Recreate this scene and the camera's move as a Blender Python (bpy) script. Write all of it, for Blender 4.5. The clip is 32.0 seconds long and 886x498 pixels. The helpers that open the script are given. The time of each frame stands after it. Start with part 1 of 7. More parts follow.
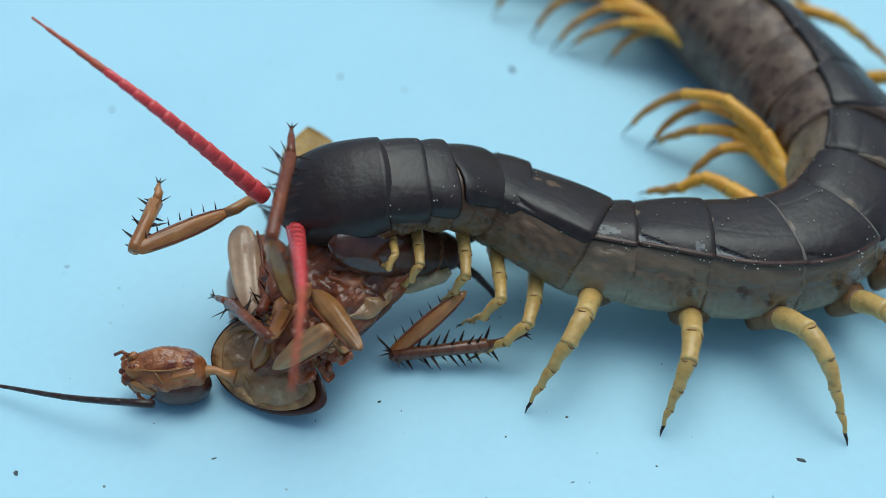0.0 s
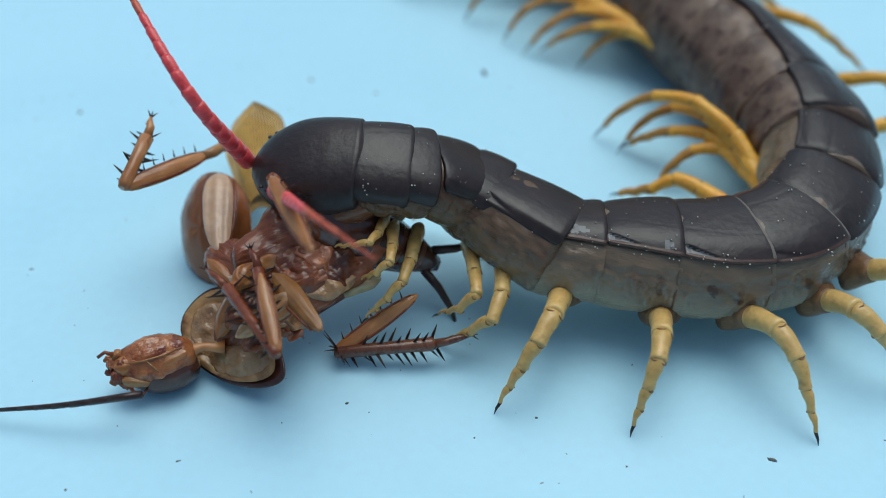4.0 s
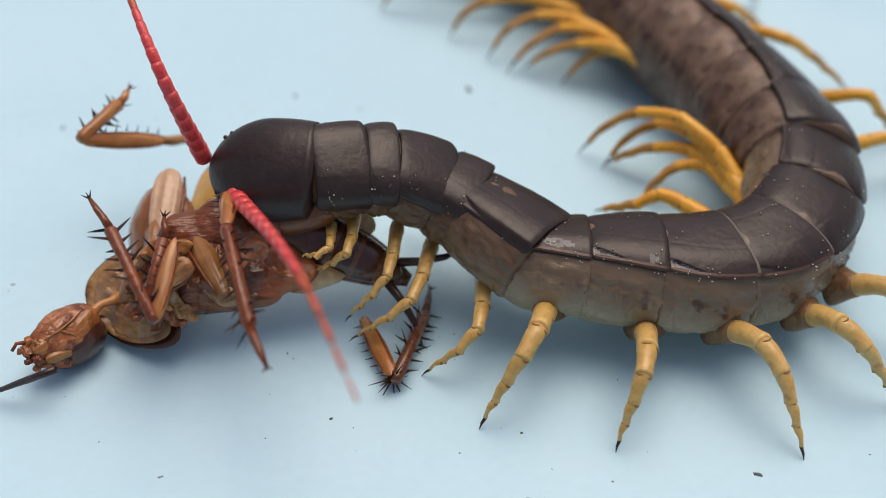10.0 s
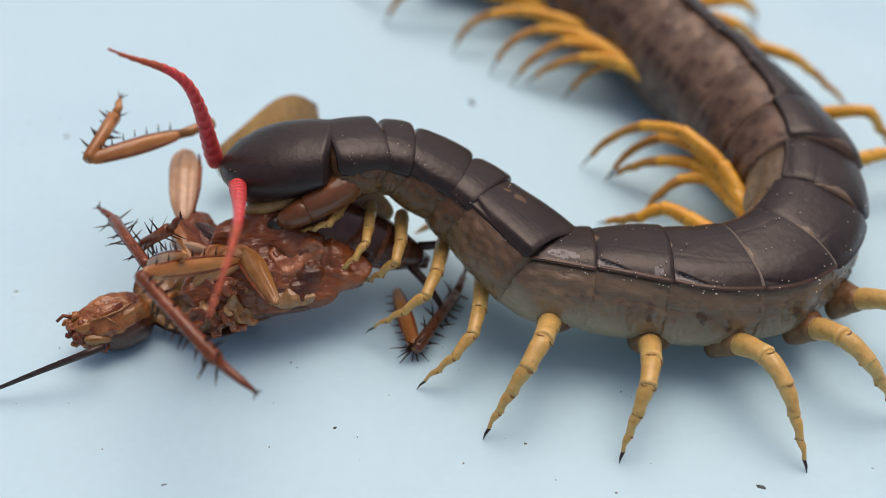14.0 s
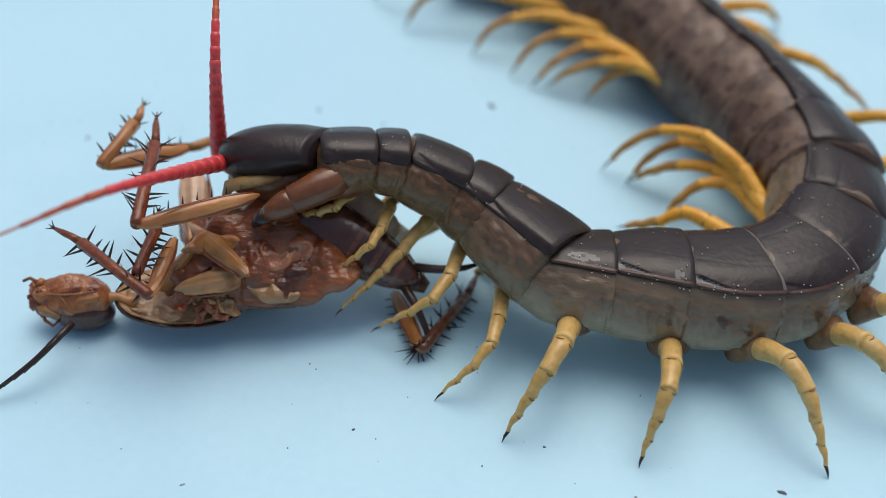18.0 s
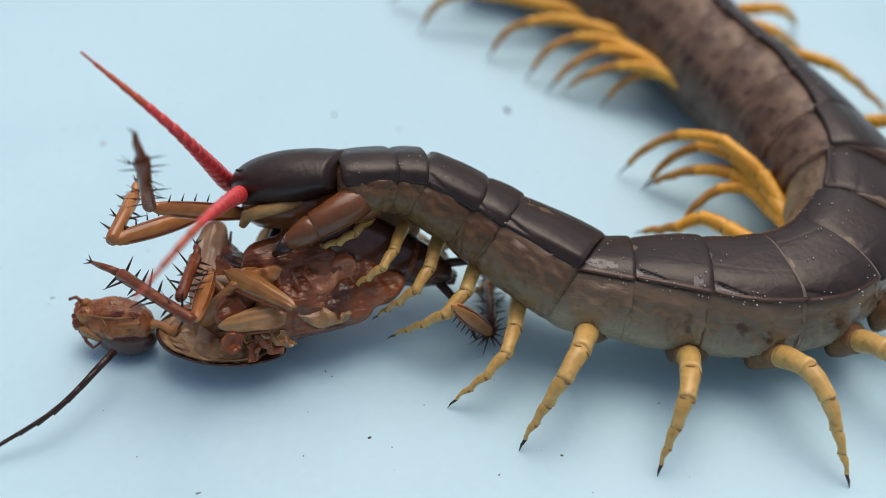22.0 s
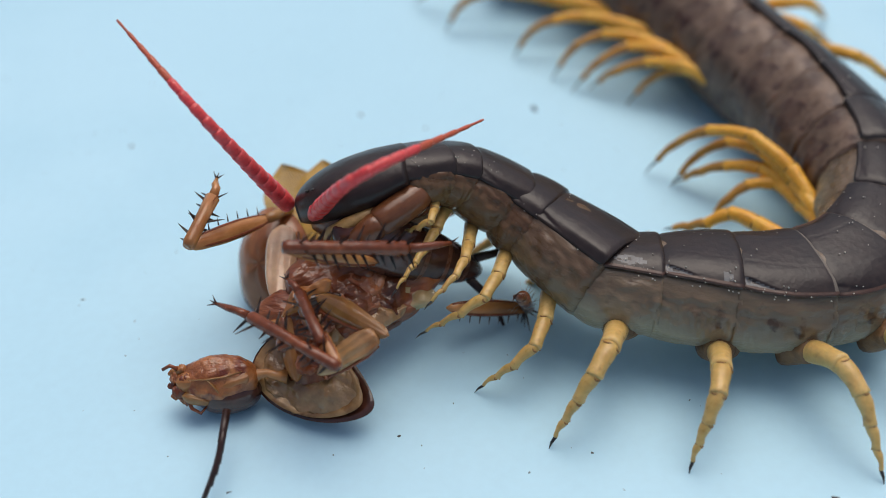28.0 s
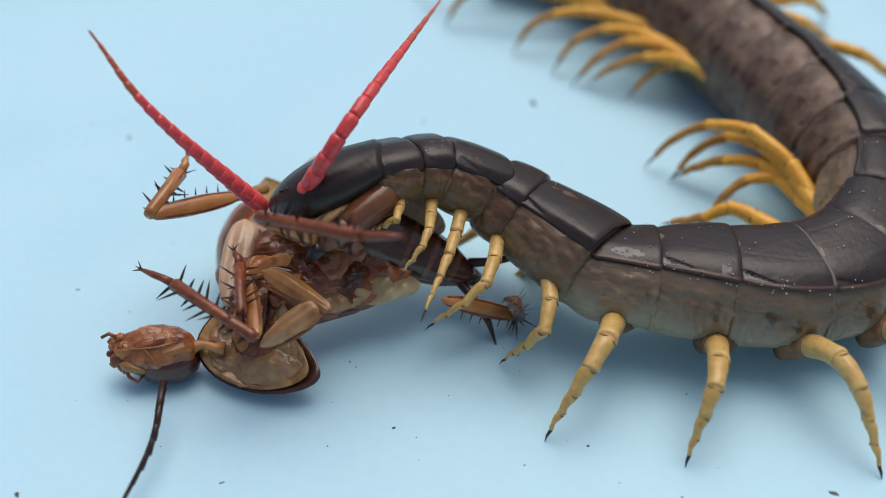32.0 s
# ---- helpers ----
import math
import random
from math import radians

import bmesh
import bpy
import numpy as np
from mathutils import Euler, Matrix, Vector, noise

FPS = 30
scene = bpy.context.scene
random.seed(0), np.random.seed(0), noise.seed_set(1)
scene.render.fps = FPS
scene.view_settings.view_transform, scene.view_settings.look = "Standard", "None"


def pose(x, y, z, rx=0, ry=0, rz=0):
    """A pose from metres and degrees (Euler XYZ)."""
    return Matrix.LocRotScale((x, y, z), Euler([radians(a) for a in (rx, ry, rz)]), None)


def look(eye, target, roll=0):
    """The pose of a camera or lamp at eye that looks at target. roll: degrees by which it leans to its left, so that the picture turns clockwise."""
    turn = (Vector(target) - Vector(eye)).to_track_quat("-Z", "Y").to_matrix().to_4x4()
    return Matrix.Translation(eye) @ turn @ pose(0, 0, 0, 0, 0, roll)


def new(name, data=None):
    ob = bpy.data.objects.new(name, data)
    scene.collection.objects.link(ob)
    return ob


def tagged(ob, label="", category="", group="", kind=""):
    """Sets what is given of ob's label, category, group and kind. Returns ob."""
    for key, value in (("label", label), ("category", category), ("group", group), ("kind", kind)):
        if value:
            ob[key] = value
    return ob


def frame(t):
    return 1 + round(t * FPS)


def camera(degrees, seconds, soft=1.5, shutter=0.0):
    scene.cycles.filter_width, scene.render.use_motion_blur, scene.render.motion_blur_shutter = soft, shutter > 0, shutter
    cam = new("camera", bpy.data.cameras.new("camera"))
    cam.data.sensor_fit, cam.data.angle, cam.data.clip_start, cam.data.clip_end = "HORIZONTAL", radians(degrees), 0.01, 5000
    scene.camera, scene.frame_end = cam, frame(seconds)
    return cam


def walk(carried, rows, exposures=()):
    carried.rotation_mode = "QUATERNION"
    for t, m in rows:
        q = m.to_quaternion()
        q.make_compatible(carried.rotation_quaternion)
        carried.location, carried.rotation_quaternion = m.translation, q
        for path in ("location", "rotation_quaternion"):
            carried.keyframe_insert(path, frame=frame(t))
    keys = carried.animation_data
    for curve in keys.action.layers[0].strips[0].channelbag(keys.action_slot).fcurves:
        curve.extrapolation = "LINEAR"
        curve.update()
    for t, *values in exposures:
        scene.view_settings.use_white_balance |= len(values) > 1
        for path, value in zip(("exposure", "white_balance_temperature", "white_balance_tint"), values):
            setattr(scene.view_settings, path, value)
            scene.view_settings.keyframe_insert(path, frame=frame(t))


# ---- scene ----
# Everything is laid out in centimetres and brought to metres by U.
U = 0.01
CLIP = 32.0
EXPOSURES = [(0.0, -0.08, 5530, -7), (1.0, -0.08, 5500, -6), (2.0, -0.08, 5520, -6), (3.0, -0.07, 5600, -3), (6.0, -0.07, 5560, -4),
             (7.0, -0.07, 5510, -4), (8.0, 0.01, 6290, 5), (9.0, 0.01, 6180, 4), (10.0, 0.04, 7260, 17), (11.0, 0.01, 6340, 7),
             (12.0, 0.01, 6320, 6), (13.0, 0.04, 7260, 17), (14.0, 0.04, 7410, 20), (17.0, 0.04, 6850, 15), (18.0, 0.01, 6440, 9)]
EXPOSURES += [(19.0, 0.04, 7000, 15), (20.0, 0.01, 5990, 3), (21.0, 0.04, 7000, 15), (22.0, 0.04, 7030, 14), (23.0, 0.01, 6700, 12),
              (24.0, 0.01, 6450, 8), (25.0, 0.01, 6590, 11), (28.0, 0.01, 6470, 10), (29.0, 0.01, 6520, 10), (30.0, 0.01, 6480, 10),
              (31.0, 0.01, 6470, 10), (32.0, 0.01, 6440, 9)]
cam = camera(42.0, CLIP, soft=0.7)
cam.data.dof.use_dof, cam.data.dof.focus_distance, cam.data.dof.aperture_fstop = True, 0.102, 16.0
walk(cam, [
    (0, pose(-0.00000, -0.08301, 0.08301, 45.000, -0.000, 0.000)),
    (0.5, pose(0.00006, -0.08312, 0.08260, 45.278, 0.172, 0.413)),
    (1, pose(0.00023, -0.08323, 0.08231, 45.524, 0.336, 0.553)),
    (1.5, pose(0.00035, -0.08328, 0.08205, 45.533, 0.359, 0.525)),
    (2, pose(0.00022, -0.08338, 0.08208, 45.378, 0.445, 0.531)),
    (2.5, pose(0.00081, -0.08335, 0.08159, 45.489, 0.117, 0.097)),
    (3, pose(0.00138, -0.08326, 0.08132, 45.492, -0.105, -0.229)),
    (3.5, pose(0.00139, -0.08333, 0.08125, 45.695, -0.343, -0.472)),
    (5.5, pose(0.00136, -0.08370, 0.08117, 46.077, -0.713, -1.105)),
    (6, pose(0.00153, -0.08382, 0.08066, 46.315, -0.980, -1.231)),
    (6.5, pose(0.00120, -0.08376, 0.08058, 46.332, -1.093, -1.359)),
    (7, pose(0.00094, -0.08384, 0.08070, 46.384, -1.112, -1.268)),
    (7.5, pose(0.00113, -0.08365, 0.08100, 46.217, -0.916, -1.227)),
    (8, pose(0.00102, -0.08373, 0.08069, 46.288, -0.880, -1.277)),
    (8.5, pose(0.00131, -0.08357, 0.08057, 46.331, -0.587, -1.159)),
    (9, pose(0.00087, -0.08357, 0.08064, 46.425, -0.668, -1.044)),
    (9.5, pose(0.00117, -0.08349, 0.08070, 46.695, -0.938, -1.275)),
    (10, pose(0.00123, -0.08372, 0.08050, 46.976, -1.068, -1.264)),
    (10.5, pose(0.00100, -0.08368, 0.08044, 46.985, -1.112, -1.355)),
    (11, pose(0.00057, -0.08350, 0.08060, 46.973, -1.286, -1.312)),
    (11.5, pose(0.00035, -0.08361, 0.08074, 47.157, -1.314, -1.238)),
    (12, pose(0.00034, -0.08384, 0.08055, 47.432, -1.439, -1.224)),
    (12.5, pose(0.00014, -0.08383, 0.08057, 47.465, -1.666, -1.371)),
    (13, pose(0.00022, -0.08398, 0.08028, 47.711, -1.625, -1.341)),
    (13.5, pose(0.00008, -0.08400, 0.08041, 47.646, -1.643, -1.350)),
    (14, pose(-0.00000, -0.08430, 0.08024, 47.807, -1.738, -1.216)),
    (14.5, pose(-0.00002, -0.08433, 0.08016, 47.851, -1.736, -1.148)),
    (16.5, pose(-0.00030, -0.08424, 0.07990, 47.989, -1.635, -0.935)),
    (17, pose(-0.00055, -0.08441, 0.07962, 48.094, -1.692, -0.492)),
    (17.5, pose(-0.00043, -0.08449, 0.07949, 48.188, -1.625, -0.288)),
    (18, pose(-0.00027, -0.08448, 0.07972, 48.167, -1.455, -0.364)),
    (18.5, pose(-0.00029, -0.08431, 0.07991, 48.120, -1.376, -0.621)),
    (19, pose(-0.00017, -0.08442, 0.07987, 48.206, -1.448, -0.504)),
    (19.5, pose(-0.00026, -0.08425, 0.07964, 48.250, -1.482, -0.491)),
    (20, pose(-0.00024, -0.08454, 0.07970, 48.310, -1.404, -0.314)),
    (20.5, pose(-0.00018, -0.08451, 0.07983, 48.318, -1.189, -0.147)),
    (21, pose(-0.00015, -0.08408, 0.07960, 48.251, -1.111, -0.105)),
    (21.5, pose(-0.00033, -0.08383, 0.07963, 48.139, -1.028, -0.040)),
    (22, pose(-0.00050, -0.08366, 0.07965, 48.216, -0.955, 0.106)),
    (22.5, pose(-0.00054, -0.08384, 0.07953, 48.672, -0.701, 0.366)),
    (23, pose(-0.00066, -0.08359, 0.07923, 48.825, -0.363, 0.529)),
    (23.5, pose(-0.00068, -0.08358, 0.07935, 48.438, -0.044, 0.858)),
    (24, pose(-0.00072, -0.08363, 0.07929, 48.373, -0.048, 0.899)),
    (24.5, pose(-0.00067, -0.08376, 0.07914, 48.398, -0.010, 0.937)),
    (25, pose(-0.00096, -0.08385, 0.07919, 48.452, -0.025, 0.918)),
    (25.5, pose(-0.00088, -0.08363, 0.07900, 48.514, -0.079, 1.047)),
    (27.5, pose(-0.00073, -0.08370, 0.07934, 48.358, 0.171, 0.987)),
    (28, pose(-0.00047, -0.08384, 0.07919, 48.366, 0.385, 0.777)),
    (28.5, pose(0.00050, -0.08375, 0.07908, 48.551, 0.405, 0.750)),
    (29, pose(0.00049, -0.08358, 0.07841, 48.783, 0.154, 0.774)),
    (29.5, pose(0.00015, -0.08345, 0.07860, 48.470, 0.060, 0.494)),
    (30, pose(-0.00005, -0.08359, 0.07830, 48.420, -0.065, 0.395)),
    (30.5, pose(-0.00001, -0.08356, 0.07811, 48.343, -0.093, 0.532)),
    (31, pose(0.00021, -0.08357, 0.07842, 48.299, 0.100, 0.609)),
    (31.5, pose(0.00007, -0.08396, 0.07822, 48.534, 0.154, 0.765)),
    (32, pose(-0.00008, -0.08414, 0.07794, 48.564, 0.100, 1.090)),
], EXPOSURES)

# ---- daylight ----
world = bpy.data.worlds.new("world")
scene.world = world
world.use_nodes = True
wn = world.node_tree.nodes
sky = wn.new("ShaderNodeTexSky")
sky.sky_type = 'NISHITA'
sky.sun_disc = False
sky.dust_density, sky.air_density, sky.ozone_density = 5.0, 1.0, 0.6
sky.sun_elevation, sky.sun_rotation = radians(71), radians(19)
wn["Background"].inputs["Strength"].default_value = 0.105
world.node_tree.links.new(sky.outputs[0], wn["Background"].inputs["Color"])
sun = new("sun", bpy.data.lights.new("sun", 'SUN'))
sun.data.energy, sun.data.angle, sun.data.color = 1.33, radians(56), (1.0, 0.97, 0.92)
sun.matrix_world = look((0.13, 0.38, 1.2), (0, 0, 0))


# ---- materials ----
def material(name, low, high, rough=0.5, scale=300, bump=0.2, fine=2500, coat=0.0, metal=0.0, subsurface=0.0, stain=None,
             stain_at=(0.55, 0.7), stretch=None, spec=0.5, grain=0.14, belly=None, coat_rough=0.25):
    m = bpy.data.materials.new(name)
    m.use_nodes = True
    nt = m.node_tree
    b = nt.nodes["Principled BSDF"]
    co = nt.nodes.new("ShaderNodeTexCoord")
    n1 = nt.nodes.new("ShaderNodeTexNoise")
    n1.inputs["Scale"].default_value, n1.inputs["Detail"].default_value = scale, 5
    n2 = nt.nodes.new("ShaderNodeTexNoise")
    n2.inputs["Scale"].default_value, n2.inputs["Detail"].default_value = fine, 4
    for n in (n1, n2):
        nt.links.new(co.outputs["Object"], n.inputs["Vector"])
    if stretch:
        mp = nt.nodes.new("ShaderNodeMapping")
        mp.inputs["Scale"].default_value = stretch
        nt.links.new(co.outputs["Object"], mp.inputs["Vector"])
        nt.links.new(mp.outputs["Vector"], n2.inputs["Vector"])
    ramp = nt.nodes.new("ShaderNodeValToRGB")
    ramp.color_ramp.elements[0].position, ramp.color_ramp.elements[1].position = 0.32, 0.68
    ramp.color_ramp.elements[0].color, ramp.color_ramp.elements[1].color = (*low, 1), (*high, 1)
    nt.links.new(n1.outputs["Fac"], ramp.inputs["Fac"])
    colour = ramp.outputs["Color"]
    if belly:
        under = nt.nodes.new("ShaderNodeAttribute")
        under.attribute_name = "belly"
        soft_skin = nt.nodes.new("ShaderNodeMix")
        soft_skin.data_type = 'RGBA'
        nt.links.new(under.outputs["Fac"], soft_skin.inputs["Factor"])
        nt.links.new(colour, soft_skin.inputs["A"])
        soft_skin.inputs["B"].default_value = (*belly, 1)
        colour = soft_skin.outputs["Result"]
    if stain:
        mix = nt.nodes.new("ShaderNodeMix")
        mix.data_type = 'RGBA'
        n3 = nt.nodes.new("ShaderNodeTexNoise")
        n3.inputs["Scale"].default_value, n3.inputs["Detail"].default_value = scale * 1.7, 6
        nt.links.new(co.outputs["Object"], n3.inputs["Vector"])
        r3 = nt.nodes.new("ShaderNodeMapRange")
        r3.inputs["From Min"].default_value, r3.inputs["From Max"].default_value = stain_at
        nt.links.new(n3.outputs["Fac"], r3.inputs["Value"])
        nt.links.new(r3.outputs["Result"], mix.inputs["Factor"])
        nt.links.new(colour, mix.inputs["A"])
        mix.inputs["B"].default_value = (*stain, 1)
        colour = mix.outputs["Result"]
    fleck = nt.nodes.new("ShaderNodeMapRange")
    fleck.inputs["From Min"].default_value, fleck.inputs["From Max"].default_value = 0.35, 0.65
    fleck.inputs["To Min"].default_value, fleck.inputs["To Max"].default_value = 1 - grain, 1 + grain
    nt.links.new(n2.outputs["Fac"], fleck.inputs["Value"])
    speckled = nt.nodes.new("ShaderNodeMix")
    speckled.data_type, speckled.blend_type = 'RGBA', 'MULTIPLY'
    speckled.inputs["Factor"].default_value = 1.0
    nt.links.new(colour, speckled.inputs["A"])
    nt.links.new(fleck.outputs["Result"], speckled.inputs["B"])
    nt.links.new(speckled.outputs["Result"], b.inputs["Base Color"])
    rr = nt.nodes.new("ShaderNodeMapRange")
    rr.inputs["To Min"].default_value, rr.inputs["To Max"].default_value = rough * 0.75, min(1, rough * 1.25)
    nt.links.new(n2.outputs["Fac"], rr.inputs["Value"])
    nt.links.new(rr.outputs["Result"], b.inputs["Roughness"])
    bp = nt.nodes.new("ShaderNodeBump")
    bp.inputs["Strength"].default_value, bp.inputs["Distance"].default_value = bump, 0.0003
    nt.links.new(n2.outputs["Fac"], bp.inputs["Height"])
    nt.links.new(bp.outputs["Normal"], b.inputs["Normal"])
    b.inputs["Coat Weight"].default_value, b.inputs["Coat Roughness"].default_value = coat, coat_rough
    b.inputs["Metallic"].default_value = metal
    b.inputs["Specular IOR Level"].default_value = spec
    if subsurface:
        b.inputs["Subsurface Weight"].default_value = subsurface
        b.inputs["Subsurface Radius"].default_value = (0.0012, 0.0006, 0.0003)
        b.inputs["Subsurface Scale"].default_value = 1.0
    return m


SHEET = material("blue_sheet", (0.455, 0.715, 0.84), (0.49, 0.75, 0.875), 0.5, 18, 0.05, 900, spec=0.3, grain=0.012, stain=(0.41, 0.67, 0.8), stain_at=(0.5, 0.82))
TERGITE = material("dark_tergite", (0.016, 0.0105, 0.0105), (0.03, 0.0185, 0.016), 0.37, 220, 0.18, 1500, spec=0.42)
# Sky glints on the plate facets, painted in as a paler grey.
GLINT = material("painted_glint", (0.09, 0.088, 0.09), (0.16, 0.158, 0.16), 0.36, 500, 0.3, 1500, spec=0.5, grain=0.2)
FLANK = material("flank_membrane", (0.134, 0.0896, 0.055), (0.196, 0.134, 0.0825), 0.32, 260, 0.7, 900, coat=0.12, coat_rough=0.1, subsurface=0.2, grain=0.06, stretch=(0.6, 1.0, 1.5),
                 stain=(0.0784, 0.0403, 0.022), stain_at=(0.62, 0.7), belly=(0.336, 0.263, 0.165))
FLANK_FRONT = material("front_membrane", (0.085, 0.042, 0.022), (0.125, 0.064, 0.033), 0.28, 260, 0.25, 900, coat=0.05, coat_rough=0.1, subsurface=0.2, grain=0.06,
                       stretch=(0.6, 1.0, 1.5), spec=0.35, stain=(0.055, 0.026, 0.014), stain_at=(0.6, 0.74), belly=(0.175, 0.105, 0.05))
FLANK_MID = material("middle_membrane", (0.1, 0.058, 0.034), (0.145, 0.088, 0.052), 0.28, 260, 0.4, 900, coat=0.08, coat_rough=0.1, subsurface=0.2, grain=0.06,
                     stretch=(0.6, 1.0, 1.5), spec=0.4, stain=(0.06, 0.03, 0.017), stain_at=(0.6, 0.74), belly=(0.235, 0.165, 0.095))
FLANK_FAR = material("mottled_flank", (0.08, 0.045, 0.027), (0.19, 0.12, 0.08), 0.42, 260, 0.4, 1200, subsurface=0.1,
                     stain=(0.045, 0.016, 0.01), stain_at=(0.5, 0.64))
LEG = material("leg_yellow", (0.53, 0.321, 0.09), (0.672, 0.45, 0.162), 0.3, 400, 0.3, 1800, subsurface=0.2, grain=0.08,
               stain=(0.326, 0.173, 0.054), stain_at=(0.64, 0.82))
LEG_ORANGE = material("leg_orange", (0.68, 0.31, 0.025), (0.8, 0.42, 0.05), 0.4, 400, 0.15, 2500, subsurface=0.15, grain=0.1)
JOINT = material("joint_brown", (0.22, 0.10, 0.03), (0.3, 0.15, 0.05), 0.45, 600, 0.2, 2500)
CLAW = material("claw_black", (0.012, 0.01, 0.01), (0.03, 0.022, 0.018), 0.3, 600, 0.1, 2500)
RED = material("antenna_red", (0.627, 0.044, 0.0517), (0.762, 0.0935, 0.0862), 0.3, 500, 0.2, 2500, subsurface=0.2)
RED_TIP = material("antenna_tip", (0.45, 0.06, 0.03), (0.55, 0.12, 0.05), 0.4, 500, 0.2, 2500)
FANG = material("fang_brown", (0.12, 0.042, 0.018), (0.2, 0.076, 0.03), 0.2, 160, 0.12, 1800, grain=0.08, subsurface=0.1)
PALP = material("palp_ochre", (0.33, 0.19, 0.06), (0.45, 0.28, 0.11), 0.4, 400, 0.2, 2200)
ROACH = material("roach_brown", (0.138, 0.0361, 0.0122), (0.307, 0.0946, 0.0317), 0.12, 120, 0.9, 1100, subsurface=0.2, spec=0.55, grain=0.16, stretch=(0.5, 1.5, 1.0),
                 stain=(0.0636, 0.0172, 0.00792), stain_at=(0.52, 0.72))
ROACH_DARK = material("roach_dark", (0.03, 0.0105, 0.008), (0.09, 0.03, 0.017), 0.14, 160, 0.2, 1300, coat=0.3, spec=0.5)
ROACH_HEAD = material("roach_head", (0.244, 0.0671, 0.0173), (0.456, 0.176, 0.0562), 0.12, 330, 1.0, 1200, spec=0.65, grain=0.2, subsurface=0.15,
                      stain=(0.148, 0.0292, 0.0101), stain_at=(0.5, 0.64))
CHEST = material("chest_brown", (0.143, 0.0344, 0.0122), (0.307, 0.0989, 0.0338), 0.11, 160, 1.0, 1200, spec=0.55, grain=0.16, subsurface=0.15, stretch=(0.6, 1.5, 1.0),
                 stain=(0.318, 0.146, 0.0612), stain_at=(0.58, 0.8))
CREAM = material("pale_cuticle", (0.26, 0.115, 0.0335), (0.385, 0.198, 0.0702), 0.16, 120, 0.15, 1100, grain=0.1, subsurface=0.2,
                 stain=(0.156, 0.057, 0.0172), stain_at=(0.5, 0.8))
PALE = material("pale_coxa", (0.464, 0.285, 0.172), (0.618, 0.427, 0.284), 0.16, 110, 0.15, 1500, subsurface=0.2, grain=0.08,
                stain=(0.309, 0.152, 0.0774), stain_at=(0.54, 0.9))
FORE_COXA = material("cream_coxa", (0.35, 0.18, 0.076), (0.53, 0.323, 0.16), 0.16, 160, 0.4, 700, subsurface=0.2, spec=0.4, grain=0.14, stretch=(0.4, 2.0, 1.0),
                     stain=(0.233, 0.095, 0.0336), stain_at=(0.52, 0.74))
MARGIN = material("tergite_margin", (0.05, 0.022, 0.015), (0.085, 0.04, 0.026), 0.4, 300, 0.2, 1800)
SEAM = material("tergite_seam", (0.12, 0.1, 0.08), (0.2, 0.17, 0.14), 0.5, 500, 0.2, 1800)
SOCKET = material("leg_socket", (0.13, 0.06, 0.025), (0.24, 0.125, 0.05), 0.45, 350, 0.6, 1500)
TARSUS = material("tarsus_brown", (0.42, 0.19, 0.03), (0.56, 0.28, 0.05), 0.45, 500, 0.2, 2500)
GRAIN = material("sand_grain", (0.5, 0.46, 0.38), (0.75, 0.7, 0.6), 0.5, 900, 0.1, 3000)
MEMBRANE = material("wing_membrane", (0.52, 0.39, 0.26), (0.7, 0.57, 0.42), 0.3, 200, 0.4, 1300, subsurface=0.1)
UNDERSIDE = material("shield_underside", (0.333, 0.175, 0.0585), (0.52, 0.313, 0.133), 0.2, 220, 0.6, 900, coat=0.2,
                     stain=(0.208, 0.0782, 0.0234), stain_at=(0.5, 0.66))
FOREWING = material("forewing_brown", (0.201, 0.0645, 0.0194), (0.329, 0.125, 0.0418), 0.15, 160, 0.25, 1000, grain=0.12, subsurface=0.2, spec=0.5, stretch=(0.35, 1.8, 1.0))
FILM = material("glossy_film", (0.25, 0.129, 0.0507), (0.416, 0.248, 0.117), 0.1, 160, 1.0, 1100, subsurface=0.2, spec=0.7,
                stain=(0.146, 0.057, 0.0203), stain_at=(0.56, 0.85))
FEMUR = material("femur_amber", (0.27, 0.092, 0.0234), (0.489, 0.23, 0.0819), 0.17, 200, 0.3, 900, grain=0.16, subsurface=0.15, stretch=(0.4, 1.5, 1.5))
TIBIA = material("tibia_brown", (0.13, 0.0306, 0.0112), (0.23, 0.0595, 0.02), 0.25, 350, 0.3, 1800)
SPINE = material("spine_dark", (0.02, 0.008, 0.006), (0.045, 0.018, 0.012), 0.35, 600, 0.1, 2500)
WING = material("wing_amber", (0.46, 0.25, 0.03), (0.6, 0.36, 0.06), 0.3, 200, 0.3, 1200, coat=0.15, subsurface=0.1)
TEGMEN = material("tegmen_brown", (0.085, 0.026, 0.012), (0.16, 0.056, 0.023), 0.28, 200, 0.3, 1300, coat=0.3)
FAT = material("torn_membrane", (0.42, 0.3, 0.139), (0.578, 0.45, 0.238), 0.2, 300, 0.5, 1000, subsurface=0.2, coat=0.3, coat_rough=0.1)
for thin, alpha in ((FAT, 0.72), (WING, 0.75)):
    thin.node_tree.nodes["Principled BSDF"].inputs["Alpha"].default_value = alpha
FLESH = material("wet_flesh", (0.276, 0.0817, 0.036), (0.445, 0.172, 0.0792), 0.1, 250, 0.9, 1200, subsurface=0.2, spec=0.55, grain=0.14)
SPECK = material("speck_grey", (0.05, 0.06, 0.06), (0.16, 0.17, 0.17), 0.8, 800, 0.3, 3000)


# ---- mesh helpers, in centimetres ----
def mesh_from(name, verts, faces, mat, smooth=True):
    me = bpy.data.meshes.new(name)
    me.from_pydata([(v[0] * U, v[1] * U, v[2] * U) for v in verts], [], faces)
    me.polygons.foreach_set("use_smooth", [smooth] * len(me.polygons))
    me.materials.append(mat)
    me.update()
    return me


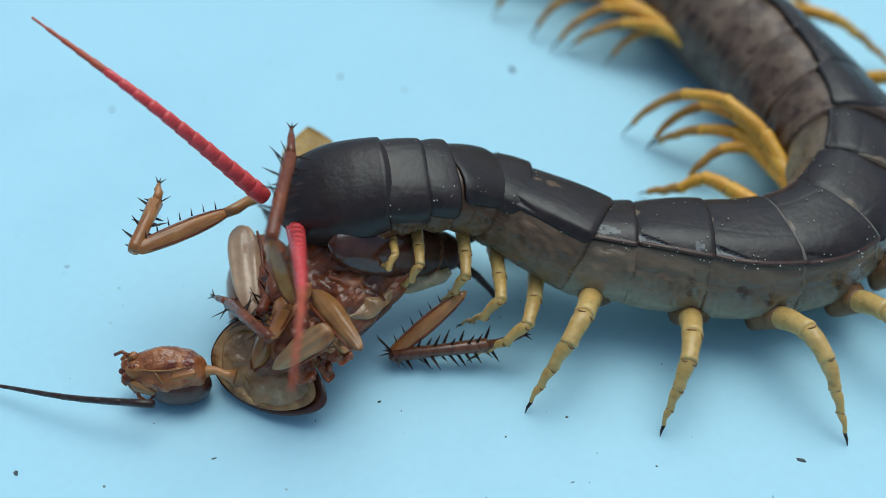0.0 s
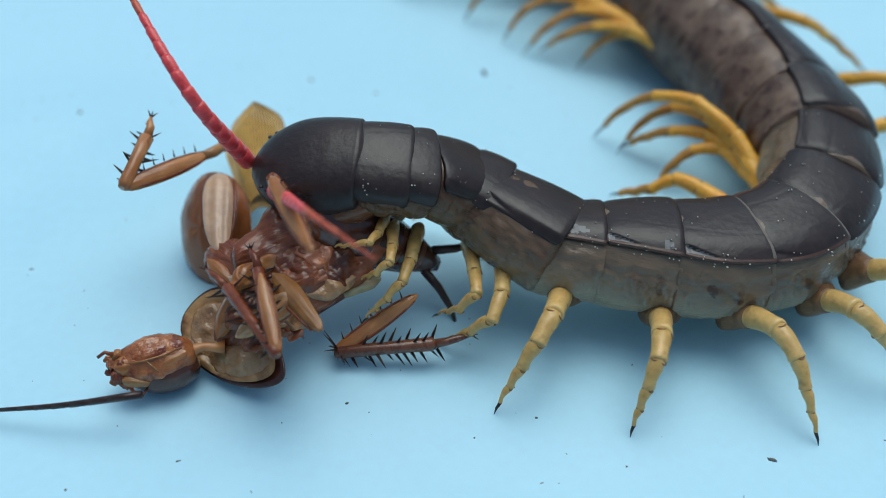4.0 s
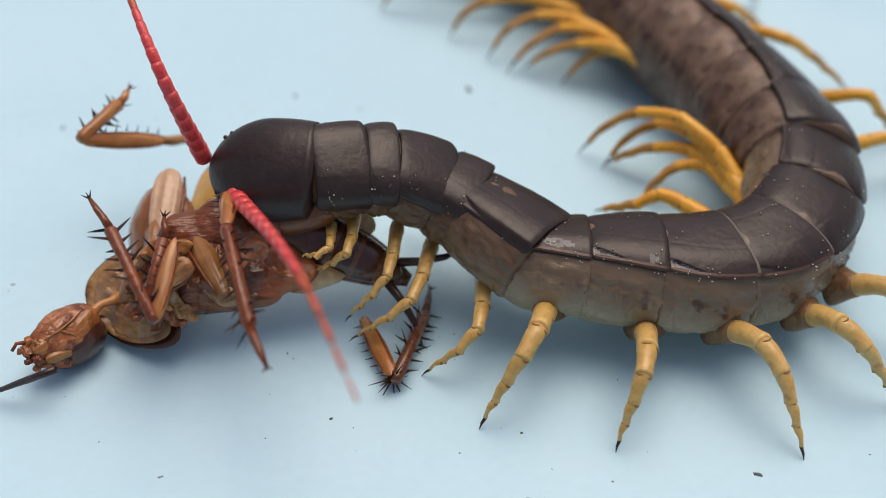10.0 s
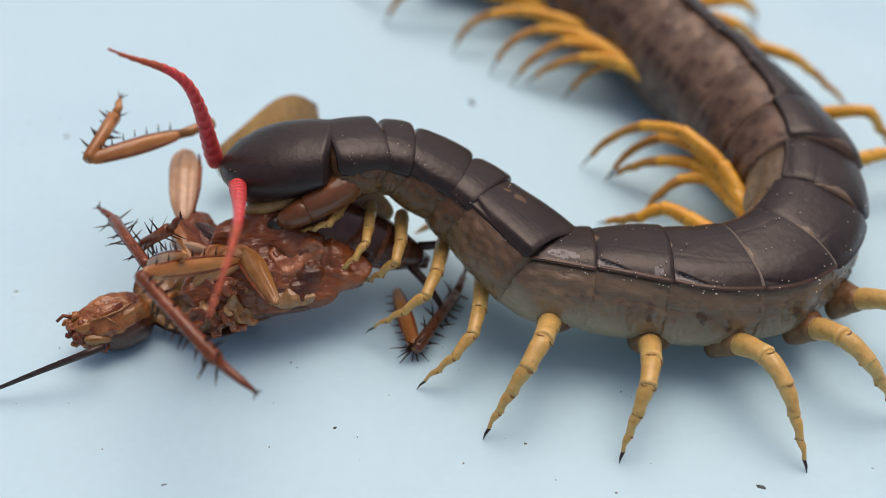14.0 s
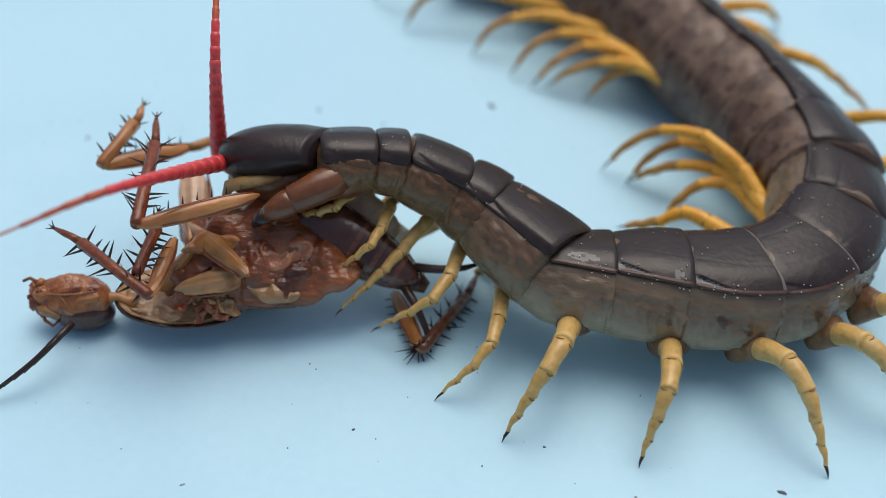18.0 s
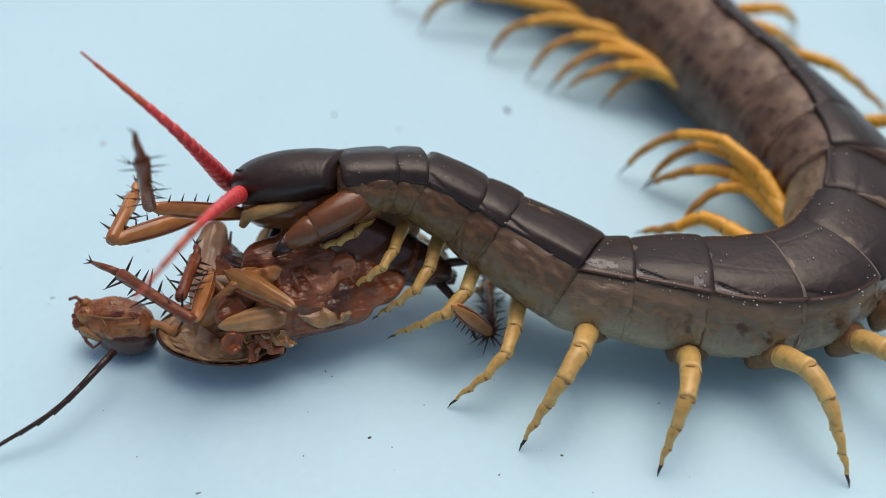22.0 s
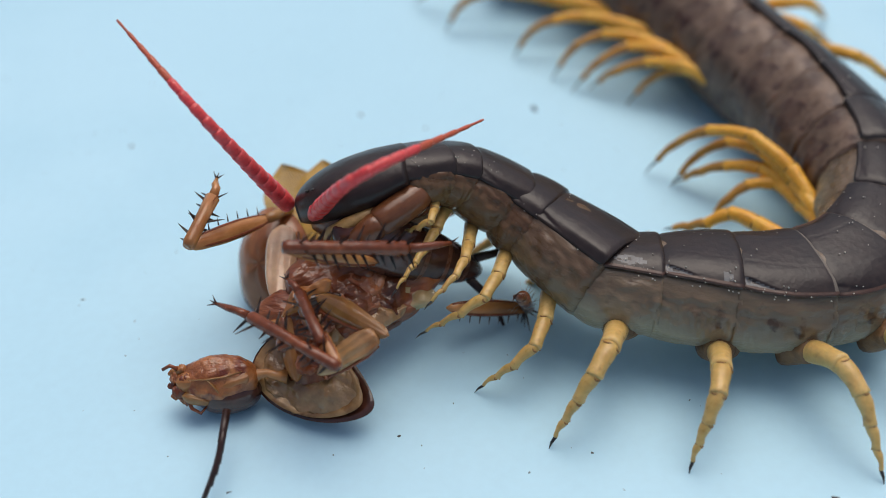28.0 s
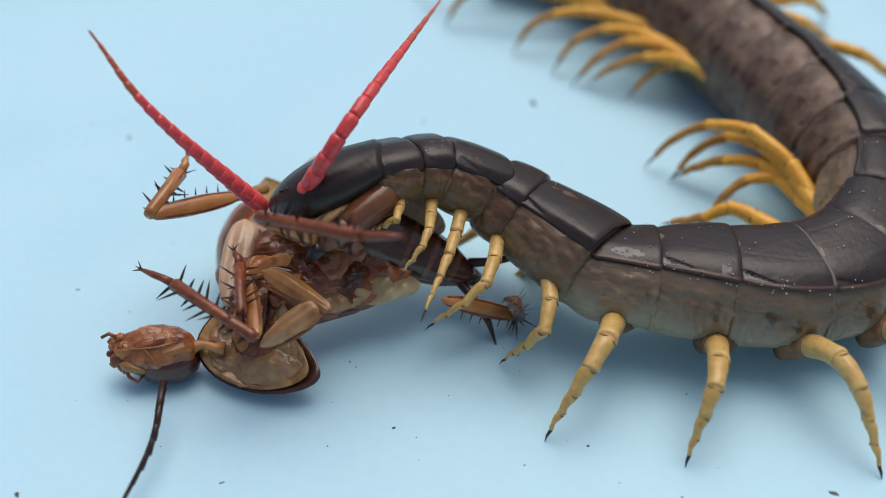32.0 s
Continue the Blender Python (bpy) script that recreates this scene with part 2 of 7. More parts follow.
def part(name, me, parent, label=""):
    ob = new(name, me)
    ob.parent = parent
    if label:
        tagged(ob, label)
    return ob


def thing(name, label, category, kind=""):
    return tagged(new(name), label, category, kind=kind)


def loft(rings, cap=True):
    n = len(rings[0])
    verts = [p for r in rings for p in r]
    faces = []
    for i in range(len(rings) - 1):
        for j in range(n):
            k = (j + 1) % n
            faces.append((i * n + j, i * n + k, (i + 1) * n + k, (i + 1) * n + j))
    if cap:
        faces.append(tuple(range(n))[::-1])
        faces.append(tuple(range((len(rings) - 1) * n, len(rings) * n)))
    return verts, faces


def join(*pieces):
    verts, faces = [], []
    for v, f in pieces:
        k = len(verts)
        verts += list(v)
        faces += [tuple(i + k for i in q) for q in f]
    return verts, faces


def tube(points, radii, n=10, flat=1.0):
    """A tube along points; flat squeezes it across the first frame's side."""
    pts = [Vector(p) for p in points]
    rings, side = [], None
    for i, p in enumerate(pts):
        d = (pts[min(i + 1, len(pts) - 1)] - pts[max(i - 1, 0)]).normalized()
        if side is None:
            side = d.orthogonal().normalized() if abs(d.z) > 0.9 else Vector((0, 0, 1)).cross(d).normalized()
        side = (side - d * side.dot(d)).normalized()
        up = d.cross(side)
        rings.append([p + radii[i] * (math.cos(2 * math.pi * j / n) * side + flat * math.sin(2 * math.pi * j / n) * up) for j in range(n)])
    return loft(rings)


def blob(length, wide, tall, n=16, m=10, front=0.5, back=0.5, rough=0.0, seed=0, x0=0.0, crumple=0.3):
    """A rounded body along +X; front and back set how blunt its ends are."""
    rings = []
    for i in range(m + 1):
        u = 0.004 + 0.992 * i / m
        s = (1 - (1 - min(1, u / 0.5)) ** 2) ** front if u < 0.5 else (1 - (1 - min(1, (1 - u) / 0.5)) ** 2) ** back
        ring = []
        for j in range(n):
            a = 2 * math.pi * j / n
            k = 1 + rough * (noise.noise((u * 4 + seed, 1.5 * math.cos(a), 1.5 * math.sin(a))) + crumple * noise.noise((u * 11 + seed, 4 * math.cos(a), 4 * math.sin(a))))
            ring.append((x0 + u * length, wide * s * math.cos(a) * k, tall * s * math.sin(a) * k))
        rings.append(ring)
    return loft(rings)


def shell(outline, dish, thick, rows=7):
    """A thin dished plate inside a closed outline of (x, y), hollow towards +Z."""
    cx = sum(p[0] for p in outline) / len(outline)
    cy = sum(p[1] for p in outline) / len(outline)
    n = len(outline)
    verts, faces = [], []
    for top in (1, 0):
        for i in range(rows + 1):
            r = 0.02 + 0.98 * i / rows
            for x, y in outline:
                z = dish * (r * r - 1) + (thick * 0.5 * (1 - 0.5 * r ** 6) if top else -thick * 0.5 * (1 - 0.5 * r ** 6))
                w = noise.noise((x * 3, y * 3, r * 2)) * thick * 0.5
                verts.append((cx + (x - cx) * r, cy + (y - cy) * r, z + w))
    k = (rows + 1) * n
    for i in range(rows):
        for j in range(n):
            q = (j + 1) % n
            faces.append((i * n + j, (i + 1) * n + j, (i + 1) * n + q, i * n + q))
            faces.append((k + i * n + j, k + i * n + q, k + (i + 1) * n + q, k + (i + 1) * n + j))
    for j in range(n):
        q = (j + 1) % n
        faces.append((rows * n + j, k + rows * n + j, k + rows * n + q, rows * n + q))
    faces.append(tuple(range(n)))
    faces.append(tuple(range(k, k + n))[::-1])
    return verts, faces


def plate(length, wide, keel, seed, ragged=0.2, back=0.42):
    """A smooth shell of cuticle along +X: domed and keeled, blunt at its base and drawn in towards its far end."""
    nu, nv = 30, 20
    verts, faces = [], []
    off = 0.25 * noise.noise((seed * 3.3, 1.7, 0))
    for top in (1, 0):
        for i in range(nu + 1):
            u = 0.5 - 0.5 * math.cos(math.pi * i / nu)
            full = (1 - (1 - min(1.0, u / 0.42)) ** 2) ** 0.55 * (1 - (1 - back) * max(0, u - 0.42) / 0.58)
            w = wide * max(0.04, full * (1 - max(0.0, (u - 0.86) / 0.14) ** 2.5) ** 0.5)
            bend = 0.1 * length * math.sin(u * 2.2) * noise.noise((seed, 5.1, seed))
            for j in range(nv + 1):
                e = 2 * j / nv - 1
                x = u * length * (1 + ragged * 0.1 * noise.noise((e * 1.5 + seed, 0.5, 0)) * u ** 3)
                dome = (1 - abs(e) ** 2.6) * (0.3 + 0.7 * math.sin(math.pi * min(1, u * 0.85 + 0.12)))
                z = keel * (0.93 * dome + 0.07 * math.exp(-((e - off) / 0.12) ** 2) * min(1, 3 * u) - 0.12 * math.exp(-((abs(e) - 0.82) / 0.08) ** 2))
                z += 0.006 * noise.noise((u * 3 * length + seed, e * 1.5, 0))
                verts.append((x, e * w + bend, z if top else z - 0.012 - 0.03 * (1 - e * e)))
    n, k = nv + 1, (nu + 1) * (nv + 1)
    for i in range(nu):
        for j in range(nv):
            faces.append((i * n + j, (i + 1) * n + j, (i + 1) * n + j + 1, i * n + j + 1))
            faces.append((k + i * n + j, k + i * n + j + 1, k + (i + 1) * n + j + 1, k + (i + 1) * n + j))
    for i in range(nu):
        faces.append((i * n, k + i * n, k + (i + 1) * n, (i + 1) * n))
        faces.append((i * n + nv, (i + 1) * n + nv, k + (i + 1) * n + nv, k + i * n + nv))
    for j in range(nv):
        faces.append((j, j + 1, k + j + 1, k + j))
        faces.append((nu * n + j, k + nu * n + j, k + nu * n + j + 1, nu * n + j + 1))
    return verts, faces


def crumpled(v, amp, scale, seed):
    """Points pushed about by two scales of noise, as soft torn tissue."""
    out = []
    for p in v:
        q = (p[0] * scale + seed, p[1] * scale, p[2] * scale)
        w = (p[0] * scale * 3.1, p[1] * scale * 3.1 + seed, p[2] * scale * 3.1)
        out.append((p[0] + amp * noise.noise((q[1], q[0], seed)), p[1] + amp * noise.noise((q[2], q[1], q[0])), p[2] + amp * noise.noise(q) + 0.45 * amp * noise.noise(w)))
    return out


def seg_pose(a, b, up):
    """Origin at a, X towards b, Z as near to up as can be; centimetres to metres."""
    a, b = Vector(a), Vector(b)
    x = (b - a).normalized()
    z = (Vector(up) - x * Vector(up).dot(x)).normalized()
    y = z.cross(x)
    m = Matrix((x, y, z)).transposed().to_4x4()
    m.translation = a * U
    return m


def curve3(points, samples=40):
    """A smooth curve through the points, evenly measured: a function of 0..1."""
    p = [Vector(q) for q in points]
    e = [p[0] * 2 - p[1]] + p + [p[-1] * 2 - p[-2]]
    out = []
    for i in range(1, len(e) - 2):
        for s in range(samples):
            t = s / samples
            a, b, c, d = e[i - 1], e[i], e[i + 1], e[i + 2]
            out.append(0.5 * ((2 * b) + (c - a) * t + (2 * a - 5 * b + 4 * c - d) * t * t + (3 * b - a - 3 * c + d) * t ** 3))
    out.append(p[-1])
    far = [0.0]
    for a, b in zip(out, out[1:]):
        far.append(far[-1] + (b - a).length)

    def at(u):
        s = max(0.0, min(1.0, u)) * far[-1]
        k = 0
        while k < len(far) - 2 and far[k + 1] < s:
            k += 1
        f = (s - far[k]) / max(1e-9, far[k + 1] - far[k])
        return out[k].lerp(out[k + 1], f)
    at.length = far[-1]
    return at


TO_EYE = Vector((0, -0.707, 0.707))
IMAGE_UP = Vector((0, 0.707, 0.707))

# ---- ground ----
bm = bmesh.new()
bmesh.ops.create_grid(bm, x_segments=8, y_segments=8, size=0.35)
me = bpy.data.meshes.new("ground")
bm.to_mesh(me)
bm.free()
me.materials.append(SHEET)
tagged(new("ground", me), "smooth pale blue plastic sheet with fine dirt specks", "ground", kind="structure")


def speck_object():
    rnd = random.Random(5)
    known = ((-1.23, 2.91, 1.6), (0.84, 3.05, 3.2), (-3.83, 2.28, 1.6), (-3.76, -0.25, 1.0), (-0.57, -1.94, 1.0), (1.83, -2.63, 0.9),
             (-1.97, -2.55, 1.0), (-3.64, -2.7, 1.8), (-2.86, -2.83, 0.9), (-0.45, 2.65, 1.2), (1.1, -2.11, 0.8), (3.09, -2.57, 2.0),
             (0.55, -2.32, 0.7), (1.1, -2.79, 0.7))
    spots = [(x, y, 0.016 * s) for x, y, s in known]
    spots += [(rnd.uniform(-6, 6), rnd.uniform(-5, 7), rnd.uniform(0.004, 0.011)) for _ in range(260)]
    pieces = []
    for x, y, r in spots:
        k, turn = rnd.uniform(0.5, 1.6), rnd.uniform(0, 6.3)
        ring = []
        for j in range(7):
            a = 2 * math.pi * j / 7
            q = r * rnd.uniform(0.6, 1.3)
            dx, dy = q * math.cos(a) * k, q * math.sin(a) / k
            ring.append((x + dx * math.cos(turn) - dy * math.sin(turn), y + dx * math.sin(turn) + dy * math.cos(turn), 0.0))
        pieces.append(loft([ring, [(x + (p[0] - x) * 0.6, y + (p[1] - y) * 0.6, r * 0.35) for p in ring]]))
    v, f = join(*pieces)
    tagged(new("dirt_specks", mesh_from("dirt_specks", v, f, SPECK)), "small grey dirt specks on the blue sheet", "dirt", kind="stuff")


speck_object()

# ---- centipede ----
centipede = thing("centipede", "large dark brown centipede with yellow legs and red antennae, feeding", "centipede")


def section(a, hw, hh, power=2.5):
    c, s = math.cos(a), math.sin(a)
    return hw * math.copysign(abs(c) ** (2 / power), c), hh * math.copysign(abs(s) ** (2 / power), s)


def bump(x, lo, hi, soft):
    """1 between lo and hi, falling to 0 over soft outside."""
    f = max(0.0, min(1.0, (x - lo) / soft + 1, (hi - x) / soft + 1))
    return f * f * (3 - 2 * f)


def trunk_mesh(place, length, hw, hh, seed, mat, grow=1.0, fine=1, loose=True):
    """The soft body under the plates; place() carries (u, y, z) of a segment to where it lies."""
    nu, na = 20 + 22 * fine, 48 + 56 * fine
    rings, pale = [], []
    for i in range(nu + 1):
        u = -0.2 + 1.4 * i / nu if loose else ((-0.9 + 1.93 * i / nu) if seed == 0 else -0.03 + 1.06 * i / nu)
        k = 1 + (grow - 1) * u
        if loose:
            k *= 1.0 + 0.045 * math.sin(math.pi * max(0, min(1, u))) - 0.3 * (max(0, 0.14 - u) / 0.34) ** 2 - (1.6 * (max(0, u - 0.96) / 0.3) ** 2 if seed == 44 else 0.35 * (max(0, u - 0.9) / 0.3) ** 2)
        else:
            k *= 1 - 0.014 * math.exp(-(u / 0.07) ** 2) - 0.014 * math.exp(-((u - 1) / 0.07) ** 2) - 0.3 * max(0, -0.05 - u)
        ring = []
        for j in range(na):
            a = 2 * math.pi * j / na
            y, z = section(a, hw, hh, 2.15)
            q = place(u, y, z)
            side = math.cos(a) ** 2
            h = z / hh
            wrinkle = bump(h, 0.0, 0.42, 0.15) * side
            slack = bump(h, -0.75, 0.1, 0.2) * side
            fold = noise.noise((q.x * 3.1, q.y * 3.1, q.z * 3.1))
            pleat = noise.noise((q.x * 4.5, q.y * 4.5 + 7, z * 26))
            cross = noise.noise((u * length * 13 + seed * 2.7, z * 5, seed))
            w = 1 + 0.035 * fold
            w -= 0.06 * wrinkle * max(0.0, 0.3 - abs(pleat)) / 0.3 * (0.6 + 0.6 * abs(cross))
            w += 0.025 * wrinkle * abs(cross) - 0.035 * slack * max(0.0, 0.14 - abs(cross)) / 0.14
            w += 0.012 * noise.noise((q.x * 11, q.y * 11, q.z * 11))
            w += 0.06 * math.exp(-((u - 0.5) / 0.22) ** 2 - ((h + 0.35) / 0.4) ** 2) * (0.3 + 0.7 * side)
            ring.append(place(u, y * k * w, z * k * w))
            pale.append(max(0.0, min(1.0, 0.5 - (h + 0.12 + 0.12 * fold) / 0.7)))
        rings.append(ring)
    v, f = loft(rings)
    me = mesh_from("trunk", v, f, mat)
    me.attributes.new("belly", 'FLOAT', 'POINT').data.foreach_set("value", pale)
    return me


PLATE_U = (0.0, 0.012, 0.03, 0.06, 0.1, 0.14, 0.18, 0.22, 0.27, 0.32, 0.37, 0.42, 0.47, 0.52, 0.57, 0.62, 0.68, 0.74, 0.8, 0.85, 0.89, 0.92, 0.945, 0.965, 0.98, 0.992, 1.0)


def tergite_mesh(place, length, hw, hh, edge=26, seed=0, step=0.05, grow=1.0, lead=0.02, hollow=1.0, arch=0.022, glints=()):
    """A back plate: a flattened arch with rolled side rims, a lifted hind edge, two fine sutures and a hollow facet at each front side."""
    na, nx = 64, len(PLATE_U) - 1
    verts, faces = [], []
    for top in (1, 0):
        for i, u in enumerate(PLATE_U):
            x = -lead + (1.05 + lead) * u
            rise = bump(u, 0.14, 2, 0.14)
            flare = 0.985 - 0.6 * arch + 0.02 * rise + 1.35 * step * u + arch * math.sin(math.pi * min(1, u * 1.05)) ** 0.7
            flare -= 0.05 * (max(0, u - 0.93) / 0.07) ** 2 + 0.03 * (max(0, 0.06 - u) / 0.06) ** 2
            flare *= 1 + (grow - 1) * x
            for j in range(na + 1):
                e = 2 * j / na - 1
                a = radians(edge + (180 - 2 * edge) * j / na)
                y, z = section(a, hw, hh, 2.7)
                b = abs(e)
                d = min(u - 0.06, 0.91 - b, (b - 0.66 - 0.25 * max(0, u - 0.06) / 0.42) * 0.8)
                facet = max(0.0, min(1.0, d / 0.03))
                suture = math.exp(-((b - 0.24 - 0.05 * u) / 0.02) ** 2)
                k = 1.0 + 0.01 * u + (flare - 1.0 - 0.01 * u) * (1 - 0.45 * bump(b, 1.0, 2, 0.3)) + (0.012 if grow == 1 else 0.004) * bump(b, 0.94, 0.985, 0.05) - 0.03 * max(0, b - 0.985) / 0.015
                k -= 0.006 * suture + hollow * 0.042 * facet * facet * (3 - 2 * facet) * (0.25 + 0.75 * max(0, min(1, (0.91 - b) / 0.25)))
                k += 0.008 * noise.noise((u * 2.2 + seed, j * 0.12, 0)) + 0.012 * noise.noise((u * 1.3 + seed * 5, j * 0.06, 3))
                if not top:
                    k -= 0.055
                corner = 0.09 * (max(0, b - 0.8) / 0.2) ** 2 * (1 - u) ** 4 - 0.05 * (max(0, b - 0.86) / 0.14) ** 2 * u ** 6
                verts.append(place(x + corner + 0.012 * noise.noise((e * 2.5, seed * 2.3, 1)) * u, y * k, z * k))
    n, k = na + 1, (nx + 1) * (na + 1)
    for i in range(nx):
        for j in range(na):
            faces.append((i * n + j, i * n + j + 1, (i + 1) * n + j + 1, (i + 1) * n + j))
            faces.append((k + i * n + j, k + (i + 1) * n + j, k + (i + 1) * n + j + 1, k + i * n + j + 1))
    for i in range(nx):
        for j in (0, na):
            q = (i * n + j, (i + 1) * n + j, k + (i + 1) * n + j, k + i * n + j)
            faces.append(q if j == 0 else q[::-1])
    for j in range(na):
        for i in (0, nx):
            q = (i * n + j, k + i * n + j, k + i * n + j + 1, i * n + j + 1)
            faces.append(q if i == 0 else q[::-1])
    me = mesh_from("tergite", verts, faces, TERGITE)
    me.materials.append(MARGIN)
    me.materials.append(SEAM)
    me.materials.append(GLINT)
    for q in range(2 * nx * na):
        i, j = (q // 2) // na, (q // 2) % na
        if q % 2 == 0 and step >= 0.018 and grow == 1 and (j < 4 or j >= na - 4):
            me.polygons[q].material_index = 1
        elif q % 2 == 0 and i >= nx - 4 and step < 0.03:
            me.polygons[q].material_index = 2
        elif q % 2 == 0 and glints:
            # glints put in by colour: 1 front triangle, 2 hind oval, 3 middle oval
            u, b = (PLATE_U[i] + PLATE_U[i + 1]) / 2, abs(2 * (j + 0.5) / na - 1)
            d = min(u - 0.07, 0.9 - b, (b - 0.67 - 0.25 * (u - 0.06) / 0.42) * 0.8) if 1 in glints else -1
            e = 1 - math.hypot((u - 0.76) / 0.1, (b - 0.76) / 0.1) if 2 in glints else -1
            if max(d, e, 1 - math.hypot((u - 0.5) / 0.22, (b - 0.7) / 0.13) if 3 in glints else -1) > 0 and noise.noise((u * 9, b * 9, seed)) > -0.35:
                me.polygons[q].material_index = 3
    if step < 0.03:
        for q in range(len(me.polygons) - 2 * na, len(me.polygons)):
            me.polygons[q].material_index = 2
    return me


def trunk_segment(length, hw, hh, seed, mat, step=0.05, grains=14, edge=18, grow=1.0, fine=1, place=None, lead=0.02, hollow=1.0, arch=0.022, glints=()):
    loose = place is None
    if loose:
        def place(u, y, z):
            return Vector((u * length, y, z))
    ob = part("trunk_segment", trunk_mesh(place, length, hw, hh, seed, mat, grow, fine, loose), centipede)
    part("tergite", tergite_mesh(place, length, hw, hh, edge, seed, step, grow, lead, hollow, arch, glints), ob, "dark glossy tergite plate")
    rnd = random.Random(seed)
    pieces = []
    for _ in range(grains):
        u, a, r = rnd.uniform(0.05, 0.95), radians(rnd.choice((rnd.uniform(30, 150), rnd.gauss(140, 8)))), rnd.uniform(0.004, 0.009)
        y, z = section(a, hw * (1.04 + step * u), hh * (1.04 + step * u), 2.6)
        d = Vector((0, y, z)).normalized() * r
        du = r / length
        pieces.append(loft([[place(u + du * math.cos(q), y + r * math.sin(q) * d.z / r, z - r * math.sin(q) * d.y / r) for q in (0, 1.3, 2.6, 3.9, 5.2)],
                            [place(u + 0.6 * du * math.cos(q), y + d.y + 0.6 * r * math.sin(q) * d.z / r, z + d.z - 0.6 * r * math.sin(q) * d.y / r) for q in (0, 1.3, 2.6, 3.9, 5.2)]]))
    if pieces:
        v, f = join(*pieces)
        tagged(part("sand_grain", mesh_from("sand_grain", v, f, GRAIN), ob, "pale sand grains stuck on the plate"), kind="stuff")
    return ob


# leg articles: where each one lies on the leg's line, and its radii
ARTICLES = (("prefemur", 0.0, 0.27, 0.106, 0.092), ("femur", 0.27, 0.47, 0.088, 0.076), ("tibia", 0.47, 0.65, 0.071, 0.055),
            ("tarsus", 0.65, 0.79, 0.05, 0.036), ("second_tarsus", 0.79, 0.91, 0.034, 0.019), ("claw", 0.91, 1.0, 0.018, 0.002))


def article_mesh(name, length, r0, r1, mat):
    if name == "claw":
        v, f = tube([(0, 0, 0), (length * 0.5, 0, 0.004), (length, 0, -0.01)], [r0, r0 * 0.7, r1], 8)
        return mesh_from(name, v, f, CLAW)
    xs = (-0.08, -0.02, 0.04, 0.12, 0.3, 0.5, 0.7, 0.84, 0.93, 0.98, 1.0, 1.03)
    rs = (r0 * 0.75, r0 * 0.9, r0 * 0.96, r0 * 0.99, r0, r0 * 0.47 + r1 * 0.52, r1 * 1.0, r1 * 1.01, r1 * 1.05, r1 * 1.06, r1 * 1.0, r1 * 0.82)
    v, f = tube([(x * length, 0, 0.02 * math.sin(x * 3)) for x in xs], rs, 18)
    v = [(p[0], p[1] * (1 + 0.05 * noise.noise((p[0] * 9, p[1] * 9, length * 7))), p[2]) for p in v]
    return mesh_from(name, v, f, mat)


def joint_marks(r):
    """Two dark sickle marks on the soft skin of a joint."""
    pieces = []
    for a0, a1, x in ((-2.4, -1.2, -0.012), (-0.5, 0.6, 0.008), (1.2, 2.2, -0.004)):
        pts, n = [], 7
        for i in range(n):
            a = a0 + (a1 - a0) * i / (n - 1)
            pts.append((x + 0.014 * math.sin(math.pi * i / (n - 1)), 1.02 * r * math.cos(a), 1.02 * r * math.sin(a)))
        pieces.append(tube(pts, [0.002, 0.006, 0.008, 0.009, 0.008, 0.006, 0.002], 6))
    return join(*pieces)


def leg(reach, mat, thick=1.0):
    """The articles of one leg of that length; the first is the leg itself."""
    made = []
    for name, u0, u1, r0, r1 in ARTICLES:
        if mat is LEG_ORANGE and name != "claw":
            r0, r1 = 0.75 * r0 + 0.022, 0.75 * r1 + 0.022
        me = article_mesh(name, (u1 - u0) * reach, r0 * thick, r1 * thick, TARSUS if mat is LEG_ORANGE and "tarsus" in name else mat)
        ob = part("leg" if not made else name, me, made[0] if made else centipede, "black pointed claw" if name == "claw" else "")
        if name not in ("claw", "prefemur"):
            v, f = joint_marks(r0 * thick)
            made_ring = part("joint_ring", mesh_from("joint_ring", v, f, JOINT), made[0])
            made.append(ob)
            ring_of[ob.name] = made_ring
        else:
            made.append(ob)
        if name == "prefemur":
            v, f = tube([(-0.22, 0, 0), (-0.14, 0, 0), (-0.06, 0, 0), (0.0, 0, 0), (0.04, 0, 0), (0.06, 0, 0)],
                        [0.1, 0.11 * thick, 0.115 * thick, 0.11 * thick, 0.1 * thick, 0.07] if mat is LEG_ORANGE else [0.21, 0.18 * thick, 0.145 * thick, 0.125 * thick, 0.112 * thick, 0.08], 24)
            v = [(p[0], p[1] * (1 + 0.2 * noise.noise((p[0] * 12, p[1] * 12, reach))), p[2]) for p in v]
            if mat is LEG and thick < 1:
                v, f = blob(0.26, 0.115 * thick, 0.115 * thick, 16, 12, rough=0.15, seed=reach, x0=-0.15)
            part("hip", mesh_from("hip", v, f, SOCKET if mat is LEG and thick >= 1 else mat), ob, "wrinkled leg socket")
    return made


ring_of = {}


def leg_poses(*points):
    at = curve3(points)
    return [seg_pose(at(u0), at(u1), (0, 0.3, 1)) for name, u0, u1, r0, r1 in ARTICLES]


def place_leg(obs, poses):
    first = poses[0]
    obs[0].matrix_basis = first
    for ob, m in zip(obs[1:], poses[1:]):
        rel = first.inverted() @ m
        ob.matrix_basis = rel
        if ob.name in ring_of:
            ring_of[ob.name].matrix_basis = rel


def still_leg(*points, mat=LEG, thick=1.0):
    points = [Vector(p) for p in points]
    if mat is LEG_ORANGE:
        points[0] += 0.3 * (points[0] - points[1]).normalized()
    obs = leg(curve3(points).length, mat, thick)
    place_leg(obs, leg_poses(*points))


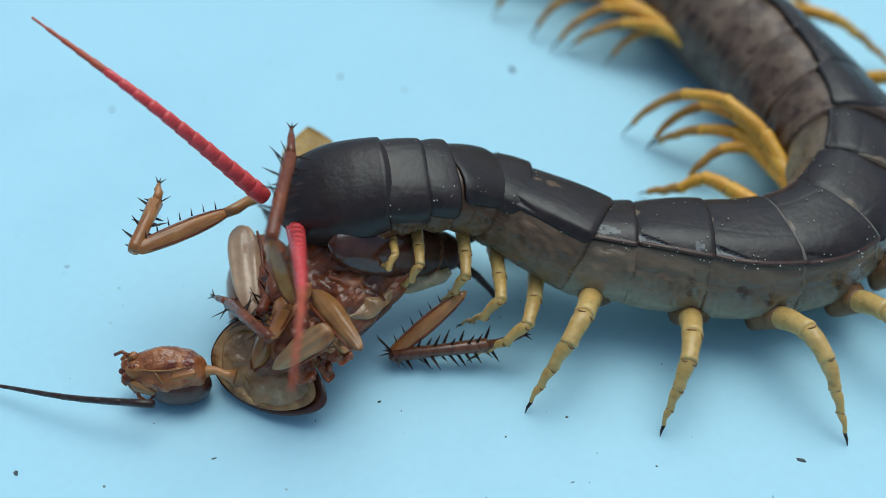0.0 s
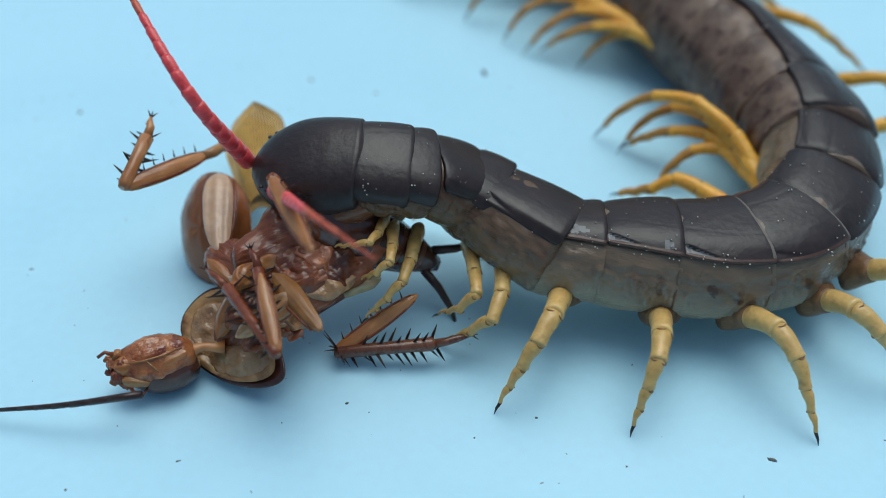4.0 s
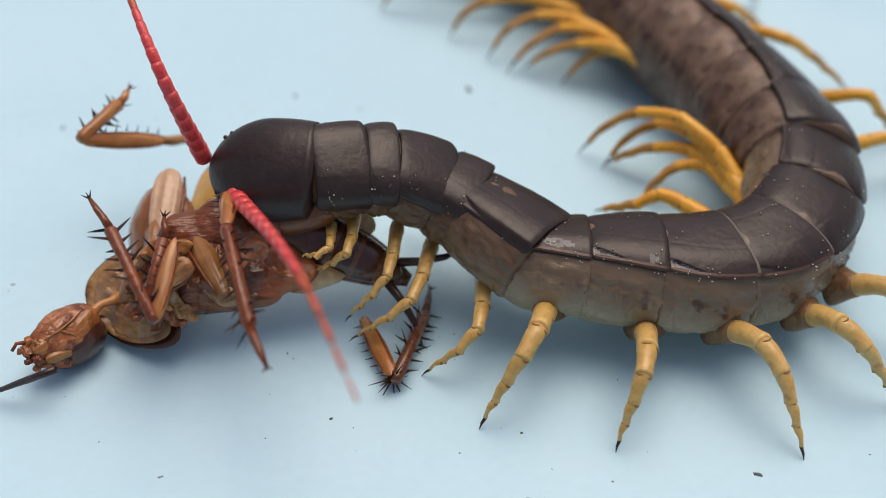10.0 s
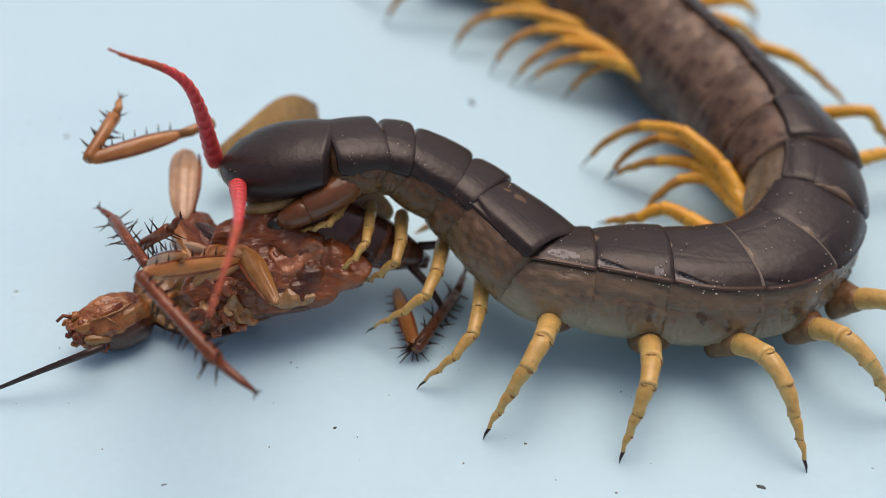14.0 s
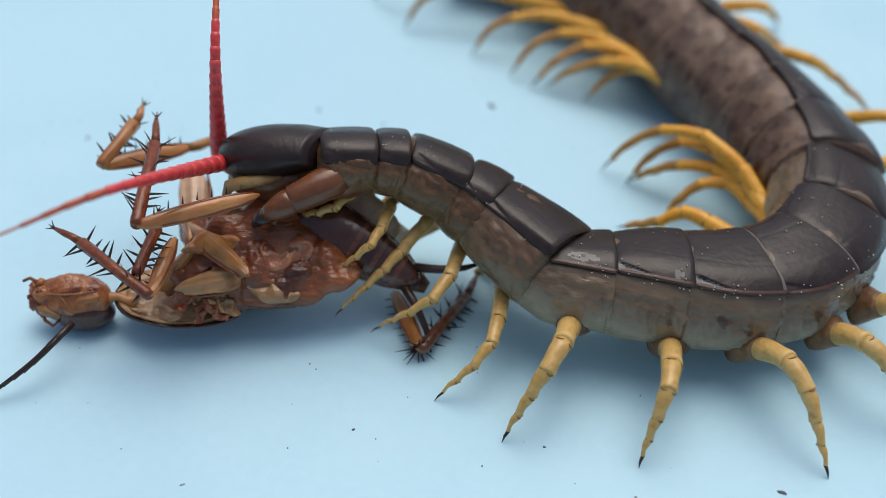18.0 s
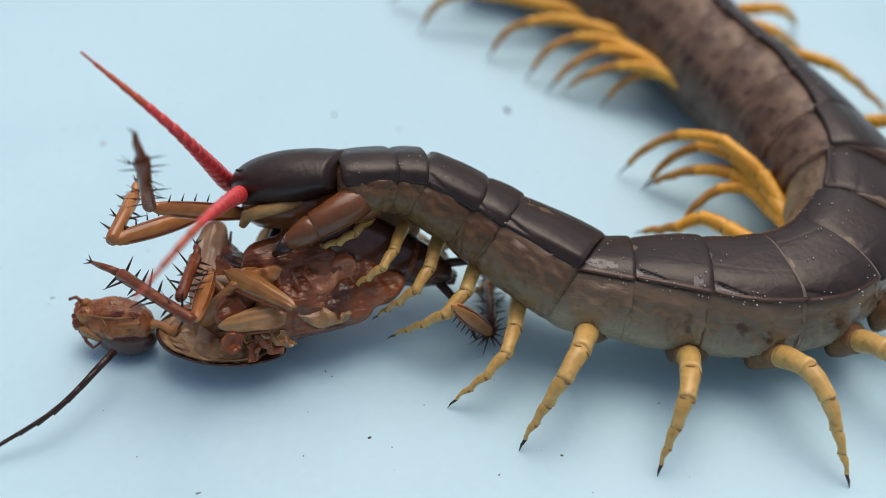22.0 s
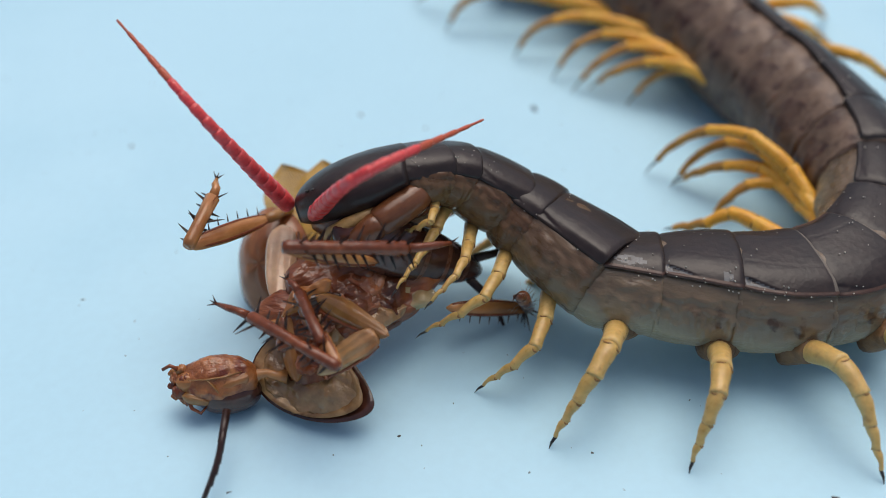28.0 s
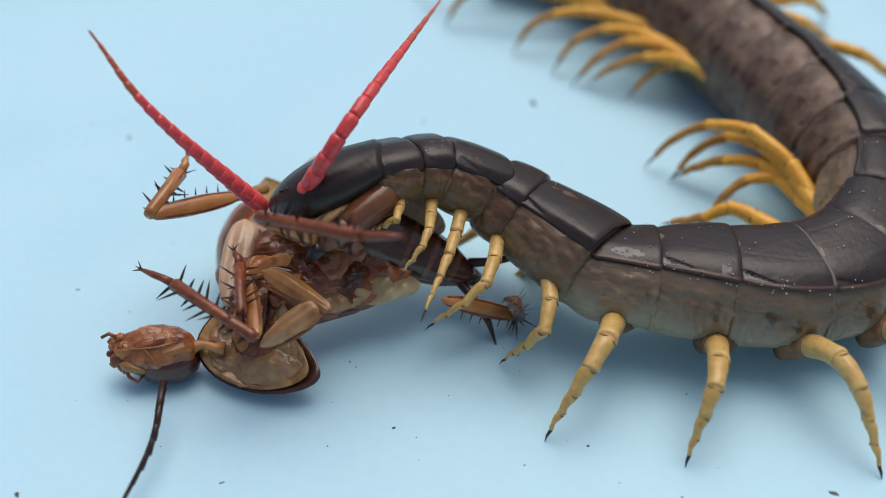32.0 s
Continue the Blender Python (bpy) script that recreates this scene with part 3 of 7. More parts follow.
# the resting part of the trunk, from behind the raised neck to the tail
SPINE_LINE = curve3(((1.26, -0.73, 0.725), (1.87, -0.78, 0.70), (2.37, -0.81, 0.68), (2.9, -0.80, 0.66), (3.48, -0.57, 0.65), (3.94, 0.02, 0.64),
                     (4.1, 0.83, 0.62), (3.94, 1.6, 0.6), (3.64, 2.36, 0.6), (3.26, 3.14, 0.6), (2.97, 3.94, 0.6), (2.42, 4.74, 0.58),
                     (1.7, 5.45, 0.56), (0.9, 5.95, 0.54), (-0.1, 6.2, 0.5)))
ANCHOR = Vector((1.26, -0.73, 0.725))
# the last raised plate stands a little proud of the resting trunk
LIFT = Vector((0, 0.03, 0.055))


def rolled(x, roll):
    y = Vector((0, 0, 1)).cross(x).normalized()
    return math.cos(radians(roll)) * Vector((0, 0, 1)) + math.sin(radians(roll)) * y


def rear_trunk():
    lengths = [0.45, 0.66, 0.71, 0.64] + [0.68] * 22
    total = SPINE_LINE.length

    def spine(s):
        """The trunk's own axes at s centimetres along it."""
        at, ahead, behind = SPINE_LINE(s / total), SPINE_LINE((s + 0.12) / total), SPINE_LINE((s - 0.12) / total)
        x = (ahead - behind).normalized()
        if s < 0:
            x = (x + min(1, -3 * s) * Vector((0.8, -0.5, -0.22))).normalized()
            at = at + s * x
        up = rolled(x, 24 - 74 * min(1, max(0, s / total) / 0.5))
        y = up.cross(x).normalized()
        return at, y, x.cross(y)
    s, i = 0.0, 0
    while i < len(lengths) and s + lengths[i] < total:
        k, l = s / total, lengths[i]
        hw = 0.56 + 0.07 * bump(k, 0.38, 0.8, 0.12) - 0.08 * max(0, k - 0.8) / 0.2
        home = seg_pose(SPINE_LINE(s / total), SPINE_LINE((s + l) / total), rolled((SPINE_LINE((s + l) / total) - SPINE_LINE(s / total)).normalized(), 24 - 74 * min(1, k / 0.5)))
        back = home.copy()
        back.translation = home.translation / U
        back.invert()
        axes = {}

        def place(u, y, z):
            d = round(s + u * l, 5)
            if d not in axes:
                axes[d] = spine(d)
            at, ay, az = axes[d]
            slim = 0.85 + 0.15 * bump(d, 1.12, 99, 1.2)
            return back @ (at + slim * (y * ay + z * az))
        ob = trunk_segment(l, hw, hw * (0.86 + 0.14 * bump(k, 0.35, 0.8, 0.15)), i, FLANK if k < 0.3 else FLANK_FAR, 0.03 if i < 2 else (0.018 if i < 4 else 0.016), 22 if k < 0.25 else 6, fine=1 if k < 0.3 else 0, place=place, lead=0.3 if i == 0 else 0.02, edge=(36, 39, 40, 38)[i] if i < 4 else min(44, 28 + 4 * i - 12), hollow=(0.3, 1.6, 1.6, 0.6)[i] if i < 4 else 0.3,
                           glints=((3,), (1, 2), (1,))[i] if i < 3 else ())
        ob.matrix_basis = home
        s += l
        i += 1


rear_trunk()
still_leg((1.35, -1.2, 0.6), (1.16, -1.72, 0.72), (0.72, -2.07, 0))
still_leg((2.23, -1.37, 0.5), (2.12, -1.95, 0.66), (1.89, -2.33, 0))
still_leg((3.02, -1.36, 0.5), (3.26, -1.83, 0.66), (3.52, -2.43, 0))
still_leg((3.78, -1.17, 0.5), (4.0, -1.6, 0.7), (4.54, -1.86, 0))
still_leg((4.28, -0.79, 0.5), (4.6, -1.1, 0.7), (5.25, -1.17, 0))
# legs of the far part, folded back along the trunk
for line in (
    ((3.5, 0.65, 0.5), (3.31, 1.0, 0.7), (2.97, 1.33, 0.85), (2.64, 1.59, 0.75), (2.31, 1.76, 0.45), (1.99, 1.79, 0.0)),
    ((3.49, 0.59, 0.5), (3.33, 0.97, 0.6), (3.07, 1.31, 0.7), (2.82, 1.58, 0.6), (2.54, 1.63, 0.4), (2.23, 1.53, 0.0)),
    ((3.48, 0.65, 0.45), (3.31, 0.97, 0.5), (3.0, 1.23, 0.55), (2.62, 1.37, 0.4), (2.3, 1.63, 0.0)),
    ((3.46, 0.59, 0.45), (3.34, 0.88, 0.45), (3.11, 1.06, 0.5), (2.8, 1.0, 0.35), (2.57, 0.95, 0.0)),
    ((2.96, 0.32, 0.45), (2.75, 0.56, 0.45), (2.54, 0.56, 0.35), (2.35, 0.66, 0.2), (2.06, 0.79, 0.05)),
    ((3.16, 2.1, 0.5), (2.92, 2.66, 0.55), (2.63, 3.03, 0.55), (2.28, 3.18, 0.4), (1.92, 3.12, 0.0)),
    ((3.1, 2.41, 0.5), (2.63, 2.96, 0.6), (2.23, 3.22, 0.55), (1.84, 3.28, 0.4), (1.5, 3.47, 0.0)),
    ((2.94, 2.7, 0.5), (2.42, 3.32, 0.6), (1.98, 3.56, 0.55), (1.64, 3.49, 0.4), (1.29, 3.4, 0.0)),
    ((2.75, 3.08, 0.5), (2.19, 3.6, 0.6), (1.66, 3.83, 0.55), (1.32, 3.75, 0.4), (1.07, 3.66, 0.0)),
    ((2.15, 3.98, 0.5), (1.71, 4.2, 0.55), (1.25, 4.21, 0.55), (0.87, 4.21, 0.4), (0.61, 4.15, 0.0)),
    ((1.42, 4.64, 0.5), (0.9, 4.76, 0.55), (0.34, 4.84, 0.55), (-0.02, 4.83, 0.4), (-0.26, 4.77, 0.0)),
):
    still_leg(*line, mat=LEG_ORANGE, thick=0.92)
for line in (
    ((4.06, 3.65, 0.5), (4.51, 3.11, 0.7), (4.93, 3.17, 0.4), (5.47, 2.97, 0.0)),
    ((4.77, 2.16, 0.5), (5.12, 1.99, 0.7), (5.41, 2.01, 0.4), (5.78, 2.01, 0.0)),
    ((4.92, 1.32, 0.5), (5.21, 1.36, 0.6), (5.46, 1.39, 0.4), (5.87, 1.5, 0.0)),
    ((3.7, 4.36, 0.5), (4.04, 4.0, 0.6), (4.42, 4.16, 0.3), (4.82, 4.05, 0.0)),
     ((3.9, 4.6, 0.5), (4.24, 4.52, 0.6), (4.8, 5.13, 0)), ((1.2, 5.6, 0.5), (0.1, 5.3, 0.7), (-0.7, 5.5, 0)),
):
    still_leg(*line, mat=LEG_ORANGE, thick=0.85)

# the raised front trunk: five segments from the neck back to the resting trunk
FRONT = ((0.43, 0.41, 0.275), (0.27, 0.41, 0.285), (0.52, 0.42, 0.315), (0.35, 0.43, 0.35), (0.8, 0.46, 0.375))
GROW = (1.04, 1.03, 1.06, 1.06, 1.15)
front_segments = [trunk_segment(l, w, h, 40 + i, FLANK_MID if i == 4 else FLANK_FRONT, (0.03, 0.07, 0.08, 0.07, 0.055)[i], edge=(3, 8, 16, 25, 32)[i], grow=GROW[i],
                                lead=0.14 if i == 0 else 0.06, hollow=(0.2, 0.3, 0.6, 0.7, 1.0)[i], arch=0.045) for i, (l, w, h) in enumerate(FRONT)]


def head_mesh():
    rings, n = [], 40
    for i in range(n + 1):
        u = 0.5 - 0.5 * math.cos(math.pi * i / n)
        w = 0.49 * (1 - abs(1 - min(1, u / 0.6)) ** 2.1) ** 0.55 if u < 0.6 else 0.49 - 0.05 * ((u - 0.6) / 0.4) ** 2
        h = 0.045 + 0.27 * (1 - (1 - min(1, u / 0.65)) ** 2) ** 0.6 - 0.03 * max(0, u - 0.75) / 0.25
        w, tuck = max(w, 0.09), 1 - 0.16 * max(0, u - 0.965) / 0.035
        ring = []
        for j in range(56):
            a = 2 * math.pi * j / 56
            y, z = section(a, w, h if a < math.pi else 0.08 + 0.17 * math.sin(math.pi * min(1, u * 0.9 + 0.12)), 2.25)
            k = tuck * (1 + 0.012 * noise.noise((u * 4, y * 4, z * 4)) + 0.015 * math.exp(-((z - 0.03) / 0.03) ** 2) * math.cos(a) ** 2)
            lap = 0.07 * (1 - (y / 0.47) ** 2) * u ** 4
            ring.append((u * 1.06 + lap, y * k, z * k))
        rings.append(ring)
    v, f = loft(rings)
    return mesh_from("head", v, f, TERGITE)


head = part("head", head_mesh(), centipede, "smooth rounded dark head shield")
v, f = blob(0.95, 0.36, 0.24, rough=0.1, x0=0.08)
part("mouth_base", mesh_from("mouth_base", [(p[0], p[1], p[2] - 0.2) for p in v], f, FANG), head)
for s in (-1, 1):
    for k in range(4):
        v, f = blob(0.045, 0.02, 0.012, 10, 6)
        o = part("ocellus", mesh_from("ocellus", v, f, CLAW), head)
        o.location = ((0.14 + 0.06 * (k % 2)) * U, s * (0.265 + 0.04 * (k % 2)) * U, (0.09 + 0.05 * (k // 2)) * U)
    v, f = tube([(0.78, s * 0.3, -0.17), (0.62, s * 0.38, -0.2), (0.42, s * 0.38, -0.23), (0.26, s * 0.33, -0.27), (0.18, s * 0.26, -0.36)], [0.03, 0.05, 0.06, 0.06, 0.035], 12)
    part("palp", mesh_from("palp", v, f, PALP), head, "ochre mouth palp")
v, f = blob(0.72, 0.36, 0.2, 28, 18, rough=0.08, front=0.25, back=0.3)
part("forcipule_base", mesh_from("forcipule_base", [(p[0] - 0.28, p[1], p[2] - 0.19 + 0.1 * (p[0] - 0.3)) for p in v], f, FANG), front_segments[0], "broad orange-brown plate under the head")
for s in (-1, 1):
    v, f = tube([(0.2, s * 0.2, -0.06), (0.12, s * 0.28, -0.1), (0.02, s * 0.32, -0.15), (-0.1, s * 0.34, -0.21), (-0.22, s * 0.345, -0.27), (-0.3, s * 0.345, -0.31), (-0.33, s * 0.345, -0.325)],
                [0.09, 0.145, 0.158, 0.152, 0.14, 0.134, 0.11], 24)
    part("forcipule", mesh_from("forcipule", v, f, FANG), front_segments[0], "swollen orange-brown venom claw base")
    v, f = tube([(-0.29, s * 0.345, -0.305), (-0.34, s * 0.345, -0.335), (-0.42, s * 0.335, -0.385), (-0.5, s * 0.3, -0.44), (-0.55, s * 0.27, -0.49)], [0.11, 0.128, 0.116, 0.09, 0.062], 20)
    part("forcipule_tip", mesh_from("forcipule_tip", v, f, FANG), front_segments[0])
    v, f = tube([(-0.53, s * 0.28, -0.47), (-0.6, s * 0.23, -0.53), (-0.64, s * 0.16, -0.59), (-0.64, s * 0.08, -0.64)], [0.075, 0.058, 0.034, 0.006], 14)
    part("fang", mesh_from("fang", v, f, CLAW), front_segments[0], "curved black venom fang")

# near legs of the raised trunk
REACH = ((0.85, 0.46), (1.0, 0.56), (1.2, 0.63), (1.45, 0.7), (1.45, 0.78))
BULGE = Vector((0.25, -0.75, 0.35))
front_legs = [leg(n, LEG, k) for n, k in REACH]
# far legs of the raised trunk, stiff on their segments
for ob, (l, w, h) in zip(front_segments, FRONT):
    at = curve3(((l * 0.5, w * 0.7, -0.2), (l * 0.4 - 0.08, w + 0.05, -0.42), (l * 0.3 - 0.3, w + 0.1, -1.0)))
    v, f = tube([at(u / 8) for u in range(9)], [0.08, 0.078, 0.072, 0.066, 0.058, 0.05, 0.04, 0.028, 0.008], 10)
    part("leg", mesh_from("leg", v, f, LEG), ob, "yellow leg of the far side")


def feeler(count):
    made = []
    for i in range(count):
        u = i / (count - 1)
        r0, r1 = 0.074 * (1 - u) ** 0.85 + 0.011, 0.074 * (1 - (i + 1) / count) ** 0.85 + 0.011
        n = 3.05 / count
        v, f = tube([(-0.05 * n, 0, 0), (0.06 * n, 0, 0), (0.5 * n, 0, 0), (0.9 * n, 0, 0), (1.1 * n, 0, 0)],
                    [r0 * 0.84, r0 * 0.95, (r0 + r1) * 0.495, r1 * 1.06, r1 * 0.84], 16)
        me = mesh_from("antenna", v, f, RED if u < 0.7 else RED_TIP)
        made.append(part("antenna" if not made else "antenna_article", me, made[0] if made else centipede,
                         "beaded red antenna with a thin orange-red tip" if not made else ""))
    return made


feeler_far, feeler_near = feeler(17), feeler(17)

# ---- cockroach ----
cockroach = thing("cockroach", "brown cockroach on its back, held and eaten by the centipede", "cockroach")

v, f = blob(0.72, 0.225, 0.19, 44, 34, rough=0.1, front=0.5, back=0.42, crumple=0.7)
roach_head = part("head", mesh_from("head", v, f, ROACH_HEAD), cockroach, "amber head with wrinkled mouthparts")
v, f = blob(0.6, 0.19, 0.24, 30, 22, x0=0.13)
part("crown", mesh_from("crown", [(p[0], p[1] - 0.12, p[2] - 0.09) for p in v], f, ROACH_DARK), roach_head, "glossy black crown")
for x, y, z, l, w, r, m in ((0.16, 0.02, 0.14, 0.36, 0.105, 4, ROACH_HEAD), (0.02, 0.02, 0.12, 0.2, 0.085, -6, FEMUR), (0.36, -0.05, 0.13, 0.3, 0.08, 14, FEMUR), (0.06, -0.1, 0.1, 0.24, 0.06, -20, CREAM)):
    o = part("face_plate", mesh_from("face_plate", *plate(l, w, 0.05, x * 9 + y, 0.3, 0.6), m), roach_head)
    o.matrix_basis = pose(x * U, y * U, z * U, 0, 0, r)
for k, (x, y, z, r) in enumerate(((-0.05, 0.05, 0.06, 0.05), (-0.03, -0.06, 0.09, 0.052), (0.0, 0.12, 0.06, 0.045), (0.02, -0.13, 0.05, 0.045), (-0.08, -0.01, 0.03, 0.036),
                                  (-0.07, 0.1, 0.02, 0.03), (-0.06, -0.1, 0.02, 0.032), (0.03, 0.04, 0.13, 0.04))):
    v, f = blob(0.13, r, r * 0.8, 18, 12, rough=0.6, seed=k * 3, crumple=0.9)
    o = part("mandible", mesh_from("mandible", v, f, (ROACH_HEAD, TIBIA, FEMUR)[k % 3]), roach_head)
    o.location = (x * U, y * U, z * U)
v, f = blob(0.16, 0.07, 0.07, 18, 14, rough=0.3, seed=8)
part("antenna_socket", mesh_from("antenna_socket", v, f, ROACH_HEAD), roach_head).location = (0.22 * U, 0.15 * U, 0.04 * U)
for pts in (((0.1, -0.14, 0.08), (0.13, -0.22, 0.08), (0.2, -0.27, 0.06), (0.25, -0.22, 0.05)), ((0.04, 0.13, 0.08), (-0.03, 0.17, 0.09), (-0.1, 0.14, 0.08))):
    v, f = tube(pts, [0.02, 0.017, 0.015, 0.01][:len(pts)], 10)
    part("palp", mesh_from("palp", v, f, TIBIA), roach_head)
for pts in (((0.14, 0.03, 0.19), (0.3, 0.02, 0.2), (0.46, 0.03, 0.19), (0.6, 0.06, 0.15)), ((0.3, 0.02, 0.2), (0.36, -0.06, 0.185), (0.4, -0.13, 0.14))):
    v, f = tube(pts, [0.006, 0.009, 0.008, 0.004][:len(pts)], 8)
    part("suture", mesh_from("suture", v, f, CREAM), roach_head)
v, f = blob(0.12, 0.045, 0.03, 16, 12)
part("eye", mesh_from("eye", v, f, ROACH_DARK), roach_head).location = (0.2 * U, -0.17 * U, 0.04 * U)
v, f = tube([(0.66, 0, -0.02), (0.74, 0.02, 0), (0.8, 0.02, 0.01), (0.88, -0.01, 0.01), (0.97, -0.03, 0)], [0.08, 0.045, 0.036, 0.04, 0.07], 16)
part("neck", mesh_from("neck", v, f, FEMUR), roach_head, "thin pale neck membrane")


def shield_outline():
    pts = []
    for j in range(40):
        a = 2 * math.pi * j / 40
        c, s = math.cos(a), math.sin(a)
        y = 0.4 * s * (1 - 0.35 * c) if s > 0 else 0.34 * s * (1 - 0.1 * c)
        pts.append((0.56 + 0.58 * c, y) if c < 0 else (0.56 + 0.66 * c ** 0.9, y * (1 - 0.2 * c * c)))
    return pts


v, f = shell(shield_outline(), 0.13, 0.035)
pronotum = part("pronotum", mesh_from("pronotum", [(p[0], p[1], p[2] - 0.03) for p in v], f, ROACH_DARK), cockroach, "dark rimmed dished neck shield")
v, f = shell([(0.56 + (x - 0.56) * (0.95 if x < 0.56 else 0.84), y * 0.93) for x, y in shield_outline()], 0.13, 0.03)
part("lining", mesh_from("lining", v, f, UNDERSIDE), pronotum, "pale tan underside of the shield")
v, f = blob(0.98, 0.3, 0.055, 56, 46, rough=0.2, seed=4, crumple=1.0)
part("flesh", mesh_from("flesh", [(p[0] + 0.07, p[1] + 0.01, p[2] - 0.035 + 0.05 * noise.noise((p[0] * 5, p[1] * 6, 0)) + 0.018 * noise.noise((p[0] * 15, p[1] * 17, 0))) for p in v], f, FILM),
     pronotum, "glossy crumpled membrane inside the shield")

v, f = blob(1.75, 0.34, 0.19, 48, 90, rough=0.1, seed=9, crumple=0.5)
thorax = part("thorax", mesh_from("thorax", [(p[0] - 0.42, p[1] - 0.06, p[2] - 0.1) for p in crumpled(v, 0.07, 4.5, 2)], f, ROACH), cockroach, "smooth brown translucent belly, torn open")
rnd = random.Random(31)
for name, x, y, z, l, w, r, m in (("coxa", -0.3, 0.14, 0.05, 0.55, 0.11, 8, FEMUR), ("sternite", 0.1, -0.02, 0.05, 0.5, 0.2, -4, CHEST), ("sternite", 0.42, 0.04, 0.03, 0.5, 0.19, 14, FLESH), ("sternite", 0.3, -0.2, 0.03, 0.5, 0.09, -14, FILM)):
    v, f = plate(l, w, 0.05, x * 9 + y)
    v = crumpled(v, 0.07, 5, x * 7)
    o = part(name, mesh_from(name, v, f, m), thorax)
    o.matrix_basis = pose(x * U, y * U, z * U, 0, 0, r)
for k in range(9):
    l = rnd.uniform(0.1, 0.22)
    v, f = plate(l, l * rnd.uniform(0.3, 0.5), 0.03, k * 1.7, 1.0, 0.7)
    v = [(p[0], p[1] + 0.03 * noise.noise((p[0] * 14, k, p[1] * 9)), p[2] + 0.06 * noise.noise((p[0] * 13 + k, p[1] * 15, k))) for p in v]
    o = part("torn_scrap", mesh_from("torn_scrap", v, f, (FLESH, CHEST, FILM)[k % 3]), thorax)
    o.matrix_basis = pose(rnd.uniform(-0.35, 0.0) * U, rnd.uniform(-0.38, -0.18) * U, rnd.uniform(-0.02, 0.06) * U, rnd.uniform(-40, 40), rnd.uniform(-30, 30), rnd.uniform(0, 360))
v, f = blob(1.1, 0.36, 0.2, 40, 30, rough=0.06, seed=51, crumple=0.3)
part("belly", mesh_from("belly", [(p[0] - 0.1, p[1] + 0.26, p[2] - 0.14) for p in crumpled(v, 0.07, 4, 6)], f, ROACH), thorax, "smooth rounded brown belly")
for k in range(6):
    l = rnd.uniform(0.14, 0.3)
    v, f = plate(l, l * rnd.uniform(0.25, 0.45), 0.02, 60 + k, 1.4, 0.4)
    v = [(p[0], p[1] + 0.04 * noise.noise((p[0] * 11, k, p[1] * 8)), p[2] + 0.08 * noise.noise((p[0] * 11 + k, p[1] * 13, k * 3))) for p in v]
    o = part("torn_shred", mesh_from("torn_shred", v, f, (FLESH, CHEST, FILM)[k % 3]), thorax)
    x, y = rnd.uniform(-0.25, 0.15), rnd.uniform(-0.36, -0.1)
    o.matrix_basis = pose(x * U, y * U, (0.06 - 0.5 * (y + 0.06) ** 2) * U, rnd.uniform(-20, 20), rnd.uniform(-20, 5), rnd.uniform(-70, 60))
v, f = tube([(-0.3, -0.3, -0.12), (0.2, -0.37, -0.14), (0.7, -0.36, -0.14), (1.2, -0.2, -0.12)], [0.03, 0.05, 0.05, 0.02], 10)
part("wing_edge", mesh_from("wing_edge", v, f, TEGMEN), thorax, "dark leathery wing edge")
v, f = blob(0.95, 0.28, 0.16, 36, 26, rough=0.16, seed=17, crumple=0.8)
prothorax = part("prothorax", mesh_from("prothorax", [(p[0] - 0.2, p[1], p[2] - 0.1) for p in v], f, CHEST), cockroach, "brown wrinkled chest behind the neck shield")
for x, y, z, l, w, r, m in ((0.0, 0.13, 0.07, 0.56, 0.09, 10, FEMUR), (0.1, 0.0, 0.08, 0.5, 0.04, 0, ROACH_DARK)):
    v, f = plate(l, w, 0.08, x * 7 + y)
    o = part("coxa", mesh_from("coxa", v, f, m), prothorax)
    o.matrix_basis = pose(x * U, y * U, z * U, 0, 0, r)


v, f = blob(1.0, 0.24, 0.16, 36, 26, rough=0.18, seed=23, crumple=0.8)
mesothorax = part("mesothorax", mesh_from("mesothorax", [(p[0] - 0.25, p[1], p[2] - 0.12) for p in v], f, CHEST), cockroach, "dark red-brown side of the chest")
for x, y, z, l, w, r, m in ((-0.1, -0.06, 0.0, 0.5, 0.08, -10, FEMUR), (0.1, 0.1, 0.0, 0.45, 0.07, 12, ROACH_DARK), (0.2, -0.1, 0.02, 0.4, 0.05, 25, PALE)):
    v, f = plate(l, w, 0.06, x * 5 + y)
    o = part("sclerite", mesh_from("sclerite", v, f, m), mesothorax)
    o.matrix_basis = pose(x * U, y * U, z * U, 0, 0, r)


def abdomen_mesh():
    rings = []
    n = 34
    for i in range(n + 1):
        u = i / n
        s = (1 - (1 - min(1, u / 0.35)) ** 2) ** 0.5 if u < 0.35 else (1 - ((u - 0.35) / 0.66) ** 2) ** 0.55
        step = 1 + 0.025 * ((u * 7) % 1.0)
        ring = []
        for j in range(24):
            a = 2 * math.pi * j / 24
            ring.append((u * 1.6 + 0.4, max(0.02, 0.27 * s) * step * math.cos(a), max(0.02, 0.17 * s) * step * math.sin(a)))
        rings.append(ring)
    v, f = loft(rings)
    me = mesh_from("abdomen", v, f, ROACH_DARK)
    me.materials.append(TEGMEN)
    for q in range(n * 24):
        if ((q // 24) / n * 7) % 1.0 > 0.9:
            me.polygons[q].material_index = 1
    return me


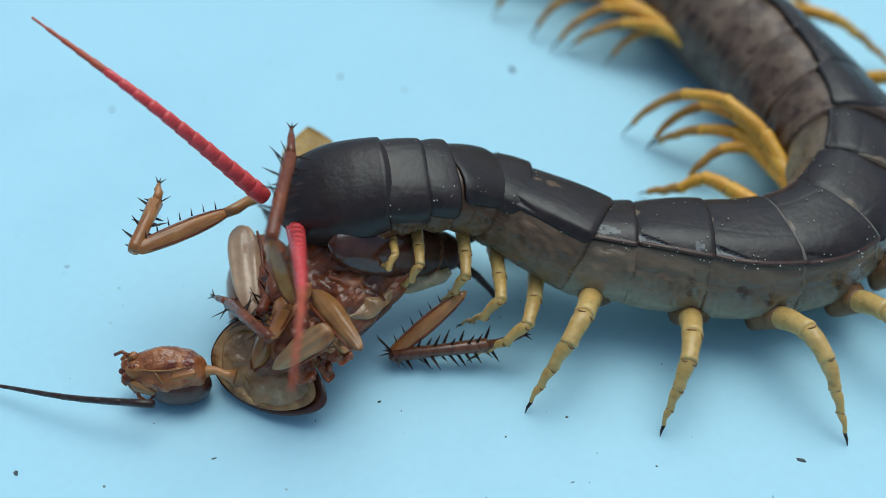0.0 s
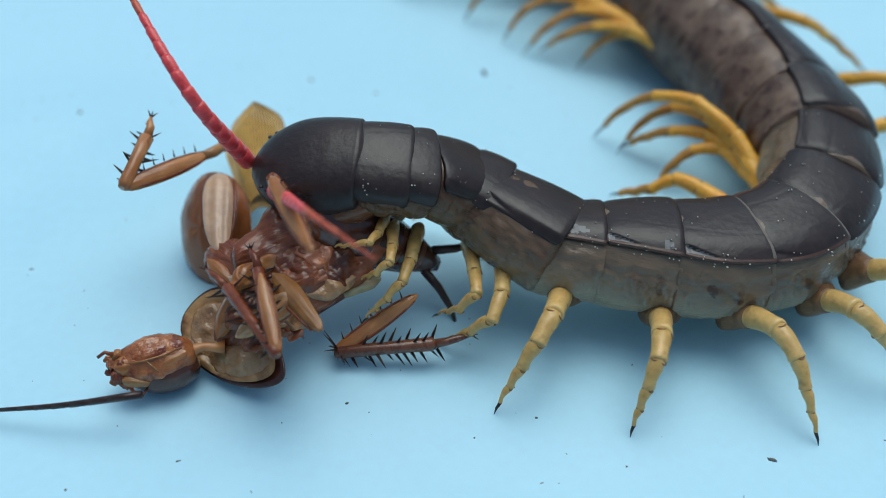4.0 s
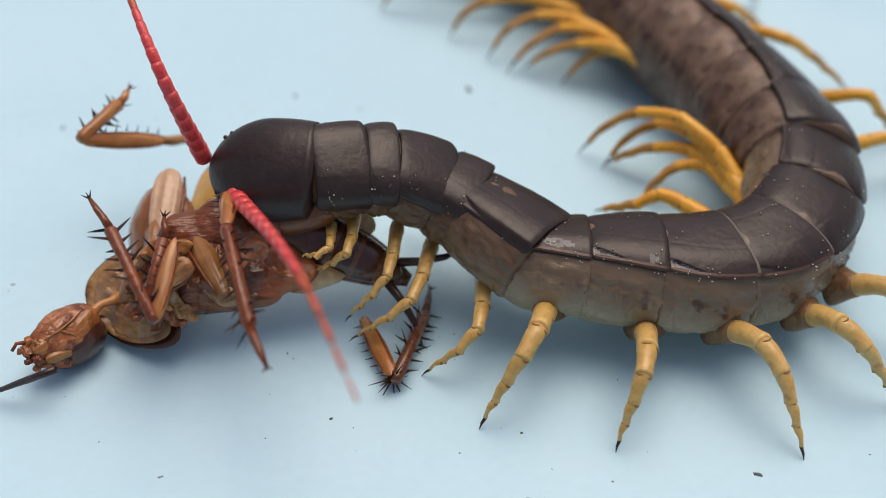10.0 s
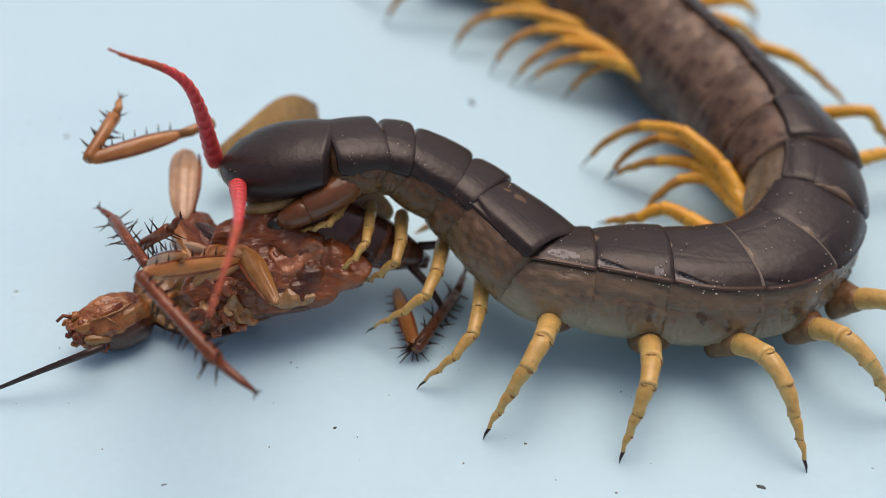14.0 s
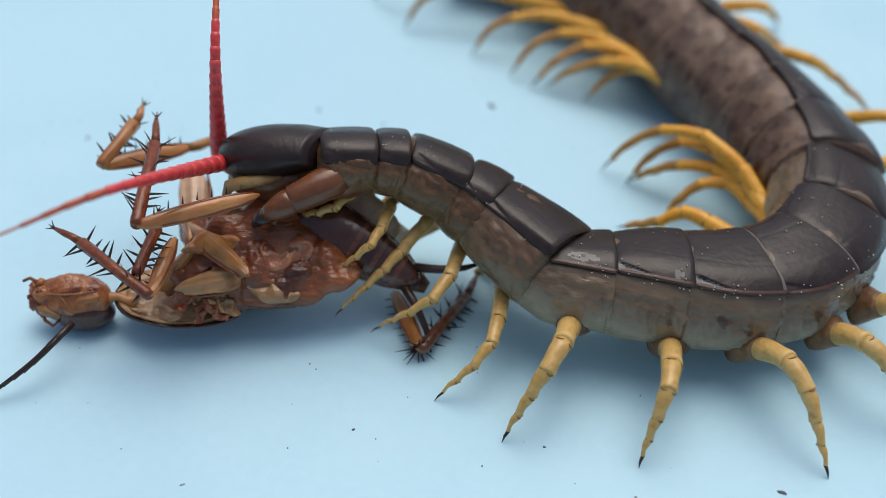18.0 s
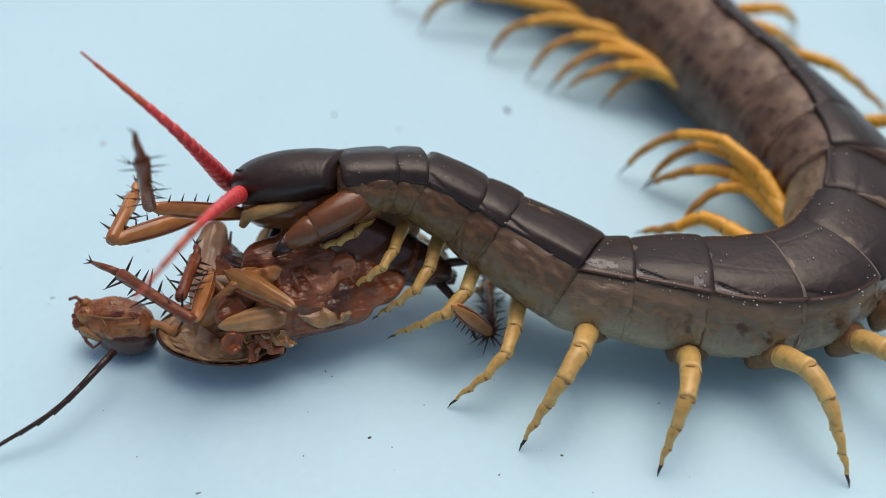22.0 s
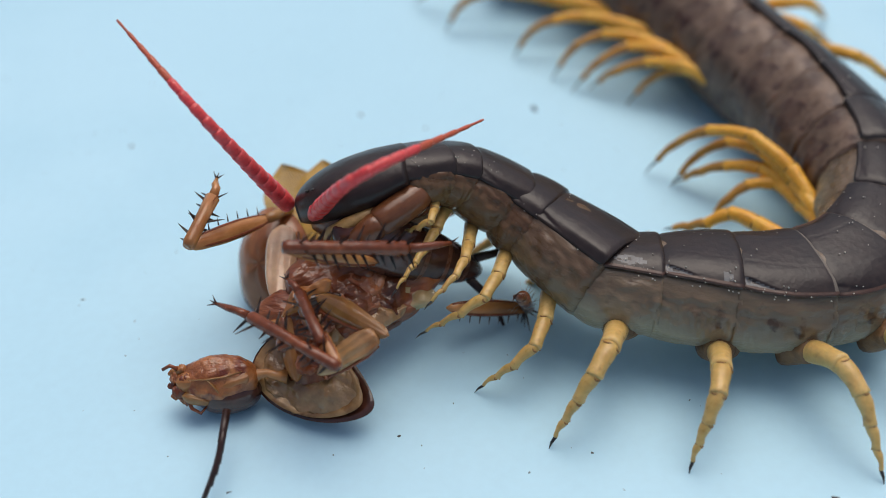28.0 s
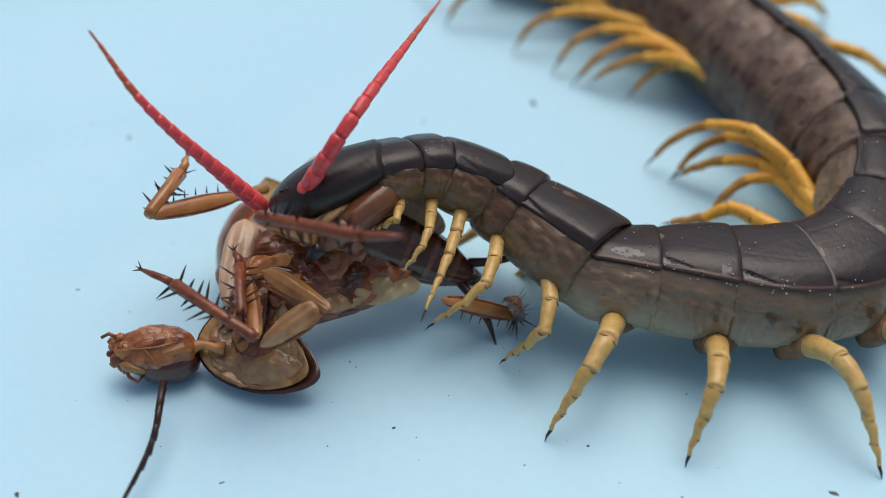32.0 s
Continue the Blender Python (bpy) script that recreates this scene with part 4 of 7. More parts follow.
abdomen = part("abdomen", abdomen_mesh(), cockroach, "glossy dark banded abdomen")
for s in (-1, 1):
    v, f = tube([(1.9, s * 0.1, 0), (2.1, s * 0.2, 0.02), (2.3, s * 0.34, 0.02), (2.45, s * 0.5, 0)], [0.045, 0.04, 0.03, 0.008], 8)
    part("cercus", mesh_from("cercus", v, f, SPINE), abdomen)
    pts = [(0.85 + 1.35 * u, s * (0.06 + 0.23 * math.sin(math.pi * min(1, u * 0.9 + 0.15)) ** 0.7)) for u in (0, 0.15, 0.35, 0.55, 0.75, 0.9, 1.0)]
    pts += [(0.85 + 1.35 * u, -s * 0.04) for u in (1.0, 0.7, 0.4, 0.1)]
    v, f = shell(pts if s > 0 else pts[::-1], -0.12, 0.025)
    part("tegmen", mesh_from("tegmen", [(p[0] - 0.1, p[1], p[2] - 0.2 - 0.02 * s) for p in v], f, TEGMEN), abdomen, "leathery dark brown forewing")
pts = [(0.9 + 0.5 * math.cos(2 * math.pi * j / 30), 0.3 + 0.2 * math.sin(2 * math.pi * j / 30)) for j in range(30)]
v, f = shell(pts, -0.05, 0.02)
part("hind_wing", mesh_from("hind_wing", [(p[0] + 0.2, p[1], p[2] - 0.2) for p in v], f, MEMBRANE), abdomen, "pale pinkish folded hind wing")
v, f = plate(0.62, 0.13, 0.03, 12, 1.0, 0.6)
v = [(p[0] - 0.36, p[1], p[2] + 0.07 * noise.noise((p[0] * 7, p[1] * 9, 0))) for p in v]
torn_membrane = part("torn_membrane", mesh_from("torn_membrane", v, f, FAT), cockroach, "pale tan wet torn membrane")


def coxa_plate(length, wide, mat, label, seed):
    v, f = plate(length, wide, 0.055, seed, 0.3, 0.5)
    ob = part("coxa", mesh_from("coxa", v, f, mat), cockroach, label)
    v, f = tube([(length * u, -wide * 0.98 * (1 - 0.5 * max(0, u - 0.25) / 0.75), 0.0) for u in (0.1, 0.3, 0.5, 0.7, 0.92)], [0.014, 0.018, 0.018, 0.016, 0.01], 8)
    part("rim", mesh_from("rim", v, f, TIBIA), ob, "dark brown plate rim")
    return ob


coxa_mid = coxa_plate(0.8, 0.105, CREAM, "flat pale coxa plate with a brown rim", 1)
v, f = blob(0.95, 0.155, 0.06, 48, 40, rough=0.05, seed=3, front=0.34, back=0.4)
v = [(p[0], p[1] * (1.1 - 0.3 * p[0]), p[2] + 0.006 * math.cos(p[1] * 55 + 2 * p[0]) * (1 if p[2] > 0 else 0)) for p in v]
coxa_up = part("coxa", mesh_from("coxa", v, f, PALE), cockroach, "whitish ridged upper coxa plate")
v, f = tube([(0.1, 0.15, 0), (0.3, 0.165, 0), (0.55, 0.15, 0), (0.85, 0.1, 0)], [0.012, 0.02, 0.02, 0.01], 8)
part("rim", mesh_from("rim", v, f, TIBIA), coxa_up, "dark brown plate rim")
v, f = blob(0.62, 0.115, 0.07, 44, 36, rough=0.14, seed=14, front=0.55, back=0.22, crumple=0.6)
v = [(p[0], p[1] * (0.7 + 0.6 * p[0]), p[2] + 0.008 * math.cos(p[1] * 75) * (p[2] > 0)) for p in v]
fore_coxa = part("coxa", mesh_from("coxa", v, f, FORE_COXA), cockroach, "cream ridged front coxa beside the neck shield")
v, f = tube([(0.06, -0.075, 0.0), (0.25, -0.1, 0.01), (0.45, -0.11, 0.01), (0.58, -0.09, 0.0)], [0.008, 0.016, 0.018, 0.012], 8)
part("rim", mesh_from("rim", v, f, TIBIA), fore_coxa, "dark brown plate rim")
v, f = shell([(0.55 + 0.55 * math.cos(2 * math.pi * j / 36), 0.4 * math.sin(2 * math.pi * j / 36)) for j in range(36)], -0.24, 0.05)
forewing = part("forewing", mesh_from("forewing", crumpled(v, 0.012, 4, 4), f, FOREWING), cockroach, "reddish brown rounded forewing base")


def hind_wing_mesh():
    n, m = 72, 16
    verts, faces = [], []
    for top in (1, 0):
        for i in range(m + 1):
            r = 0.02 + 0.98 * math.sin(math.pi / 2 * i / m)
            wide = 0.36 * (0.35 + 0.65 * r) * max(0.02, 1 - max(0.0, (r - 0.62) / 0.38) ** 2.2) ** 0.5
            for j in range(n + 1):
                e = 2 * j / n - 1
                ridge = 0.014 * math.cos(j * math.pi / 2)
                verts.append((1.3 - 1.3 * r, wide * (e + 0.1 * (1 - e * e)), -0.12 * e * e + ridge + (0.008 if top else -0.008)))
    w, k = n + 1, (m + 1) * (n + 1)
    for i in range(m):
        for j in range(n):
            faces.append((i * w + j, i * w + j + 1, (i + 1) * w + j + 1, (i + 1) * w + j))
            faces.append((k + i * w + j, k + (i + 1) * w + j, k + (i + 1) * w + j + 1, k + i * w + j + 1))
    for j in range(n):
        faces.append((m * w + j, k + m * w + j, k + m * w + j + 1, m * w + j + 1))
    return mesh_from("hind_wing", verts, faces, WING)


hind_wing = part("hind_wing", hind_wing_mesh(), cockroach, "pleated translucent amber hind wing")
second_wing = part("hind_wing", hind_wing.data, cockroach, "pleated translucent amber hind wing")


def roach_tibia(tibia_length, mat, spines, seed, thick=1.0):
    rnd = random.Random(seed)
    n = tibia_length * 0.74
    v, f = tube([(0, 0, 0), (0.05, 0, 0), (n * 0.5, 0, 0.01), (n * 0.96, 0, 0), (n, 0, 0)], [0.05 * thick, 0.065 * thick, 0.06 * thick, 0.07 * thick, 0.04 * thick], 12)
    tibia = part("tibia", mesh_from("tibia", v, f, mat), cockroach, "spiny brown tibia")
    v, f = tube([(n, 0, 0), (n + 0.1, 0.01, 0), (tibia_length * 0.9, 0.03, 0), (tibia_length, 0.05, -0.02)], [0.045 * thick, 0.04 * thick, 0.036 * thick, 0.016], 10)
    part("tarsus", mesh_from("tarsus", v, f, mat), tibia)
    for k in range(spines):
        u = 0.12 + 0.88 * k / (spines - 1)
        a = (radians(90) if k % 2 else radians(-90)) + rnd.uniform(-1.1, 1.1)
        c, s = math.cos(a), math.sin(a)
        h = rnd.uniform(0.1, 0.17)
        v, f = tube([(0, 0, 0), (h * 0.25, 0, h * 0.5), (h * 0.5, 0, h)], [0.019, 0.013, 0.003], 6)
        v = [(p[0] + u * n, -p[2] * s + 0.045 * -s, p[2] * c + 0.045 * c) for p in v]
        part("spine", mesh_from("spine", v, f, SPINE), tibia)
    for k in range(3):
        v, f = tube([(tibia_length, 0.05, -0.02), (tibia_length + 0.06, 0.05 + (k - 1) * 0.05, 0)], [0.012, 0.002], 6)
        part("tarsal_claw", mesh_from("tarsal_claw", v, f, SPINE), tibia)
    return tibia


def roach_leg(femur_length, tibia_length, mat, spines, seed, thick=1.0):
    v, f = blob(femur_length, 0.088 * thick, 0.065 * thick, 20, 16, front=0.32, back=0.5, rough=0.05, seed=seed)
    femur = part("femur", mesh_from("femur", v, f, FEMUR), cockroach, "grooved amber femur")
    for s in (-1, 1):
        v, f = tube([(femur_length * u, s * 0.066 * thick * math.sin(math.pi * (0.08 + 0.84 * u)) ** 0.7, 0.032 * thick * math.sin(math.pi * (0.1 + 0.8 * u)) ** 0.6)
                     for u in (0.06, 0.2, 0.4, 0.6, 0.8, 0.94)], [0.008, 0.016 * thick, 0.018 * thick, 0.018 * thick, 0.016 * thick, 0.008], 8)
        part("ridge", mesh_from("ridge", v, f, TIBIA), femur, "dark brown edge ridge")
    if seed == 1:
        v, f = tube([(femur_length - 0.08, 0, 0), (femur_length + 0.04, 0, 0), (femur_length + 0.16, 0.02, -0.02), (femur_length + 0.3, 0.03, -0.06)], [0.045, 0.055, 0.05, 0.06], 12)
        part("trochanter", mesh_from("trochanter", v, f, CREAM), femur)
    for k in range(14 if seed == 4 else 0):
        a, h = k * 2.4, 0.1 + 0.05 * (k % 3)
        v, f = tube([(0.04, 0.04 * math.cos(a), 0.04 * math.sin(a)), (0.04 - 0.5 * h * (k % 4) / 3, (0.04 + h) * math.cos(a), (0.04 + h) * math.sin(a))], [0.012, 0.002], 5)
        part("spine", mesh_from("spine", v, f, SPINE), femur)
    for k in range(7):
        u = 0.15 + 0.7 * k / 6
        y = 0.09 * thick * math.sin(math.pi * (0.06 + 0.88 * u)) ** 0.7
        v, f = tube([(femur_length * u, y, 0.03), (femur_length * u + 0.02, y + 0.07, 0.04)], [0.009, 0.002], 5)
        part("spine", mesh_from("spine", v, f, SPINE), femur)
    return femur, roach_tibia(tibia_length, mat, spines, seed, thick)


legs_of_roach = [roach_leg(1.0, 0.8, FEMUR, 17, 1, 1.0), roach_leg(1.12, 1.45, TIBIA, 24, 2, 0.95), roach_leg(0.78, 1.3, TIBIA, 17, 3, 0.85),
                 roach_leg(0.92, 1.25, TEGMEN, 22, 4, 0.95)]

folded_tibia = roach_tibia(0.78, TIBIA, 15, 6, 0.85)


def thread(count):
    made = []
    for i in range(count):
        n = 2.1 / count
        r0, r1 = 0.036 - 0.02 * i / count, 0.036 - 0.02 * (i + 1) / count
        v, f = tube([(-0.02, 0, 0), (n * 0.5, 0, 0), (n * 1.06, 0, 0)], [r0, (r0 + r1) / 2, r1], 8)
        made.append(part("antenna" if not made else "antenna_article", mesh_from("antenna", v, f, SPINE), made[0] if made else cockroach,
                         "thin dark antenna trailing on the sheet" if not made else ""))
    return made


roach_antenna = thread(8)


# ---- how things move ----
def key_chain(obs, rows):
    """rows: seconds and one pose for each piece; the pieces after the first ride on it."""
    walk(obs[0], [(t, poses[0]) for t, poses in rows])
    for i, ob in enumerate(obs[1:], 1):
        mine = [(t, poses[0].inverted() @ poses[i]) for t, poses in rows]
        walk(ob, mine)
        if ob.name in ring_of:
            walk(ring_of[ob.name], mine)


def along(points, count, up=(0, -0.5, 0.8)):
    at = curve3(points)
    return [seg_pose(at(i / count), at((i + 1) / count), up) for i in range(count)]


def filled(rows, step=0.3):
    """The same rows with more between those that lie far apart, so that a chain bends as one curve."""
    out = [rows[0]]
    for a, b in zip(rows, rows[1:]):
        n = max(1, round((b[0] - a[0]) / step)) if b[0] - a[0] > 0.6 else 1
        for i in range(1, n + 1):
            f = i / n
            f = f if n == 1 else f * f * (3 - 2 * f)
            out.append((a[0] + (b[0] - a[0]) * i / n,) + tuple(Vector(p).lerp(Vector(q), f) for p, q in zip(a[1:], b[1:])))
    return out


def motions():
    neck = [
        (0, (-1.51, -0.73, 1.25), (-0.62, -0.67, 1.45), (-0.07, -0.55, 1.35), (0.45, -0.35, 1), -20),
        (1, (-1.3, -0.42, 1.25), (-0.34, -0.56, 1.45), (0.14, -0.43, 1.35), (0.59, -0.3, 1), -20),
        (2, (-1.37, -0.38, 1.25), (-0.4, -0.49, 1.45), (0.13, -0.47, 1.35), (0.61, -0.34, 1), -10),
        (3, (-1.48, -0.19, 1.25), (-0.47, -0.37, 1.45), (0.03, -0.4, 1.35), (0.53, -0.31, 1), -20),
        (6, (-1.32, -0.33, 1.25), (-0.42, -0.48, 1.45), (0.11, -0.38, 1.35), (0.53, -0.21, 1), -12),
        (7, (-1.54, -0.31, 1.25), (-0.58, -0.47, 1.45), (-0.08, -0.41, 1.35), (0.5, -0.23, 1), -28),
    ] + [
        (8, (-1.62, -0.03, 1.25), (-0.55, -0.35, 1.45), (-0.1, -0.29, 1.35), (0.5, -0.24, 1), -5),
        (9, (-1.69, 0.14, 1.25), (-0.66, -0.14, 1.45), (-0.07, -0.12, 1.35), (0.56, -0.15, 1), -5),
        (10, (-1.71, 0, 1.25), (-0.72, -0.27, 1.45), (-0.11, -0.13, 1.35), (0.52, -0.14, 1), -33),
        (11, (-1.93, 0.47, 1.25), (-0.82, 0.06, 1.45), (-0.2, 0.05, 1.35), (0.49, 0.02, 1), 25),
        (12, (-1.83, 0.56, 1.25), (-0.82, 0.03, 1.45), (-0.22, 0.07, 1.35), (0.53, 0.03, 1), 25),
        (13, (-1.65, 0.19, 1.25), (-0.65, -0.04, 1.45), (-0.09, 0.17, 1.35), (0.55, 0.07, 1), 12),
    ] + [
        (14, (-1.68, 0.13, 1.25), (-0.65, 0.07, 1.45), (-0.11, 0.22, 1.35), (0.58, 0.01, 1), 5),
        (17, (-1.75, -0.21, 1.25), (-0.73, -0.13, 1.45), (-0.12, 0.03, 1.35), (0.57, -0.06, 1), 10),
        (18, (-1.9, 0.37, 1.25), (-0.9, 0.06, 1.45), (-0.14, 0.12, 1.35), (0.55, -0.08, 1), 33),
        (19, (-1.83, 0.51, 1.25), (-0.85, 0.05, 1.45), (-0.11, 0.06, 1.35), (0.58, -0.08, 1), 30),
        (20, (-1.96, 0.32, 1.25), (-0.96, -0.09, 1.45), (-0.15, -0.03, 1.35), (0.54, -0.12, 1), 40),
        (21, (-1.9, 0.3, 1.25), (-0.87, -0.13, 1.45), (-0.2, -0.06, 1.35), (0.51, -0.21, 1), 40),
    ] + [
        (22, (-1.89, 0, 1.25), (-0.87, -0.18, 1.45), (-0.18, -0.06, 1.35), (0.5, -0.29, 1), 35),
        (23, (-1.87, 0.15, 1.25), (-0.98, 0.05, 1.45), (-0.17, 0.04, 1.35), (0.46, -0.24, 1), 36),
        (24, (-1.65, -0.11, 1.25), (-0.7, -0.14, 1.45), (-0.11, 0.06, 1.35), (0.52, -0.13, 1), 10),
        (25, (-1.64, -0.24, 1.25), (-0.74, 0.01, 1.45), (-0.09, 0.19, 1.35), (0.55, -0.06, 1), 22),
        (28, (-1.53, -0.33, 1.25), (-0.63, -0.14, 1.45), (-0.1, 0.04, 1.35), (0.51, -0.09, 1), 33),
        (29, (-1.59, -0.6, 1.25), (-0.83, -0.18, 1.45), (-0.21, 0.18, 1.35), (0.43, 0.13, 1), 40),
    ] + [
        (30, (-1.5, -0.52, 1.25), (-0.78, -0.26, 1.45), (-0.18, 0.11, 1.35), (0.45, 0.01, 1), 38),
        (31, (-1.54, -0.42, 1.25), (-0.81, -0.15, 1.45), (-0.18, 0.13, 1.35), (0.48, -0.01, 1), 35),
        (32, (-1.7, -0.51, 1.25), (-0.9, -0.28, 1.45), (-0.25, 0, 1.35), (0.38, -0.04, 1), 36),
    ]
    feelers = [
        (0, (-2.38, -0.66, 2.3), (-3.35, -0.24, 2.9), (-1, -2.75, 2.3), (-1.01, -3.53, 2.2)),
        (0.5, (-1.98, -0.61, 2.3), (-3.06, 1.01, 2.9), (-1.51, -2.41, 2.3), (-1.69, -2.77, 2.2)),
        (1, (-1.91, -0.27, 2.3), (-3.06, 1.15, 2.9), (-0.69, -1.98, 2.3), (-0.25, -2.29, 2.2)),
        (1.5, (-1.66, -0.55, 2.3), (-2.51, 0.81, 2.9), (-0.4, -2.31, 2.3), (0.13, -3.19, 2.2)),
        (2, (-1.9, -0.36, 2.3), (-3.09, 1.05, 2.9), (-0.44, -2.05, 2.3), (0.63, -2.76, 2.2)),
        (2.5, (-2.05, -0.22, 2.3), (-3.16, 1, 2.9), (-0.73, -1.88, 2.3), (0.04, -2.21, 2.2)),
        (3, (-2.17, -0.13, 2.3), (-3.33, 1.06, 2.9), (-0.18, -1.97, 2.3), (0.65, -2.37, 2.2)),
    ] + [
        (3.5, (-1.83, -0.37, 2.3), (-2.58, 0.91, 2.9), (-0.88, -1.99, 2.3), (-0.53, -2.43, 2.2)),
        (5.5, (-2.2, -0.54, 2.3), (-3.16, 0.15, 2.9), (-0.03, -1.77, 2.3), (1.11, -1.72, 2.2)),
        (6, (-2.22, -0.57, 2.3), (-3.19, -0.19, 2.9), (0.03, -1.62, 2.3), (1.19, -1.87, 2.2)),
        (6.5, (-1.93, -0.33, 2.3), (-2.51, 0.57, 2.9), (0.03, -2.1, 2.3), (1.11, -2.3, 2.2)),
        (7, (-1.8, -0.55, 2.3), (-2.55, 0.79, 2.9), (-0.09, -2.17, 2.3), (1.18, -2.52, 2.2)),
        (7.5, (-1.83, -0.37, 2.3), (-2.5, 1.01, 2.9), (-0.01, -1.72, 2.3), (1.37, -1.77, 2.2)),
        (8, (-1.85, -0.15, 2.3), (-2.28, 0.59, 2.9), (-0.31, -2, 2.3), (0.77, -2.92, 2.2)),
    ] + [
        (8.5, (-1.89, -0.13, 2.3), (-2.27, 0.72, 2.9), (-0.88, -2.37, 2.3), (-0.53, -3.64, 2.2)),
        (9, (-1.89, -0.01, 2.3), (-2.12, 0.37, 2.9), (-0.85, -1.79, 2.3), (-0.57, -2.48, 2.2)),
        (9.5, (-1.86, -0.09, 2.3), (-2.29, 0.76, 2.9), (-0.61, -1.65, 2.3), (0.25, -2.06, 2.2)),
        (10, (-2.03, 0.02, 2.3), (-2.51, 0.99, 2.9), (-0.71, -2.38, 2.3), (-0.2, -3.6, 2.2)),
        (10.5, (-1.96, 0.02, 2.3), (-2.38, 0.79, 2.9), (-0.67, -1.83, 2.3), (0.01, -2.16, 2.2)),
        (11, (-1.88, 0.13, 2.3), (-2.09, 0.63, 2.9), (-0.97, -0.56, 2.3), (-0.08, -0.58, 2.2)),
        (11.2, (-1.96, 0.07, 2.3), (-2.15, 0.28, 2.9), (-1.96, -1.66, 2.3), (-2.26, -2.18, 2.2)),
    ] + [
        (12, (-1.97, 0.23, 2.3), (-2.32, 0.63, 2.9), (-1.45, -1.2, 2.3), (-1.53, -1.39, 2.2)),
        (12.5, (-1.86, 0.15, 2.3), (-1.92, 0.75, 2.9), (-1.58, -1.87, 2.3), (-1.63, -2.49, 2.2)),
        (13, (-1.89, -0.01, 2.3), (-2.28, 0.52, 2.9), (-1, -1.79, 2.3), (-0.82, -2.73, 2.2)),
        (13.5, (-1.88, -0.18, 2.3), (-2.31, -0.17, 2.9), (-1.01, -1.79, 2.3), (-0.83, -2.24, 2.2)),
        (14, (-1.87, -0.02, 2.3), (-2.3, -0.46, 2.9), (-1.23, -1.88, 2.3), (-1.34, -2.73, 2.2)),
        (14.5, (-1.64, -0.02, 2.3), (-1.82, 0.37, 2.9), (-1.16, -1.88, 2.3), (-1.19, -2.45, 2.2)),
        (16.5, (-2.37, -0.36, 2.3), (-3.28, -0.5, 2.9), (-0.98, -2.6, 2.3), (-0.87, -3.49, 2.2)),
    ] + [
        (17, (-2.26, -0.65, 2.3), (-2.94, -0.71, 2.9), (-1.32, -1.97, 2.3), (-1.36, -2.53, 2.2)),
        (17.5, (-2.18, -0.73, 2.3), (-2.63, -1.02, 2.9), (-1.72, -1.92, 2.3), (-1.98, -2.2, 2.2)),
        (18, (-1.86, 0.35, 2.3), (-1.87, 0.99, 2.9), (-2.39, -1.47, 2.3), (-3.16, -1.91, 2.2)),
        (18.5, (-1.91, -0.15, 2.3), (-2.11, 0.05, 2.9), (-1.5, -1.45, 2.3), (-1.51, -1.6, 2.2)),
        (19, (-2.36, 0.19, 2.3), (-3.27, 0.39, 2.9), (-1.96, -1.28, 2.3), (-2.48, -1.85, 2.2)),
        (19.5, (-2.1, 0.11, 2.3), (-2.36, 0.41, 2.9), (-1.83, -1.32, 2.3), (-2.06, -1.55, 2.2)),
        (20, (-2.13, 0.19, 2.3), (-2.36, 0.71, 2.9), (-2.1, -1.47, 2.3), (-2.41, -2.02, 2.2)),
    ] + [
        (20.5, (-2, -0.12, 2.3), (-2.32, -0.02, 2.9), (-2.26, -1.52, 2.3), (-2.82, -1.95, 2.2)),
        (21, (-2.04, -0.13, 2.3), (-2.54, 0.43, 2.9), (-1.81, -1.58, 2.3), (-2.12, -2.3, 2.2)),
        (21.5, (-2.32, -0.39, 2.3), (-2.9, -0.14, 2.9), (-1.71, -1.64, 2.3), (-1.79, -2.23, 2.2)),
        (22, (-2.19, -0.59, 2.3), (-2.83, -0.45, 2.9), (-1.77, -1.74, 2.3), (-2.15, -2.47, 2.2)),
        (22.5, (-2.15, -0.41, 2.3), (-2.48, -0.4, 2.9), (-2.48, -1.54, 2.3), (-3.36, -1.87, 2.2)),
        (23, (-1.94, 0.15, 2.3), (-2.13, 0.47, 2.9), (-1.86, -1.42, 2.3), (-2.05, -1.41, 2.2)),
        (23.5, (-1.8, -0.2, 2.3), (-2.01, 0.56, 2.9), (-1.07, -1.28, 2.3), (-0.78, -1.07, 2.2)),
    ] + [
        (24, (-1.75, -0.07, 2.3), (-1.98, 0.81, 2.9), (-1.2, -1.85, 2.3), (-1.24, -2.3, 2.2)),
        (24.5, (-1.67, -0.18, 2.3), (-1.65, 0.49, 2.9), (-0.77, -0.57, 2.3), (-0.13, 0.44, 2.2)),
        (25, (-1.69, -0.25, 2.3), (-1.99, 0.46, 2.9), (-1.02, -0.8, 2.3), (-0.51, 0.79, 2.2)),
        (25.5, (-1.61, -0.49, 2.3), (-1.66, -0.22, 2.9), (-1.24, -0.4, 2.3), (-1.23, 1.34, 2.2)),
        (27.5, (-2.22, -0.57, 2.3), (-2.55, -0.31, 2.9), (-1.03, -1.24, 2.3), (-0.5, -0.53, 2.2)),
        (28, (-2.15, -0.5, 2.3), (-2.9, 0.08, 2.9), (-0.83, -1.19, 2.3), (0.12, -0.31, 2.2)),
        (28.5, (-2.32, -0.29, 2.3), (-2.76, -0.09, 2.9), (-1.17, -1.22, 2.3), (-1.07, -0.67, 2.2)),
    ] + [
        (29, (-2.17, -0.95, 2.3), (-2.81, -0.9, 2.9), (-1.22, -0.94, 2.3), (-1.27, 0.06, 2.2)),
